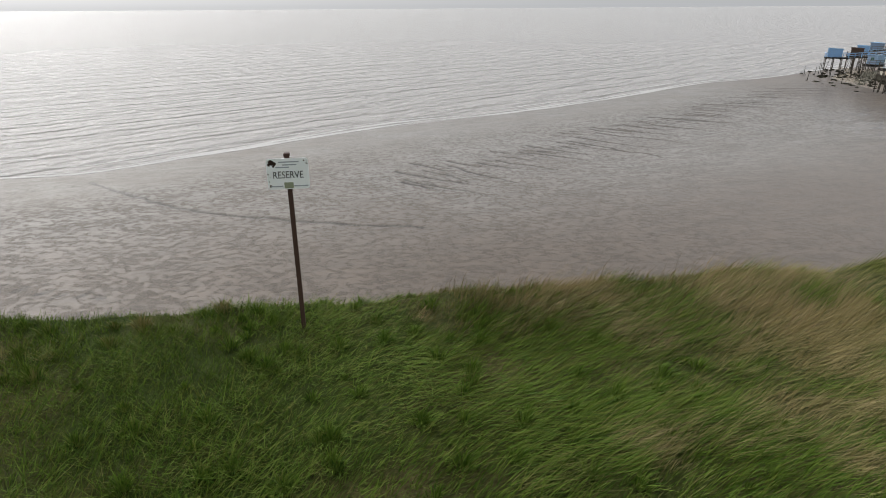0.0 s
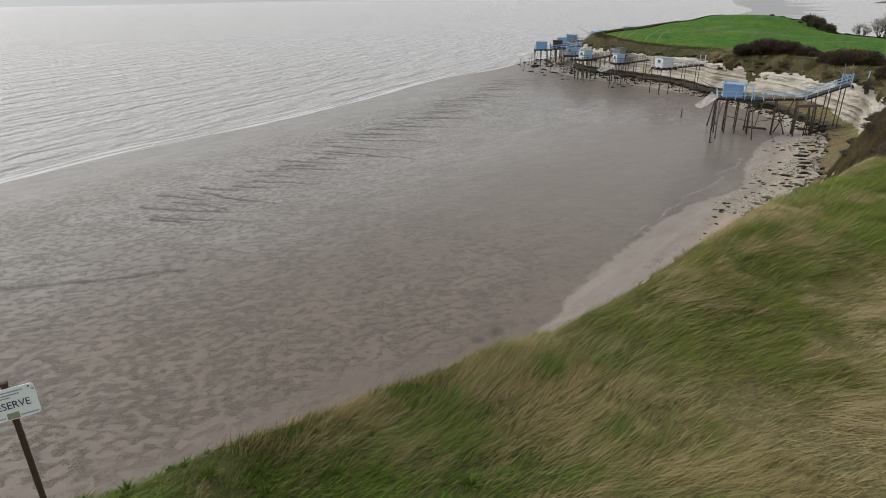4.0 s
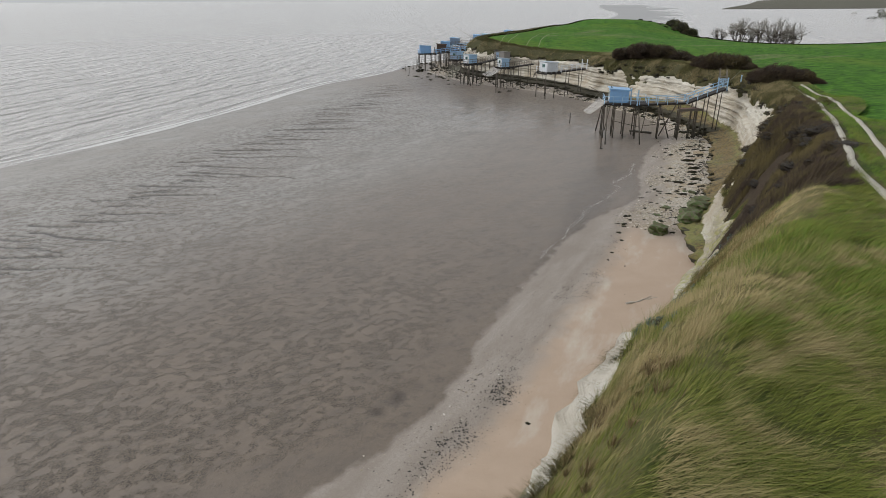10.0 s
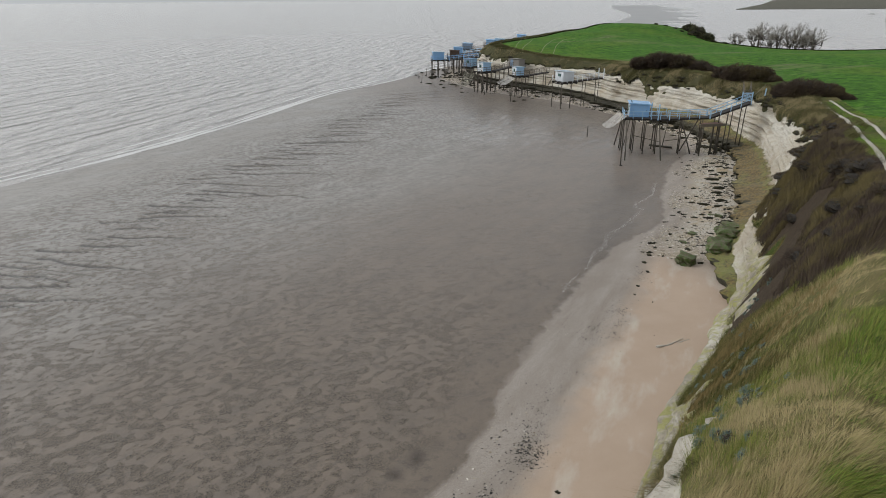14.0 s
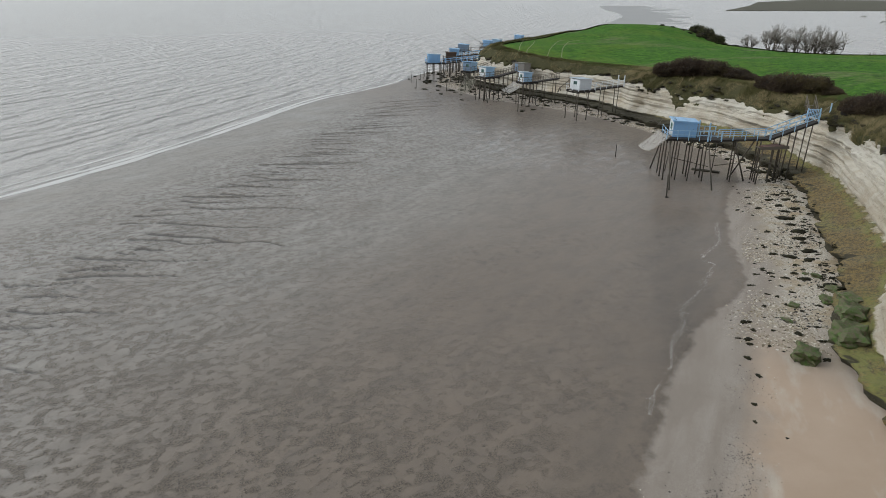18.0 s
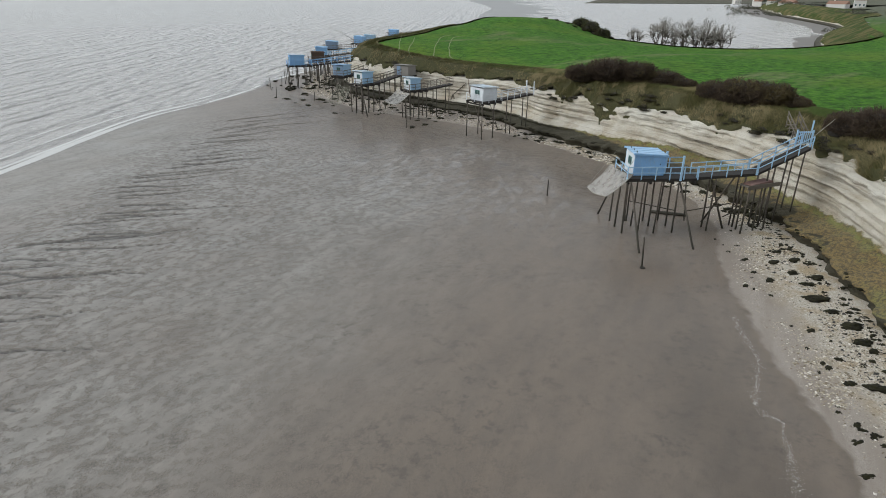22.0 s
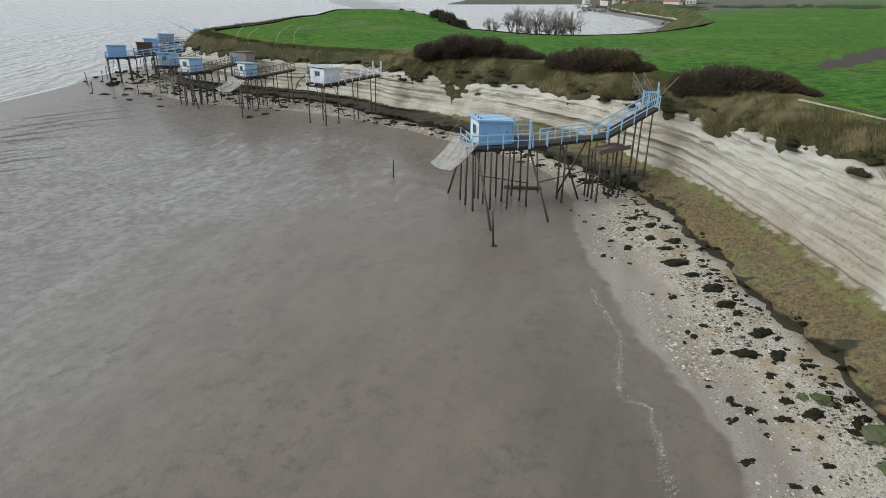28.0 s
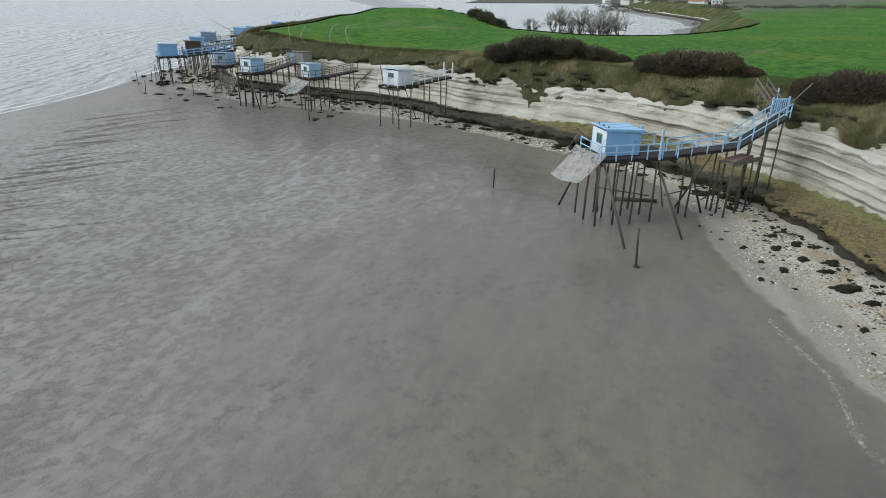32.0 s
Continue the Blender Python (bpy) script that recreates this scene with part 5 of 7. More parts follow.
part("sticker", box(bmesh.new(), (-0.055, -0.010, 2.15), (0.055, -0.0065, 2.225), 0.002), plain("yellowed_sticker", (0.30, 0.33, 0.22), 0.8), plate)
for cx, cz, rr in ((-0.19, 2.475, 0.034), (-0.155, 2.455, 0.026), (-0.215, 2.45, 0.018), (-0.165, 2.425, 0.016), (-0.235, 2.33, 0.010), (-0.215, 2.18, 0.018), (-0.23, 2.24, 0.008), (0.20, 2.49, 0.010)):
    bm = bmesh.new()
    ring = [bm.verts.new((cx + rr * random.uniform(0.6, 1.25) * math.cos(k * 0.571), -0.0075, cz + rr * random.uniform(0.6, 1.25) * math.sin(k * 0.571))) for k in range(11)]
    bm.faces.new(ring)
    bmesh.ops.solidify(bm, geom=bm.faces[:], thickness=0.001)
    part("rust_patch", bm, RUST, plate)

# ---- grass ----
def blade_mesh(name, base, length, width, lean, tall, segs=2, dry=None):
    """Many blades in one mesh: base points, lengths, widths, lean vectors (plan) and how upright each stands."""
    n = len(base)
    a = rng.uniform(0, 2 * np.pi, n)
    side = np.column_stack([np.cos(a), np.sin(a), np.zeros(n)]) * (width / 2)[:, None]
    mid = base + np.column_stack([lean * 0.35, tall * 0.62]) * length[:, None]
    tip = base + np.column_stack([lean, tall]) * length[:, None]
    if segs == 2:
        v = np.stack([base - side, base + side, mid - side * 0.75, mid + side * 0.75, tip], 1)
        k = np.arange(n)[:, None] * 5
        f = np.concatenate([k + [0, 1, 2], k + [1, 3, 2], k + [2, 3, 4]])
        c = 5
    else:
        v = np.stack([base - side, base + side, tip], 1)
        f = np.arange(n)[:, None] * 3 + [0, 1, 2]
        c = 3
    me = fast_mesh(name, v.reshape(-1, 3), f, False)
    zones(me, dry=np.repeat(dry if dry is not None else np.zeros(n), c))
    return me


def on_turf(n, lo, hi, q_lo=0.0, q_hi=1.0):
    """Random points on the turf between two control indices of the coast, and their place across it (0 edge to 1 plateau)."""
    i0, i1 = np.searchsorted(fidx, [lo, hi])
    i1 = min(i1, len(foot) - 2)
    w = np.linalg.norm(np.diff(foot[i0 : i1 + 1], axis=0), axis=1)[:, None] * np.linalg.norm(T[i0:i1, 1:] - T[i0:i1, :-1], axis=2)
    cols = T.shape[1] - 1
    w = w * ((np.arange(cols) >= q_lo * cols) & (np.arange(cols) < q_hi * cols))[None]
    cell = rng.choice(w.size, n, p=(w / w.sum()).ravel())
    r, c = i0 + cell // cols, cell % cols
    a, b = rng.uniform(0, 1, (2, n, 1))
    p = (T[r, c] * (1 - a) + T[r + 1, c] * a) * (1 - b) + (T[r, c + 1] * (1 - a) + T[r + 1, c + 1] * a) * b
    return p, (c + b[:, 0]) / cols, r


def grass(name, label, n, lo, hi, length, width, material, wind, segs, q_lo=0.0, q_hi=1.0, upright=0.5, heath=False, spot=None, full=False, low=False):
    p, across, r = on_turf(n, lo, hi, q_lo, q_hi)
    clump = fbm(p[:, 0] * 0.9, p[:, 1] * 0.9, 3.0) + 0.5 * fbm(p[:, 0] * 2.6, p[:, 1] * 2.6, 5.0, 2)
    ok = rng.uniform(-0.7, 0.5, n) < clump + (0.6 if full else 0.28)
    if lo < 14:
        near = np.minimum(np.abs(sdist(p[:, 0], p[:, 1], RUT_LINES[0])[0]), np.abs(sdist(p[:, 0], p[:, 1], RUT_LINES[1])[0]))
        ok &= near > rng.uniform(0.3, 0.9, n) * min(1.0, length / 0.4)
        if not heath:
            ok &= ~heather_zone(fidx[r], across)
    if not low and length > 0.3:
        ok &= ~((fidx[r] > 6.5) & (fidx[r] < 10.5) & (across < 0.34 + 0.16 * fbm(p[:, 0] * 0.35, p[:, 1] * 0.35, 17.0)))
    if heath:
        ok &= heather_zone(fidx[r], across)
    if spot:
        ok &= np.hypot((p[:, 0] - spot[0]) / spot[2], (p[:, 1] - spot[1]) / spot[3]) + 0.5 * clump < 1
    p, across, clump = p[ok], across[ok], clump[ok]
    n = len(p)
    x, y = p[:, 0], p[:, 1]
    swirl = 0.8 * fbm(x * 0.22, y * 0.22, 6.0) + 0.75 * fbm(x * 0.9, y * 0.9, 8.5, 2) + rng.normal(0, 1.0, n) * (0.34 + 0.9 * smooth(4.5, 1.5, x))
    ang = math.atan2(wind[1], wind[0]) + swirl + 0.95 * smooth(13, 20, x) * smooth(0.66, 0.5, across)
    bend = np.clip(0.72 + 0.5 * fbm(x * 0.3, y * 0.3, 1.0) + 0.3 * clump + rng.normal(0, 0.16, n) - 0.12 * smooth(3.5, 1.0, x), 0.1, 1.25)
    lean = np.column_stack([np.cos(ang), np.sin(ang)]) * bend[:, None]
    tall = np.clip(1.05 - 0.66 * bend, 0.16, 1.0) * rng.uniform(0.8, 1.1, n) * (upright * 2) * (1 - 0.25 * smooth(4.0, 1.5, x))
    ln = length * rng.uniform(0.55, 1.25, n) * np.clip(1 + 0.95 * clump, 0.4, 1.8) * (1 - 0.15 * smooth(5, 2.0, x))
    dry = 0.03 * smooth(0.62, 0.40, across) + 0.26 * smooth(0.60, 0.80, across) * smooth(7, 11, x) * smooth(24, 17, x) + 0.02 * smooth(4, 12, x) + 0.08 * smooth(22, 30, x) * smooth(0.66, 0.55, across) - 0.3 * smooth(29, 33, x) * smooth(0.6, 0.66, across) - 0.12 * smooth(5, 1, x)
    dry = dry - 0.16 * np.exp(-(((x - 0.5) / 3.2) ** 2) - ((y - 7.0) / 3.0) ** 2) + 0.15 * np.exp(-(((x - 6.6) / 3.2) ** 2) - ((y - 8.0) / 2.4) ** 2)
    dry = dry - 0.14 * np.exp(-(((x - 27) / 11) ** 2)) * smooth(0.55, 0.66, across) * smooth(0.92, 0.8, across)
    dry = dry + 0.42 * fbm(x * 0.75, y * 0.75, 14.0, 3) + 0.28 * fbm(x * 2.4, y * 2.4, 24.0, 2)
    me = blade_mesh(name, p - np.array([0, 0, 0.03]), ln, width * rng.uniform(0.7, 1.3, n), lean, tall, segs, dry)
    return tagged(place(name, me, material), label, "grass", kind="stuff")


WIND = (0.80, -0.60)
RUT_CTRL = ([(8, 1.5), (18, 7.5), (27.8, 13.4), (32.1, 16.0), (37.4, 19.4), (52.4, 27.8), (67.8, 36.9), (80.7, 45.6), (85.4, 49.2)],
            [(10, -1.0), (22, 7.0), (30, 12.8), (35.7, 16.6), (47.7, 23.5), (57.4, 29.0), (71.1, 37.4), (81.6, 44.6), (86.2, 48.2)])
RUT_LINES = [spline(c, 3.0)[0] for c in RUT_CTRL]
TWIGS = blade_material("dark_leafless_twigs", (0.034, 0.025, 0.020), (0.098, 0.070, 0.048), (0.125, 0.100, 0.040), 0.50, 0.3)
BROWN = blade_material("tall_brown_dry_grass", (0.095, 0.070, 0.033), (0.28, 0.205, 0.11), (0.40, 0.30, 0.17), 0.5, 0.2)
LONG = blade_material("long_coastal_grass", (0.062, 0.092, 0.012), (0.275, 0.285, 0.066), (0.40, 0.325, 0.165), 0.46, 0.26)
SHORT = blade_material("short_lush_grass", (0.046, 0.108, 0.012), (0.250, 0.360, 0.055), (0.36, 0.30, 0.13), 0.55, 0.20)
HEATH = blade_material("dry_brown_heath", (0.040, 0.042, 0.012), (0.140, 0.125, 0.046), (0.26, 0.210, 0.11), 0.53, 0.22)
grass("grass_thatch", "dense short grass close to the start of the path", 190000, 3.3, 4.9, 0.27, 0.012, SHORT, WIND, 1, 0.0, 0.78, 0.68, full=True)
grass("grass_long", "long windswept grass, green mixed with straw", 120000, 3.4, 5.7, 0.40, 0.0095, LONG, WIND, 1, 0.0, 0.82, 0.52, full=True)
grass("grass_swath", "long grass combed flat by the wind, green and straw", 330000, 5.0, 8.6, 0.46, 0.015, LONG, WIND, 1, 0.0, 0.97, 0.42, full=True)
grass("grass_green_patch", "fresh green grass patch on the plateau", 42000, 5.6, 8.0, 0.34, 0.010, SHORT, WIND, 2, 0.5, 0.9, 0.55, False, (24.0, 12.5, 11.0, 3.6))
grass("grass_slope", "straw-coloured grass over the cliff slope", 170000, 8.2, 12.0, 0.50, 0.017, LONG, WIND, 1, 0.02, 0.66)
OLIVE = blade_material("olive_brown_slope_grass", (0.036, 0.044, 0.010), (0.135, 0.130, 0.036), (0.21, 0.155, 0.065), 0.50, 0.24)
grass("grass_low_slope", "dark olive and brown herbage low on the cliff slope", 150000, 6.6, 10.4, 0.42, 0.018, OLIVE, WIND, 1, 0.0, 0.46, 0.55, full=True, low=True)
grass("grass_brown_edge", "brown dry grass along the cliff edge", 60000, 4.3, 8.4, 0.36, 0.009, BROWN, WIND, 1, 0.06, 0.55, 0.5)
grass("grass_verge", "short green verge beside the wheel track", 70000, 7.6, 17.5, 0.16, 0.022, SHORT, WIND, 1, 0.58, 1.0, 0.7)
grass("grass_brown", "tall brown dry grass near the cliff edge", 70000, 4.2, 6.2, 0.42, 0.006, BROWN, WIND, 2, 0.1, 0.9, 0.7, False, (6.3, 8.9, 3.4, 1.8), full=True)
grass("heather", "dark brown heather matting the slope", 420000, 7.7, 16.0, 0.42, 0.030, TWIGS, WIND, 1, 0.0, 0.68, 0.6, True)
grass("grass_edge", "brown tufts hanging over the cliff edge", 50000, 3.0, 12.0, 0.40, 0.010, HEATH, (-0.3, 0.6), 2, 0.0, 0.16, 0.45)
grass("grass_cliff_top", "rough brownish grass along the cliff top", 200000, 12.0, 24.0, 0.72, 0.030, HEATH, WIND, 1, 0.0, 0.72, 0.55)
grass("grass_far_top", "rough brownish grass on the far cliff top", 60000, 24.0, 33.0, 0.60, 0.050, HEATH, WIND, 1, 0.0, 0.9)

def tufts(name, label, count, lo, hi, q_lo, q_hi, size, material, blades=120):
    """Separate tussocks: blades springing outwards from many small centres, in one mesh."""
    p, across, r = on_turf(count, lo, hi, q_lo, q_hi)
    big = size * rng.uniform(0.6, 1.4, count)
    n = count * blades
    az, out = rng.uniform(0, 2 * np.pi, n), rng.uniform(0.1, 1.0, n)
    s = np.repeat(big, blades)
    base = np.repeat(p, blades, 0) + np.column_stack([np.cos(az), np.sin(az), np.zeros(n)]) * (0.35 * s * out)[:, None] - np.array([0, 0, 0.04])
    lean = np.column_stack([np.cos(az), np.sin(az)]) * (0.65 * out)[:, None] + np.array([0.14, -0.25])
    me = blade_mesh(name, base, s * rng.uniform(0.7, 1.25, n), 0.012 * rng.uniform(0.7, 1.3, n), lean, 0.95 - 0.35 * out, 2, np.repeat(rng.uniform(-0.12, 0.10, count), blades))
    return tagged(place(name, me, material), label, "grass", kind="stuff")


tufts("grass_tufts_green", "lush green tussocks around the sign", 300, 3.6, 4.6, 0.1, 0.80, 0.20, SHORT, 90)
tufts("grass_tufts_brown", "brown dead tussocks at the cliff edge", 120, 4.0, 5.6, 0.02, 0.45, 0.27, BROWN, 70)

# ---- the wheel tracks behind the cliff ----
CHALK = plain("pale_chalky_track", (0.46, 0.43, 0.36), 0.95, 0.0, 0.4, 2.5)


from mathutils.bvhtree import BVHTree

GROUND_TREES = [BVHTree.FromPolygons([tuple(v.co) for v in g.vertices], [tuple(f.vertices) for f in g.polygons]) for g in (turf_me, field_me)]


def drop_z(x, y):
    """Height of the turf or field under a place."""
    hits = [t.ray_cast(Vector((x, y, 60)), Vector((0, 0, -1)))[0] for t in GROUND_TREES]
    return max((h.z for h in hits if h), default=8.0)


def rut(points, width, material=CHALK):
    line, _ = spline(points, 0.5)
    tan = np.gradient(line, axis=0)
    tan /= np.linalg.norm(tan, axis=1)[:, None]
    nor = np.column_stack([-tan[:, 1], tan[:, 0]])
    s = np.arange(len(line)) * 0.5
    cols = []
    for k, e in enumerate((-0.62, -0.5, 0.0, 0.5, 0.62)):
        off = e * width * (1 + 0.35 * fbm(s * 0.7, 0 * s + k, 2.0)) + 0.08 * vnoise(s * 0.3, 0 * s)
        p = line + nor * off[:, None]
        zt = np.array([drop_z(px, py) for px, py in p])
        cols.append(np.column_stack([p, zt + (0.05 if abs(e) < 0.6 else -0.15)]))
    me = fast_mesh("track", np.stack(cols, 1).reshape(-1, 3), grid_faces(len(line), 5))
    tagged(place("road_wheel_track", me, material), "pale chalky wheel track worn in the grass" if material == CHALK else "pale tractor wheel marks curving through the crop", "track", kind="structure")


for rl, w in zip(RUT_CTRL, (0.30, 0.27)):
    rut(rl, w)
TRAM = plain("pale_wheel_marks_in_crop", (0.24, 0.27, 0.13), 0.95, 0.0, 0.6, 3.0)
for rl in ([(104.5, 134), (112, 142.6), (118.7, 150.2), (128, 160.5)], [(105.2, 131.3), (110, 137.5), (116.4, 143.7), (128.5, 156.2)], [(107.5, 126.5), (110.2, 130.5), (121.2, 141.2), (134.5, 153.2), (139.7, 155.4)], [(110.5, 125.5), (113.5, 129.5), (124, 140), (136, 150.5), (142, 152.5)]):
    rut(rl, 0.17, TRAM)

# ---- bushes and trees ----
GORSE = blade_material("dark_evergreen_scrub", (0.034, 0.040, 0.017), (0.095, 0.095, 0.042), (0.125, 0.100, 0.055), 0.52, 0.2)
GREYLEAF = blade_material("grey_green_shrub_leaves", (0.075, 0.110, 0.095), (0.235, 0.290, 0.255), (0.12, 0.14, 0.07), 0.60, 0.2)
LOWSCRUB = blade_material("olive_brown_scrub", (0.055, 0.055, 0.026), (0.130, 0.115, 0.060), (0.20, 0.165, 0.095), 0.50, 0.2)
PALETWIG = blade_material("grey_brown_winter_twigs", (0.25, 0.225, 0.20), (0.40, 0.365, 0.33), (0.32, 0.29, 0.25), 0.50, 0.3)
BARK = plain("grey_brown_bark", (0.15, 0.125, 0.105), 0.9, 0.0, 0.4, 8)


def bush_mesh(name, n, spiky, seed, fine=1.0):
    """Unit bush: an uneven dome of twigs, 1 m in radius, 1 m high."""
    g = np.random.default_rng(seed)
    a, u = g.uniform(0, 2 * np.pi, n), g.uniform(0, 1, n) ** 0.6
    lump = 1 + 0.32 * fbm(np.cos(a) * 1.7 + seed, np.sin(a) * 1.7, u * 2) + 0.16 * fbm(np.cos(a) * 5 + seed, np.sin(a) * 5, u * 5)
    el = np.arccos(1 - u * 0.98)
    r = lump * g.uniform(0.55, 1.0, n) ** 0.5
    p = np.column_stack([np.cos(a) * np.sin(el) * r, np.sin(a) * np.sin(el) * r, np.cos(el) * r * 0.92])
    out = p / np.linalg.norm(p, axis=1)[:, None]
    out = out + g.normal(0, 0.35, (n, 3)) + np.array([0.12, -0.2, 0.5 * spiky])
    out /= np.linalg.norm(out, axis=1)[:, None]
    ln = g.uniform(0.10, 0.22, n) * (1 + spiky * 0.3) * fine
    side = np.cross(out, g.normal(0, 1, (n, 3)))
    side = side / np.linalg.norm(side, axis=1)[:, None] * (0.012 + 0.02 * (1 - spiky)) * fine
    base = p - out * ln[:, None] * 0.7
    v = np.stack([base - side, base + side, p + out * ln[:, None] * 0.3], 1)
    v[:, :, 2] = np.maximum(v[:, :, 2], -0.05)
    me = fast_mesh(name, v.reshape(-1, 3), np.arange(n)[:, None] * 3 + [0, 1, 2], False)
    zones(me, dry=np.zeros(3 * n))
    return me


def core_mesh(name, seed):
    """Dark dome added inside a bush: stands for inner shade, keeps light from passing."""
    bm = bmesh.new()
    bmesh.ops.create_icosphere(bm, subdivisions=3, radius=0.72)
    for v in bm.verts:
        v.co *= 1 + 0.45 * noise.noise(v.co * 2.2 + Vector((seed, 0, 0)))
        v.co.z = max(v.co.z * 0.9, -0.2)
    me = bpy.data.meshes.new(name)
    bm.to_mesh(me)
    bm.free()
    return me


# Near-black core: the shade inside a bush, put into the colour.
CORE = plain("bush_core_painted_shade", (0.026, 0.021, 0.015), 1.0, 0.0, 0.5, 6)
BUSHES = {}
for kind_name, mat_, spiky in (("twig", TWIGS, 0.45), ("scrub", GORSE, 0.25), ("grey", GREYLEAF, 0.0), ("low", LOWSCRUB, 0.35), ("heather", TWIGS, 0.8), ("tussock", HEATH, 0.5)):
    BUSHES[kind_name] = []
    for k in range(3):
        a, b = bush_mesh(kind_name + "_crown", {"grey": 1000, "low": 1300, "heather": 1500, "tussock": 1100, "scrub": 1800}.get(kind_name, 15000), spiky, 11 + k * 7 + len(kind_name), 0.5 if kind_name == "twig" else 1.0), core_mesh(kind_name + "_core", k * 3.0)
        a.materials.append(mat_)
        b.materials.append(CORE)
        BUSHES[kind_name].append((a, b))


def bush(kind_name, x, y, rx, ry, h, label, group="bushes on the cliff top", z=None, k=None):
    a, b = BUSHES[kind_name][random.randrange(3) if k is None else k]
    gz = ground_z(x, y) if z is None else z
    root = thing("bush", x, y, gz - 0.1, 0, label, "bush", group)
    root.matrix_world = pose(x, y, gz - 0.1, 0, 0, random.uniform(0, 360)) if abs(rx - ry) < 0.3 else pose(x, y, gz - 0.1, 0, 0, 55 if x > 80 else 32)
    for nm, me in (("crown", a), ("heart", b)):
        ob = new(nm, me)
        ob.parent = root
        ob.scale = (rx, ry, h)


DARKBUSH = "dark leafless thicket, brown and purplish"
BIG = ((104.6, 93.2, 2.8, 2.0, 2.6), (105.0, 89.2, 3.4, 2.4, 3.4), (105.4, 85.2, 3.0, 2.2, 3.0), (105.6, 81.4, 2.6, 1.9, 2.0), (104.8, 78.6, 2.0, 1.5, 1.2),
       (101.0, 72.6, 2.6, 1.8, 2.1), (99.8, 69.4, 3.2, 2.2, 3.0), (99.6, 66.2, 2.9, 2.0, 2.6), (98.9, 63.8, 2.0, 1.4, 1.3), (91.4, 56.2, 2.5, 1.8, 2.1), (90.3, 53.6, 3.0, 2.2, 2.8), (90.2, 51.0, 2.5, 1.8, 2.0), (89.6, 48.8, 1.8, 1.3, 0.9))
for x, y, rx, ry, h in BIG:
    bush("twig", x, y, rx * 1.3, ry * 1.25, h * 0.95, DARKBUSH)
SCRUB = "low dark scrub hanging over the cliff edge"
for k in range(50):
    i = rng.uniform(12.0, 29.5)
    r = int(np.searchsorted(fidx, i))
    low = rng.uniform() < 0.45
    dd = ROCK_D[r] + (BROW_D[r] - ROCK_D[r]) * rng.uniform(-0.05, 0.6 if low else 1.1)
    x, y = foot[r] + fnor[r] * dd
    s = rng.uniform(0.4, 0.85) * (1.15 if i > 20 else 1.0)
    bush("low", x, y, s * 1.5, s, s * rng.uniform(0.35, 0.55), SCRUB if low else "low brown heath bush on the cliff top", "low scrub along the cliff")
for k in range(80):
    i = rng.uniform(12.5, 24.5)
    r = int(np.searchsorted(fidx, i))
    x, y = foot[r] + fnor[r] * (ROCK_D[r] + rng.uniform(-0.1, 1.6))
    s = rng.uniform(0.35, 0.85)
    bush("tussock", x, y, s * 1.6, s, s * rng.uniform(0.4, 0.6), "olive tussock of coarse grass hanging over the cliff edge", "tussocks along the cliff edge")
for k in range(40):
    i = rng.uniform(9.0, 14.2)
    r = int(np.searchsorted(fidx, i))
    x, y = foot[r] + fnor[r] * (BROW_D[r] + rng.uniform(-3.0, 0.3))
    s = rng.uniform(0.6, 1.2)
    bush("heather", x, y, s * 1.5, s * 1.1, s * rng.uniform(0.38, 0.55), "low dark brown heather on the slope", "heather on the slope")
for k in range(17):
    i0, d0 = rng.uniform(5.7, 9.6), rng.uniform(0.0, 2.6) ** 1.0
    for j in range(rng.integers(4, 9)):
        i = i0 + rng.normal(0, 0.09)
        r = int(np.searchsorted(fidx, i))
        x, y = foot[r] + fnor[r] * (ROCK_D[r] + max(-0.3, d0 + rng.normal(0, 0.4)))
        s = rng.uniform(0.15, 0.36)
        bush("grey", x, y, s, s, s * 0.85, "small grey-green shrub at the cliff edge", "grey shrubs at the cliff edge", ground_z(x, y) + 0.15)

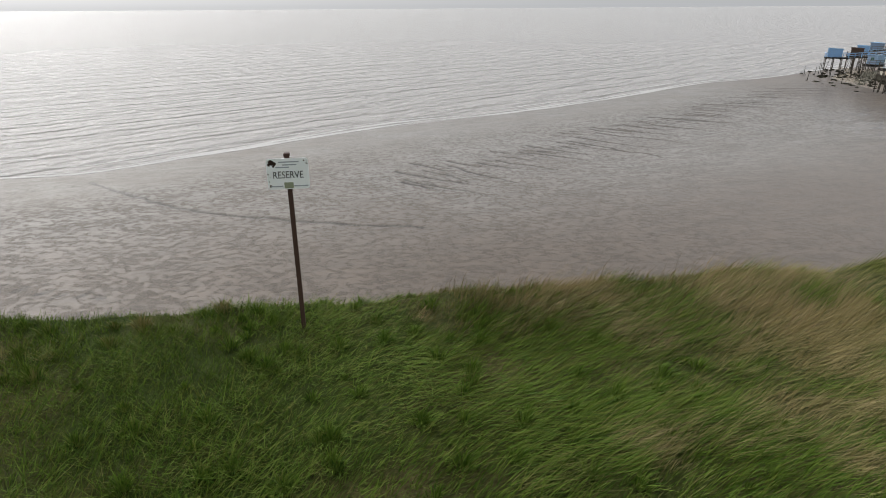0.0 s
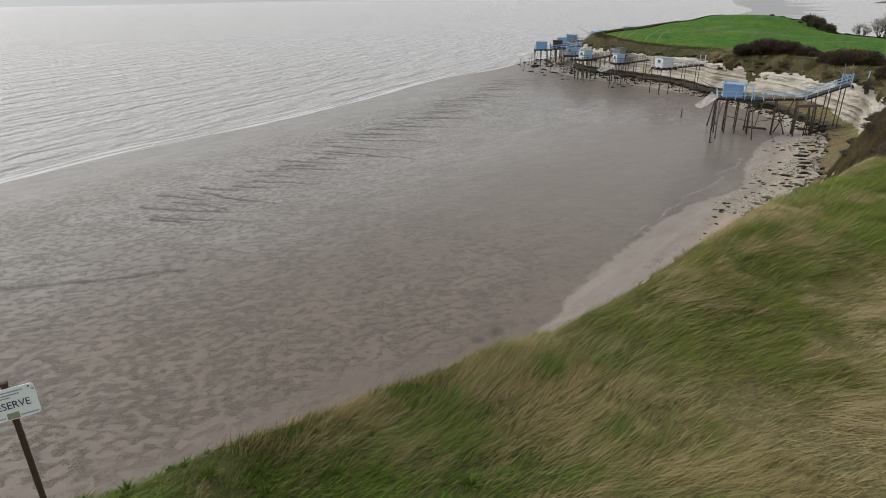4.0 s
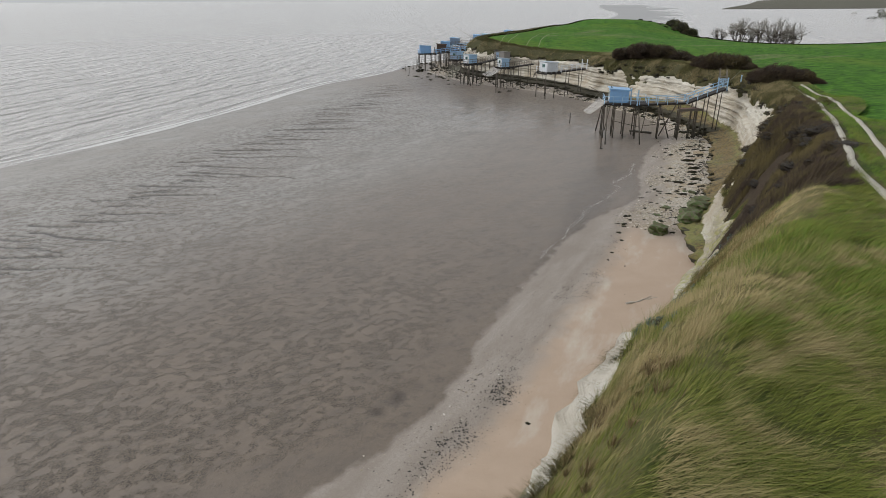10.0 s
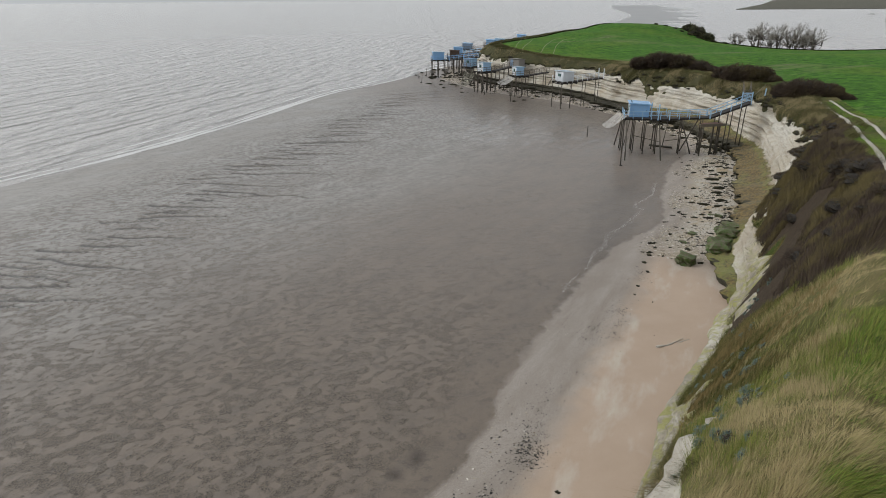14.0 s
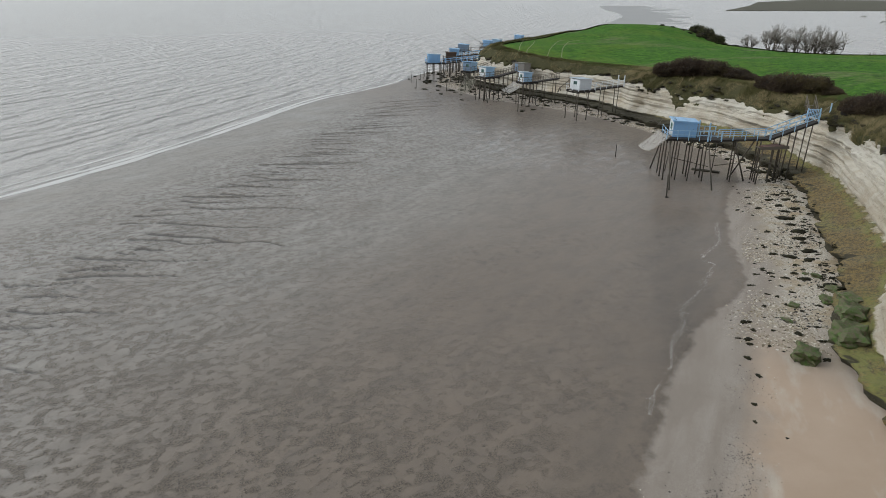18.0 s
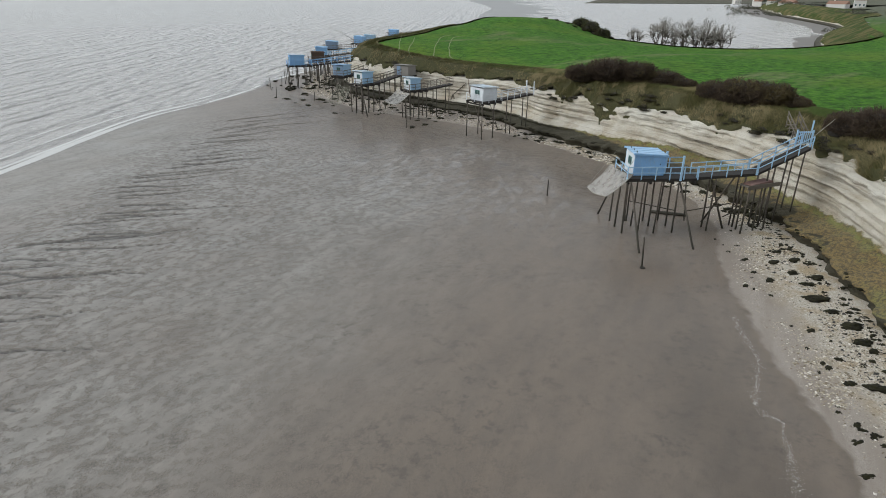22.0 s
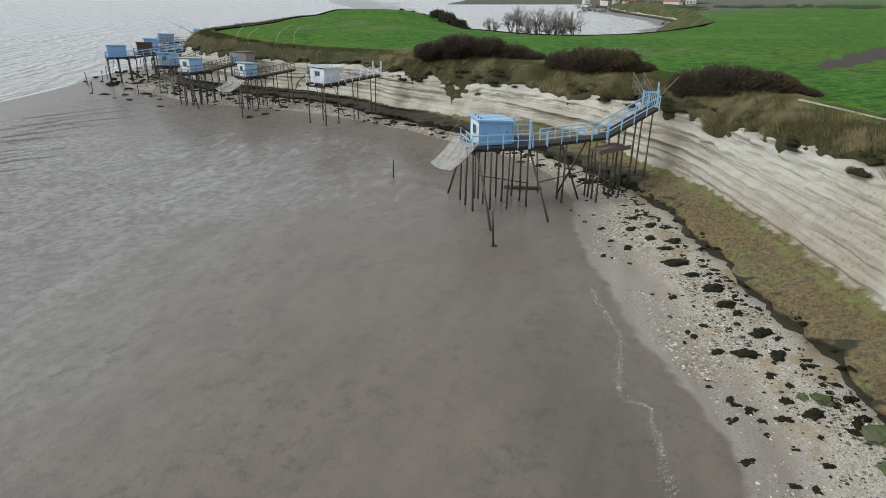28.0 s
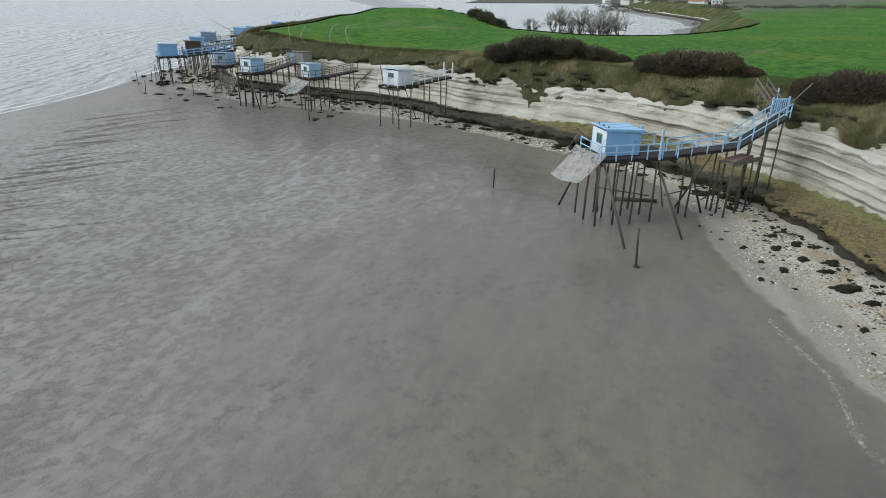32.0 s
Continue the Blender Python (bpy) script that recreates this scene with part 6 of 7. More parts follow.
def bare_tree(x, y, z, h, seed, label="leafless grey tree with a wide twiggy crown"):
    """Several stems fanning from the ground into a rounded crown of fine twigs."""
    g = random.Random(seed)
    root = thing("tree", x, y, z, g.uniform(0, 360), label, "tree", "bare trees by the bay")
    wood, tris = bmesh.new(), []

    def strip(a, b, w0, w1):
        s = (b - a).cross(Vector((g.gauss(0, 1), g.gauss(0, 1), 0.2))).normalized()
        tris.extend((a - s * w0, a + s * w0, b + s * w1, a - s * w0, b + s * w1, b - s * w1))

    wide = h * g.uniform(0.52, 0.66)
    for _ in range(7):
        az, fan = g.uniform(0, 6.28), g.uniform(0.0, 0.55)
        fork = Vector((math.cos(az) * wide * fan, math.sin(az) * wide * fan, h * g.uniform(0.28, 0.42)))
        foot_ = Vector((g.gauss(0, 0.3), g.gauss(0, 0.3), -0.3))
        pole(wood, foot_, fork, h * 0.020, h * 0.011, 6, 3, 0.06)
        for _ in range(9):
            a2, el = az + g.gauss(0, 0.9), g.uniform(0.12, 1.5)
            tip = Vector((math.cos(a2) * math.cos(el) * wide, math.sin(a2) * math.cos(el) * wide, h * (0.30 + 0.70 * math.sin(el)))) * g.uniform(0.82, 1.04)
            mid = fork.lerp(tip, 0.5) + Vector((g.gauss(0, 0.15), g.gauss(0, 0.15), 0.25))
            pole(wood, fork, mid, h * 0.009, h * 0.006, 4, 1)
            strip(mid, tip, 0.032, 0.018)
            for _ in range(24):
                c = mid.lerp(tip, g.uniform(0.0, 1.0))
                d = ((tip - fork).normalized() + Vector((g.gauss(0, 0.55), g.gauss(0, 0.55), g.gauss(0.2, 0.4)))).normalized()
                strip(c, c + d * h * g.uniform(0.05, 0.13), 0.016, 0.009)
    part("trunk", wood, BARK, root)
    me = fast_mesh("twigs", [tuple(p) for p in tris], np.arange(len(tris)).reshape(-1, 3), False)
    zones(me, dry=np.zeros(len(tris)))
    place("crown", me, PALETWIG, root)


for k, (x, y, h) in enumerate(((196.0, 128.0, 7.6), (197.5, 122.5, 8.2), (198.5, 117.5, 8.6), (200.0, 113.0, 7.4), (203.0, 140.5, 5.6), (214.0, 109.5, 5.0), (199.0, 125.5, 6.4), (199.5, 120.0, 7.2), (200.6, 115.2, 7.0), (197.0, 130.5, 6.2))):
    bare_tree(x, y, ground_z(x, y), h * 0.96, 40 + k)
for x, y, rx, ry, h in ((203.0, 156.5, 4.5, 3.0, 3.6), (206.0, 162.0, 4.5, 3.0, 3.4), (201.5, 151.0, 3.5, 2.6, 2.8)):
    bush("scrub", x, y, rx, ry, h, "dark evergreen thicket at the field's edge", "thickets at the field's edge")
for k in range(20):
    t = k / 19
    x, y = 196 + 8 * t + rng.normal(0, 0.7), 168 - 60 * t
    bush("scrub", x, y, rng.uniform(0.8, 1.6), rng.uniform(0.8, 1.3), rng.uniform(0.5, 0.9), "low hedge scrub at the field's edge", "hedge at the field's edge")

# ---- rocks on the foreshore ----
def stone_material(name, low, high, moss, amount):
    m, nt, b = start_material(name)
    p = n_pos(nt)
    col = n_mix(nt, n_noise(nt, p, 5, 5, 0.7), low, high)
    col = n_mix(nt, n_math(nt, "MULTIPLY", n_object(nt), 0.5), col, low)
    col = n_mix(nt, n_math(nt, "MULTIPLY", n_ramp(nt, n_noise(nt, p, 3.6, 7, 0.75), [(0.42, 0.0), (0.62, 1.0)]), amount), col, n_mix(nt, n_noise(nt, p, 9, 4, 0.7), moss, tuple(v * 1.7 for v in moss)))
    finish(nt, b, col, 0.75, n_bump(nt, n_noise(nt, p, 8, 5, 0.7), 0.8, 0.06))
    return m


WEEDY = stone_material("weed_covered_stone", (0.006, 0.006, 0.004), (0.026, 0.024, 0.016), (0.035, 0.032, 0.010), 0.4)
MOSSY = stone_material("mossy_limestone_block", (0.055, 0.045, 0.024), (0.19, 0.16, 0.10), (0.034, 0.072, 0.006), 1.0)
PALE = stone_material("pale_limestone_pebble", (0.30, 0.27, 0.22), (0.52, 0.49, 0.43), (0.22, 0.18, 0.12), 0.4)


def rock_mesh(name, seed, flat, blocky, material, sub=2):
    bm = bmesh.new()
    bmesh.ops.create_icosphere(bm, subdivisions=sub, radius=1.0)
    for v in bm.verts:
        n = v.co.normalized()
        if blocky:
            m = max(abs(n.x), abs(n.y), abs(n.z))
            n = n.lerp(n / m * 0.82, blocky)
        v.co = n * (1 + (0.42 if blocky > 0.3 else 0.6) * noise.noise(n * 1.6 + Vector((seed, 0, 0))) + (0.24 if blocky > 0.3 else 0.45) * noise.noise(n * 4.0 + Vector((0, seed, 0))) + (0.10 if blocky > 0.3 else 0.28) * noise.noise(n * 9.0 + Vector((0, 0, seed))))
        v.co.z *= flat
    for f in bm.faces:
        f.smooth = blocky < 0.3
    me = bpy.data.meshes.new(name)
    bm.to_mesh(me)
    bm.free()
    me.materials.append(material)
    return me


WEEDY.node_tree.nodes["Principled BSDF"].inputs["Specular IOR Level"].default_value = 0.12
WEED_ROCKS = [rock_mesh("weedy_rock", k * 3.7, 0.38, 0.15, WEEDY, 3) for k in range(5)]
MOSS_ROCKS = [rock_mesh("mossy_rock", k * 5.1 + 1, 0.6, 0.75, MOSSY, 3) for k in range(4)]
PALE_ROCKS = [rock_mesh("pale_rock", k * 2.3 + 2, 0.6, 0.35, PALE, 1) for k in range(4)]


def rock(me, x, y, s, label, group, stretch=1.0, turn=None, sink=0.25, tilt=0.0, high=1.0):
    ob = new("rock", me)
    m = pose(x, y, ground_z(x, y) + s * 0.55 * high * (0.5 - sink), tilt, tilt * 0.5, random.uniform(0, 360) if turn is None else turn)
    ob.matrix_world = m @ Matrix.Diagonal((s * stretch, s, s * high, 1))
    return tagged(ob, label, "rock", group)


rock(MOSS_ROCKS[0], 47.9, 37.1, 0.72, "big tilted limestone block with green moss on the sand", "mossy blocks below the cliff", 1.5, 25, 0.0, 14, 1.25)
for x, y, s, st, tn, hi in ((50.6, 36.3, 2.0, 1.4, 40, 1.2), (53.5, 37.6, 1.8, 1.5, 30, 1.1), (55.6, 38.6, 1.3, 1.4, 50, 1.0), (56.5, 40.2, 1.1, 1.5, 40, 0.9), (58.6, 41.0, 1.2, 1.3, 20, 0.9), (54.0, 41.2, 0.7, 1.4, 10, 0.8), (51.6, 40.3, 0.55, 1.5, 60, 0.6), (60.0, 42.9, 0.9, 1.3, 30, 1.0), (59.8, 43.6, 0.6, 1.2, 0, 0.8)):
    rock(MOSS_ROCKS[random.randrange(4)], x, y, s * (0.50 if x < 57 else 0.40), "mossy limestone block fallen at the foot of the cliff", "mossy blocks below the cliff", st, tn, 0.1, random.uniform(-14, 14), hi * 0.85)
WEED_LABEL = "black seaweed-covered rock lying on the shell beach"
for x, y, s in ((75.0, 55.6, 0.55), (71.5, 54.7, 0.5), (73.9, 54.0, 0.6), (74.2, 52.4, 0.7), (70.7, 51.3, 0.9), (66.0, 50.4, 0.4), (68.2, 48.8, 0.85), (66.6, 47.8, 0.7), (62.7, 48.8, 0.3), (61.6, 47.2, 0.45), (62.0, 46.1, 0.7), (62.7, 44.8, 0.6), (60.8, 44.9, 0.4), (59.2, 44.1, 0.45), (57.9, 44.0, 0.4), (58.8, 43.1, 0.6), (65.9, 47.1, 0.5), (64.4, 45.8, 0.7), (69.4, 50.2, 0.6), (72.6, 52.6, 0.6), (76.4, 54.6, 0.6), (77.2, 56.2, 0.5)):
    rock(WEED_ROCKS[random.randrange(5)], x, y, s * 0.48, WEED_LABEL, "weed-covered rocks on the beach", random.uniform(1.2, 1.9), random.uniform(-60, 10))


def rock_field(name, label, spots):
    """Many far rocks joined: places with size, stretch and turn."""
    vs, fs, base = [], [], 0
    for x, y, s, st, turn in spots:
        me = WEED_ROCKS_FAR[random.randrange(3)]
        m = pose(x, y, ground_z(x, y) + s * 0.14, 0, 0, turn) @ Matrix.Diagonal((s * st, s, s, 1))
        vs += [tuple(m @ v.co) for v in me.vertices]
        fs += [[base + k for k in p.vertices] for p in me.polygons]
        base += len(me.vertices)
    return tagged(place(name, fast_mesh(name, vs, fs), WEEDY), label, "rocks", kind="stuff")


WEED_ROCKS_FAR = [rock_mesh("far_weedy_rock", k * 4.1 + 2, 0.45, 0.15, WEEDY, 2) for k in range(3)]
far_spots = []
for k in range(420):
    i = rng.uniform(18.0, 31.0) if k < 290 else rng.uniform(24.5, 30.5)
    r = int(np.searchsorted(fidx, i))
    x, y = foot[r] - fnor[r] * ((-0.5 + 3.2 * rng.uniform() ** 1.6) if k < 290 else (0.3 + 13.0 * rng.uniform() ** 1.4))
    far_spots.append((x, y, rng.uniform(0.12, 0.42) if k < 290 else rng.uniform(0.15, 0.5), rng.uniform(1.0, 1.9), rng.uniform(0, 180)))
rock_field("rocks_far", "dark weedy boulders below the far cliff and huts", far_spots)
fringe = []
for k in range(240):
    i = rng.uniform(13.0, 19.5)
    r = int(np.searchsorted(fidx, i))
    x, y = foot[r] - fnor[r] * (rng.uniform(-0.5, 1.0) ** 1 + 0.25 * fbm(np.array([i * 6.0]), np.array([0.0]))[0])
    fringe.append((x, y, rng.uniform(0.06, 0.20), rng.uniform(1.0, 2.0), rng.uniform(0, 180)))
rock_field("rocks_weed_fringe", "black weed and wrack-covered stones along the foot of the ledge", fringe)
for k in range(130):
    i = rng.uniform(11.3, 18.5)
    r = int(np.searchsorted(fidx, i))
    far = rng.uniform() ** 1.5
    x, y = foot[r] - fnor[r] * (0.3 + far * (6.0 if i < 18 else 4.0))
    rock(WEED_ROCKS[random.randrange(5)], x, y, rng.uniform(0.05, 0.19) * (1.25 if i > 18 else 1.0), WEED_LABEL, "weed-covered rocks on the beach", rng.uniform(1.0, 2.0), rng.uniform(-70, 20))
for x, y, s in ((22.7, 23.8, 0.16), (24.9, 24.6, 0.10), (40.1, 35.4, 0.2), (41.4, 36.2, 0.22), (44.0, 37.6, 0.2), (45.2, 39.0, 0.26), (46.8, 39.9, 0.22), (48.6, 40.8, 0.2), (50.4, 38.9, 0.3), (49.4, 41.6, 0.22), (40.2, 33.8, 0.15), (36.6, 30.6, 0.14)):
    rock(WEED_ROCKS[random.randrange(5)], x, y, s * 0.65, "small dark stone lying on the sand", "stones on the beach", 1.4)


def scatter(name, label, n, spots, size, material, flat=0.5):
    """Loose pebbles in one mesh: squashed, turned, half sunk."""
    o = np.array([(1, 0, -0.2), (0, 1, -0.2), (-1, 0, -0.2), (0, -1, -0.2), (0.15, 0, 1), (-0.15, 0, 1)], float)
    f = np.array([(0, 1, 4), (1, 5, 4), (1, 2, 5), (2, 3, 5), (3, 4, 5), (3, 0, 4)])
    n = len(spots)
    s = size * rng.uniform(0.5, 1.6, n) * rng.choice([1, 1, 1, 1.8], n)
    a = rng.uniform(0, 6.28, n)
    loc = o[None] * np.stack([s * rng.uniform(0.8, 1.6, n), s, s * flat], 1)[:, None]
    loc = loc * rng.uniform(0.75, 1.25, loc.shape)
    c, d = np.cos(a)[:, None], np.sin(a)[:, None]
    v = np.stack([loc[..., 0] * c - loc[..., 1] * d, loc[..., 0] * d + loc[..., 1] * c, loc[..., 2]], -1) + spots[:, None]
    me = fast_mesh(name, v.reshape(-1, 3), (np.arange(n)[:, None, None] * 6 + f[None]).reshape(-1, 3), False)
    return tagged(place(name, me, material), label, "pebbles", kind="stuff")


def beach_spots(n, lo, hi, t0, t1):
    """Points on the beach between the cliff foot (0) and the mud's edge (1)."""
    r = np.searchsorted(fidx, rng.uniform(lo, hi, n))
    t = rng.uniform(t0, t1, n)
    d, k = sdist(foot[r, 0], foot[r, 1], SANDLINE)
    w = np.abs(d) * t
    p = foot[r] - fnor[r] * w[:, None] + rng.normal(0, 0.25, (n, 2))
    dF = np.maximum(w, 0.05)
    b = 1 - t
    return np.column_stack([p, 0.14 * 0.9 + shore_rise(p[:, 0]) * np.clip(b, 0, 1) ** 1.2 - 0.01])


def island_stone(name, stops):
    m, nt, b = start_material(name)
    finish(nt, b, n_ramp(nt, n_island(nt), stops), 0.85)
    return m


SHELLS = island_stone("mixed_shell_pebbles", [(0.0, (0.10, 0.078, 0.050)), (0.35, (0.26, 0.215, 0.15)), (0.80, (0.46, 0.41, 0.33)), (1.0, (0.64, 0.60, 0.54))])
BLACKS = island_stone("dark_wet_pebbles", [(0.0, (0.012, 0.011, 0.010)), (0.8, (0.05, 0.045, 0.04)), (1.0, (0.12, 0.105, 0.09))])
scatter("pebbles_shingle", "pale shell and limestone pebbles below the cliff", 0, beach_spots(38000, 11.5, 19.5, 0.02, 0.86), 0.038, SHELLS)
scatter("pebbles_weed", "small weedy stones below the ledge", 0, beach_spots(9000, 12.0, 31.0, 0.0, 0.45) , 0.050, BLACKS)
scatter("pebbles_far", "shingle below the far cliff", 0, beach_spots(9000, 19.5, 31.0, 0.1, 0.9), 0.085, SHELLS)
scatter("pebbles_tide_line", "dark pebbles strewn along the tide line", 0, np.vstack([beach_spots(15000, 4.0, 11.4, 0.52, 0.70), beach_spots(2500, 4.0, 11.4, 0.46, 0.88)]), 0.024, BLACKS)
scatter("pebbles_shells", "white shell fragments on the sand", 0, beach_spots(7000, 4.0, 11.6, 0.40, 0.95), 0.022, SHELLS)

foam_line, _ = spline([(64.5, 54.5), (62.4, 52.9), (61.4, 52.1), (60.3, 51.3), (58.3, 50.7), (56.3, 50.0), (55.9, 49.5), (55.8, 48.6), (55.0, 48.3), (53.8, 47.6), (52.7, 47.1), (50, 46.0), (47.4, 45.2), (45.6, 43.7), (43, 42.6), (41.0, 41.1), (38.2, 39.9), (36, 38.6)], 0.3)
pick = rng.uniform(0, len(foam_line) - 1.01, 3200)
spot = np.column_stack([np.interp(pick, np.arange(len(foam_line)), foam_line[:, c]) for c in (0, 1)]) + 0.05 * np.column_stack([vnoise(pick * 0.35, 0 * pick), vnoise(pick * 0.35, 0 * pick + 9)]) + rng.normal(0, 1.0, (3200, 2)) * (0.04 + 0.16 * np.abs(vnoise(pick * 0.23, 0 * pick + 4.0)))[:, None]
scatter("pebbles_shell_line", "thin line of white shell crumbs left by the tide", 0, np.column_stack([spot, np.full(3200, 0.15)]), 0.010, island_stone("white_shell_crumbs", [(0.0, (0.40, 0.38, 0.35)), (1.0, (0.62, 0.60, 0.57))]))

# driftwood on the sand
BLEACHED = weathered("bleached_driftwood", (0.50, 0.46, 0.40), (0.28, 0.25, 0.21))
log = thing("driftwood", 36.7, 29.2, ground_z(36.7, 29.2), -16, "bleached driftwood branch lying on the sand", "driftwood")
part("stem", pole(bmesh.new(), (-1.2, 0, 0.05), (1.2, 0.15, 0.08), 0.09, 0.04, 6, 7, 0.09), BLEACHED, log)
part("side_branch", pole(bmesh.new(), (-0.2, 0.03, 0.06), (0.9, 0.34, 0.12), 0.045, 0.02, 5, 4, 0.05), BLEACHED, log)
trunk = thing("stranded_log", 79.4, 66.4, 0.12, -66, "dark waterlogged tree trunk lying under the hut", "log")
part("stem", pole(bmesh.new(), (-1.6, 0, 0.1), (1.6, 0.1, 0.12), 0.19, 0.15, 8, 5, 0.05), PILE, trunk)

# ---- stile, posts and braced frame on the cliff top ----
stile = thing("stile", 86.3, 58.8, 7.0, 42, "pale wooden steps and rails from the gangway to the cliff top", "stile")
for k in range(4):
    for w in (-0.45, 0.45):
        part("stile_post", beam(bmesh.new(), (k * 0.75, w, k * 0.42 - 0.3), (k * 0.75, w, k * 0.42 + 1.05), 0.07, 0.07), TIMBER, stile)
for h in (0.55, 1.0):
    for w in (-0.45, 0.45):
        part("rail", beam(bmesh.new(), (-0.1, w, h), (2.4, w, 1.35 + h), 0.05, 0.09), TIMBER, stile)
for k in range(6):
    part("step", box(bmesh.new(), (k * 0.42 - 0.05, -0.42, k * 0.235 - 0.02), (k * 0.42 + 0.25, 0.42, k * 0.235 + 0.03)), TIMBER, stile)
for x, y, h in ((91.2, 59.4, 1.3), (92.6, 58.0, 1.2), (94.0, 56.6, 1.1)):
    p = thing("fence_post", x, y, ground_z(x, y), 0, "short blue-grey wooden post at the path", "post", "posts at the path")
    part("shaft", beam(bmesh.new(), (0, 0, -0.3), (0, 0, h), 0.12, 0.12), PALE_BLUE if x < 92 else TIMBER, p)
rope = thing("hand_rope", 86.0, 57.4, 7.4, 0, "pale rope strung from the gate to a post", "rope")
part("strand", beam(bmesh.new(), (-0.2, 0.6, 0.2), (0.5, -0.7, 2.0), 0.04, 0.04), ROPE, rope)
fr = thing("winch_frame", 102.3, 117.5, ground_z(102.3, 117.5), -40, "old braced timber frame on the cliff top", "timber frame")
for a, b in (((-0.6, 0, -0.3), (0.2, 0, 1.6)), ((0.8, 0, -0.3), (0.1, 0, 1.6)), ((0.1, 0, 1.5), (2.4, 0.2, 3.4)), ((-0.6, 0.6, -0.3), (0.1, 0.1, 1.5)), ((-0.4, 0, 0.6), (0.6, 0, 0.6))):
    part("timber", beam(bmesh.new(), a, b, 0.14, 0.14), TIMBER, fr)

# ---- far shores ----
FARMUD = plain("far_grey_mud", (0.215, 0.20, 0.185), 0.30, 0.0, 0.35, 0.02)


def flat_land(name, pts, z, material, label, category):
    bm = bmesh.new()
    top = [bm.verts.new((x, y, z)) for x, y in pts]
    low = [bm.verts.new((x + (x - pts[0][0]) * 0.0, y, z - 1.5)) for x, y in pts]
    f = bm.faces.new(top)
    for i in range(len(pts)):
        bm.faces.new((top[i], low[i], low[(i + 1) % len(pts)], top[(i + 1) % len(pts)]))
    bmesh.ops.recalc_face_normals(bm, faces=bm.faces)
    bmesh.ops.triangulate(bm, faces=[f])
    me = bpy.data.meshes.new(name)
    bm.to_mesh(me)
    bm.free()
    tagged(place(name, me, material), label, category, kind="structure")


seaward, _ = spline([(205, 205), (235, 240), (258, 289), (327, 331), (450, 430), (584, 543), (850, 829), (1120, 1100)], 12)
landward = np.column_stack([np.interp(seaward[:, 0], [205, 240, 320, 430, 640, 960, 1120], [262, 300, 372, 500, 730, 1100, 1260]), np.interp(seaward[:, 0], [205, 240, 320, 430, 640, 960, 1120], [190, 205, 262, 360, 540, 850, 1000])])
v_ = np.linspace(0, 1, 16)
spit = seaward[:, None] * (1 - v_)[None, :, None] + landward[:, None] * v_[None, :, None]
spit_z = 0.06 * smooth(0, 0.06, v_)[None] - 0.16 * v_[None] + 0.10 * fbm(spit[..., 0] * 0.035, spit[..., 1] * 0.035, 5.0)
spit_z[:, 0] = -0.2
tagged(place("ground_spit", fast_mesh("spit", np.dstack([spit, spit_z]).reshape(-1, 3), grid_faces(*spit_z.shape)[:, ::-1]), FARMUD), "far grey mud spit between the estuary and the bay", "mud flat", kind="structure")
bay = np.where((fidx > 39.3) & (fidx < 46.5))[0]
reach = 2.0 + 7.0 * smooth(40, 43, fidx[bay]) * (0.6 + 0.9 * fbm(farc[bay] * 0.05, 0 * farc[bay], 4.0)) + 14 * smooth(43, 45, fidx[bay])
flat_land("ground_bay_mud", [tuple(q) for q in foot[bay] - fnor[bay] * np.maximum(reach, 1.0)[:, None]] + [tuple(q) for q in (foot[bay] + fnor[bay] * 1.5)[::-1]], 0.03, plain("brown_bay_mud", (0.15, 0.125, 0.10), 0.45, 0.0, 0.4, 0.3), "dark stony mud along the bay shore", "mud flat")
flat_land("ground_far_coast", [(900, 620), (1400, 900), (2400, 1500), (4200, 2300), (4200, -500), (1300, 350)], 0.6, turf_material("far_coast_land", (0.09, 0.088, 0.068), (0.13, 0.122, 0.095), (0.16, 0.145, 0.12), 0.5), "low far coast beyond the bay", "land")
# Lighter, greyer leaf colours: distance haze put into the material.
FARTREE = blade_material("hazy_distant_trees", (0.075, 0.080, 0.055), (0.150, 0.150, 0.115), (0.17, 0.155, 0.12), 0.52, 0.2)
far_bush = bush_mesh("far_tree", 420, 0.2, 77)
co = np.empty(len(far_bush.vertices) * 3, np.float32)
far_bush.vertices.foreach_get("co", co)
co = co.reshape(-1, 3)
bpy.data.meshes.remove(far_bush)
lots = []
for k in range(190):
    t = rng.uniform()
    if k < 110:
        x, y, s = 430 + 180 * t + rng.normal(0, 14), 150 - 190 * t + rng.normal(0, 10), rng.uniform(1.4, 3.4)
    else:
        x, y, s = 620 + 420 * t + rng.normal(0, 20), 235 + 190 * t + rng.normal(0, 18), rng.uniform(2, 4.2)
    gz = float(land_z(x, y)) - 0.4 if sdist(np.array([x]), np.array([y]), foot[::6])[0][0] > 0 else 0.3
    lots.append(co * np.array([s * 1.4, s * 1.2, s]) + np.array([x, y, gz]))
lots = np.concatenate(lots)
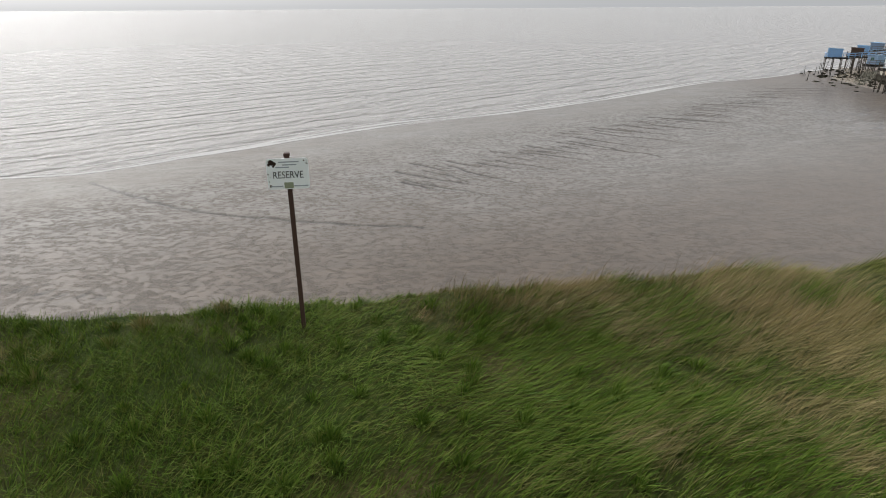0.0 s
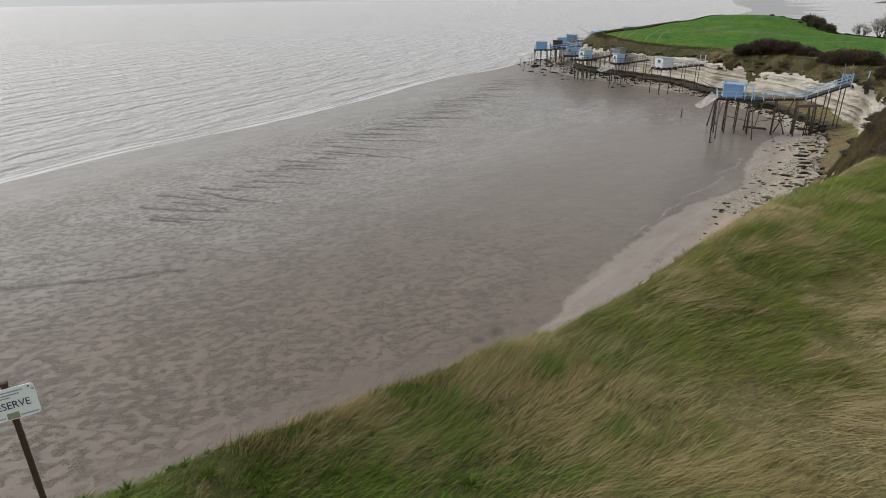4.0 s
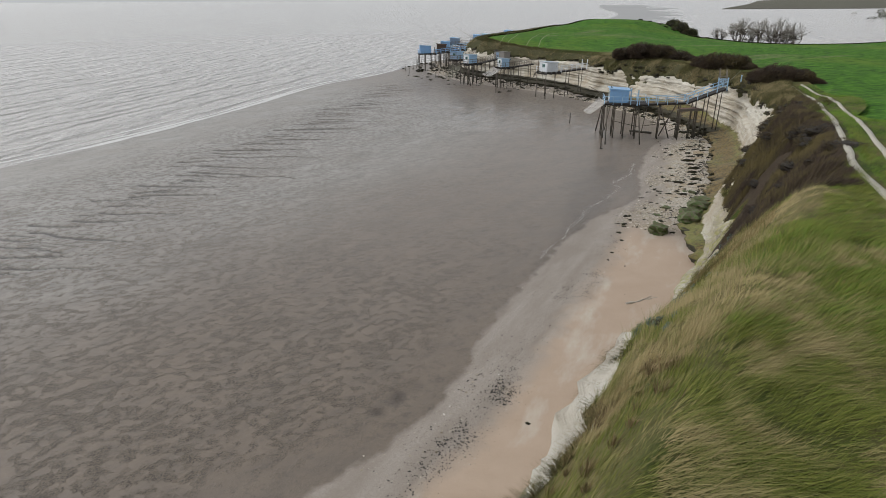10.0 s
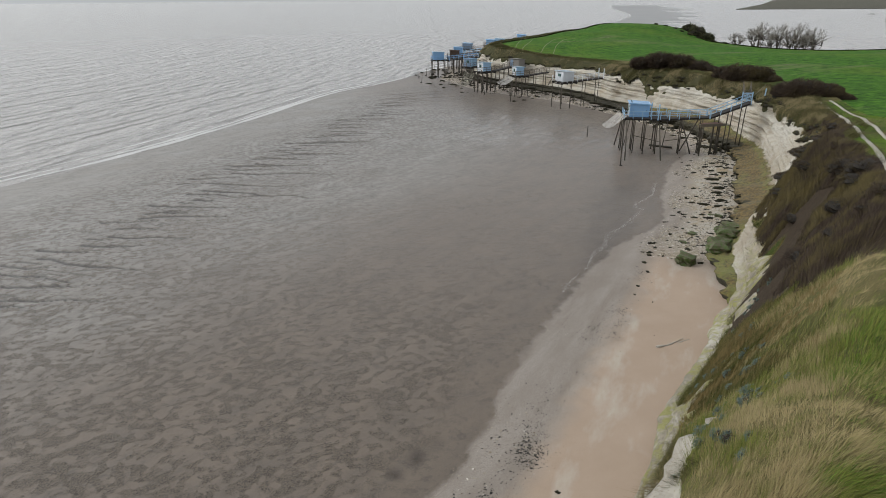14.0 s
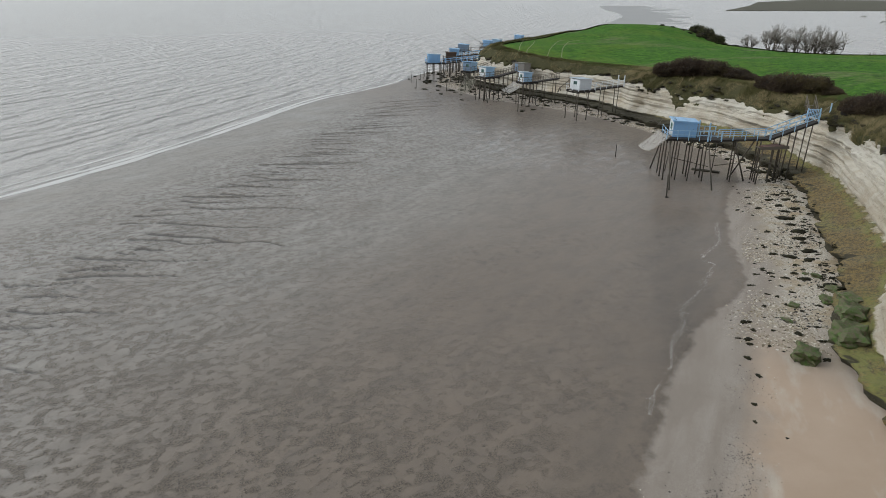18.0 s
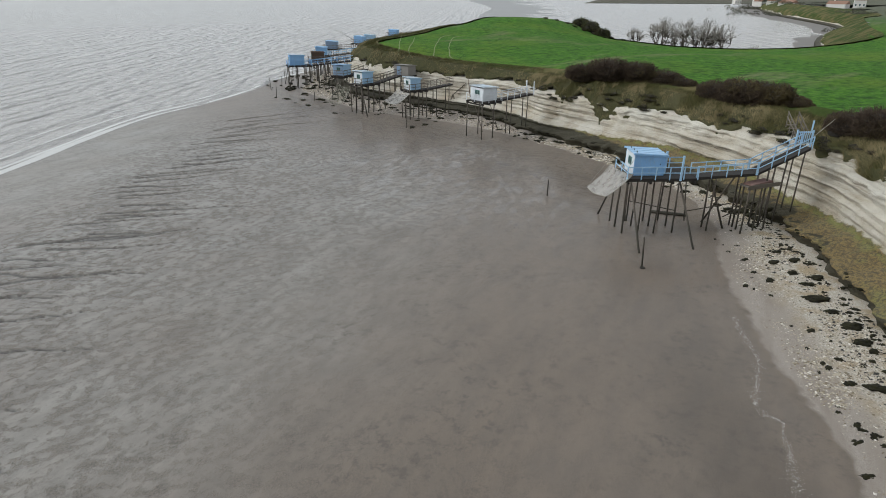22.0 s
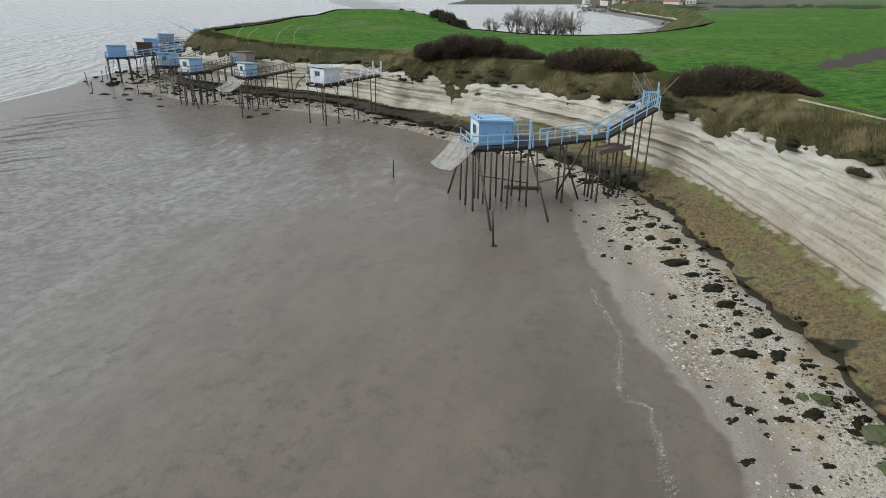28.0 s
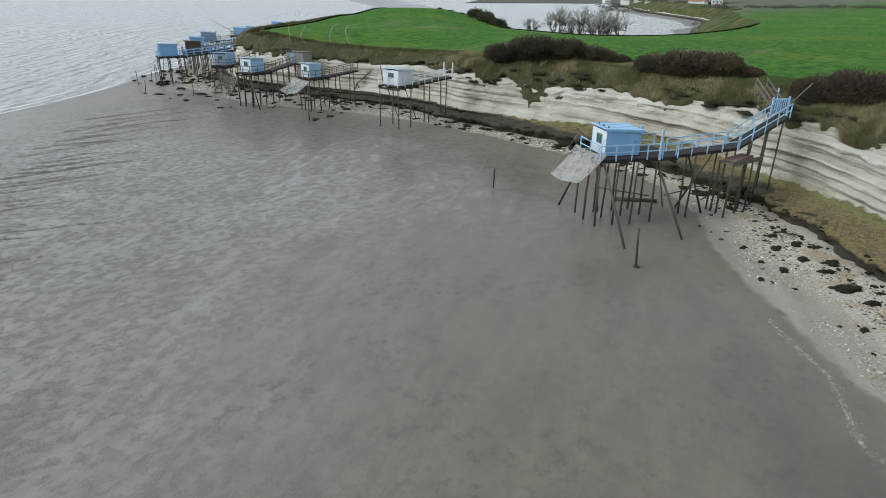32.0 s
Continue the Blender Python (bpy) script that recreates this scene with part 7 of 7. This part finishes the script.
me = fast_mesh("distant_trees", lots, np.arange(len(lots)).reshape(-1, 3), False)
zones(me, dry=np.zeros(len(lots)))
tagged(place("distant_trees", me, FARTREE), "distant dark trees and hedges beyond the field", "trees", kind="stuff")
PLASTER, TILES = plain("pale_house_plaster", (0.62, 0.60, 0.56), 0.9), plain("orange_grey_roof_tiles", (0.28, 0.16, 0.11), 0.85)


def house(x, y, z, turn, w, l, h):
    hs = thing("house", x, y, z, turn, "distant pale house with a tiled roof", "house", "houses beyond the bay")
    part("wall", box(bmesh.new(), (-l / 2, -w / 2, -1), (l / 2, w / 2, h)), PLASTER, hs)
    bm = bmesh.new()
    vs = [bm.verts.new(p) for p in ((-l / 2 - 0.3, -w / 2 - 0.3, h), (l / 2 + 0.3, -w / 2 - 0.3, h), (l / 2 + 0.3, w / 2 + 0.3, h), (-l / 2 - 0.3, w / 2 + 0.3, h), (-l / 2 - 0.3, 0, h + w * 0.32), (l / 2 + 0.3, 0, h + w * 0.32))]
    for f in ((0, 1, 5, 4), (2, 3, 4, 5), (0, 4, 3), (1, 2, 5), (3, 2, 1, 0)):
        bm.faces.new([vs[i] for i in f])
    rf = part("roof", bm, TILES, hs)
    part("chimney", box(bmesh.new(), (l * 0.2, -0.4, h + 0.5), (l * 0.2 + 0.7, 0.4, h + w * 0.32 + 0.9)), PLASTER, rf)
    for k in range(3):
        part("window", box(bmesh.new(), (-l / 2 - 0.06, -w / 3 + k * w / 3 - 0.5, 1.0), (-l / 2 - 0.01, -w / 3 + k * w / 3 + 0.5, 2.4)), GLASS, hs)
        part("window", box(bmesh.new(), (-l / 3 + k * l / 3 - 0.5, -w / 2 - 0.06, 1.0), (-l / 3 + k * l / 3 + 0.5, -w / 2 - 0.01, 2.4)), GLASS, hs)


for x, y, t in ((690, 262, 20), (730, 268, 50), (770, 300, 10), (820, 330, 70), (870, 352, 30), (650, 205, 80), (610, 180, 15), (930, 400, 40)):
    house(x, y, 4.0 if x > 640 else 8.5, t, 8, rng.uniform(10, 16), rng.uniform(3.5, 6))
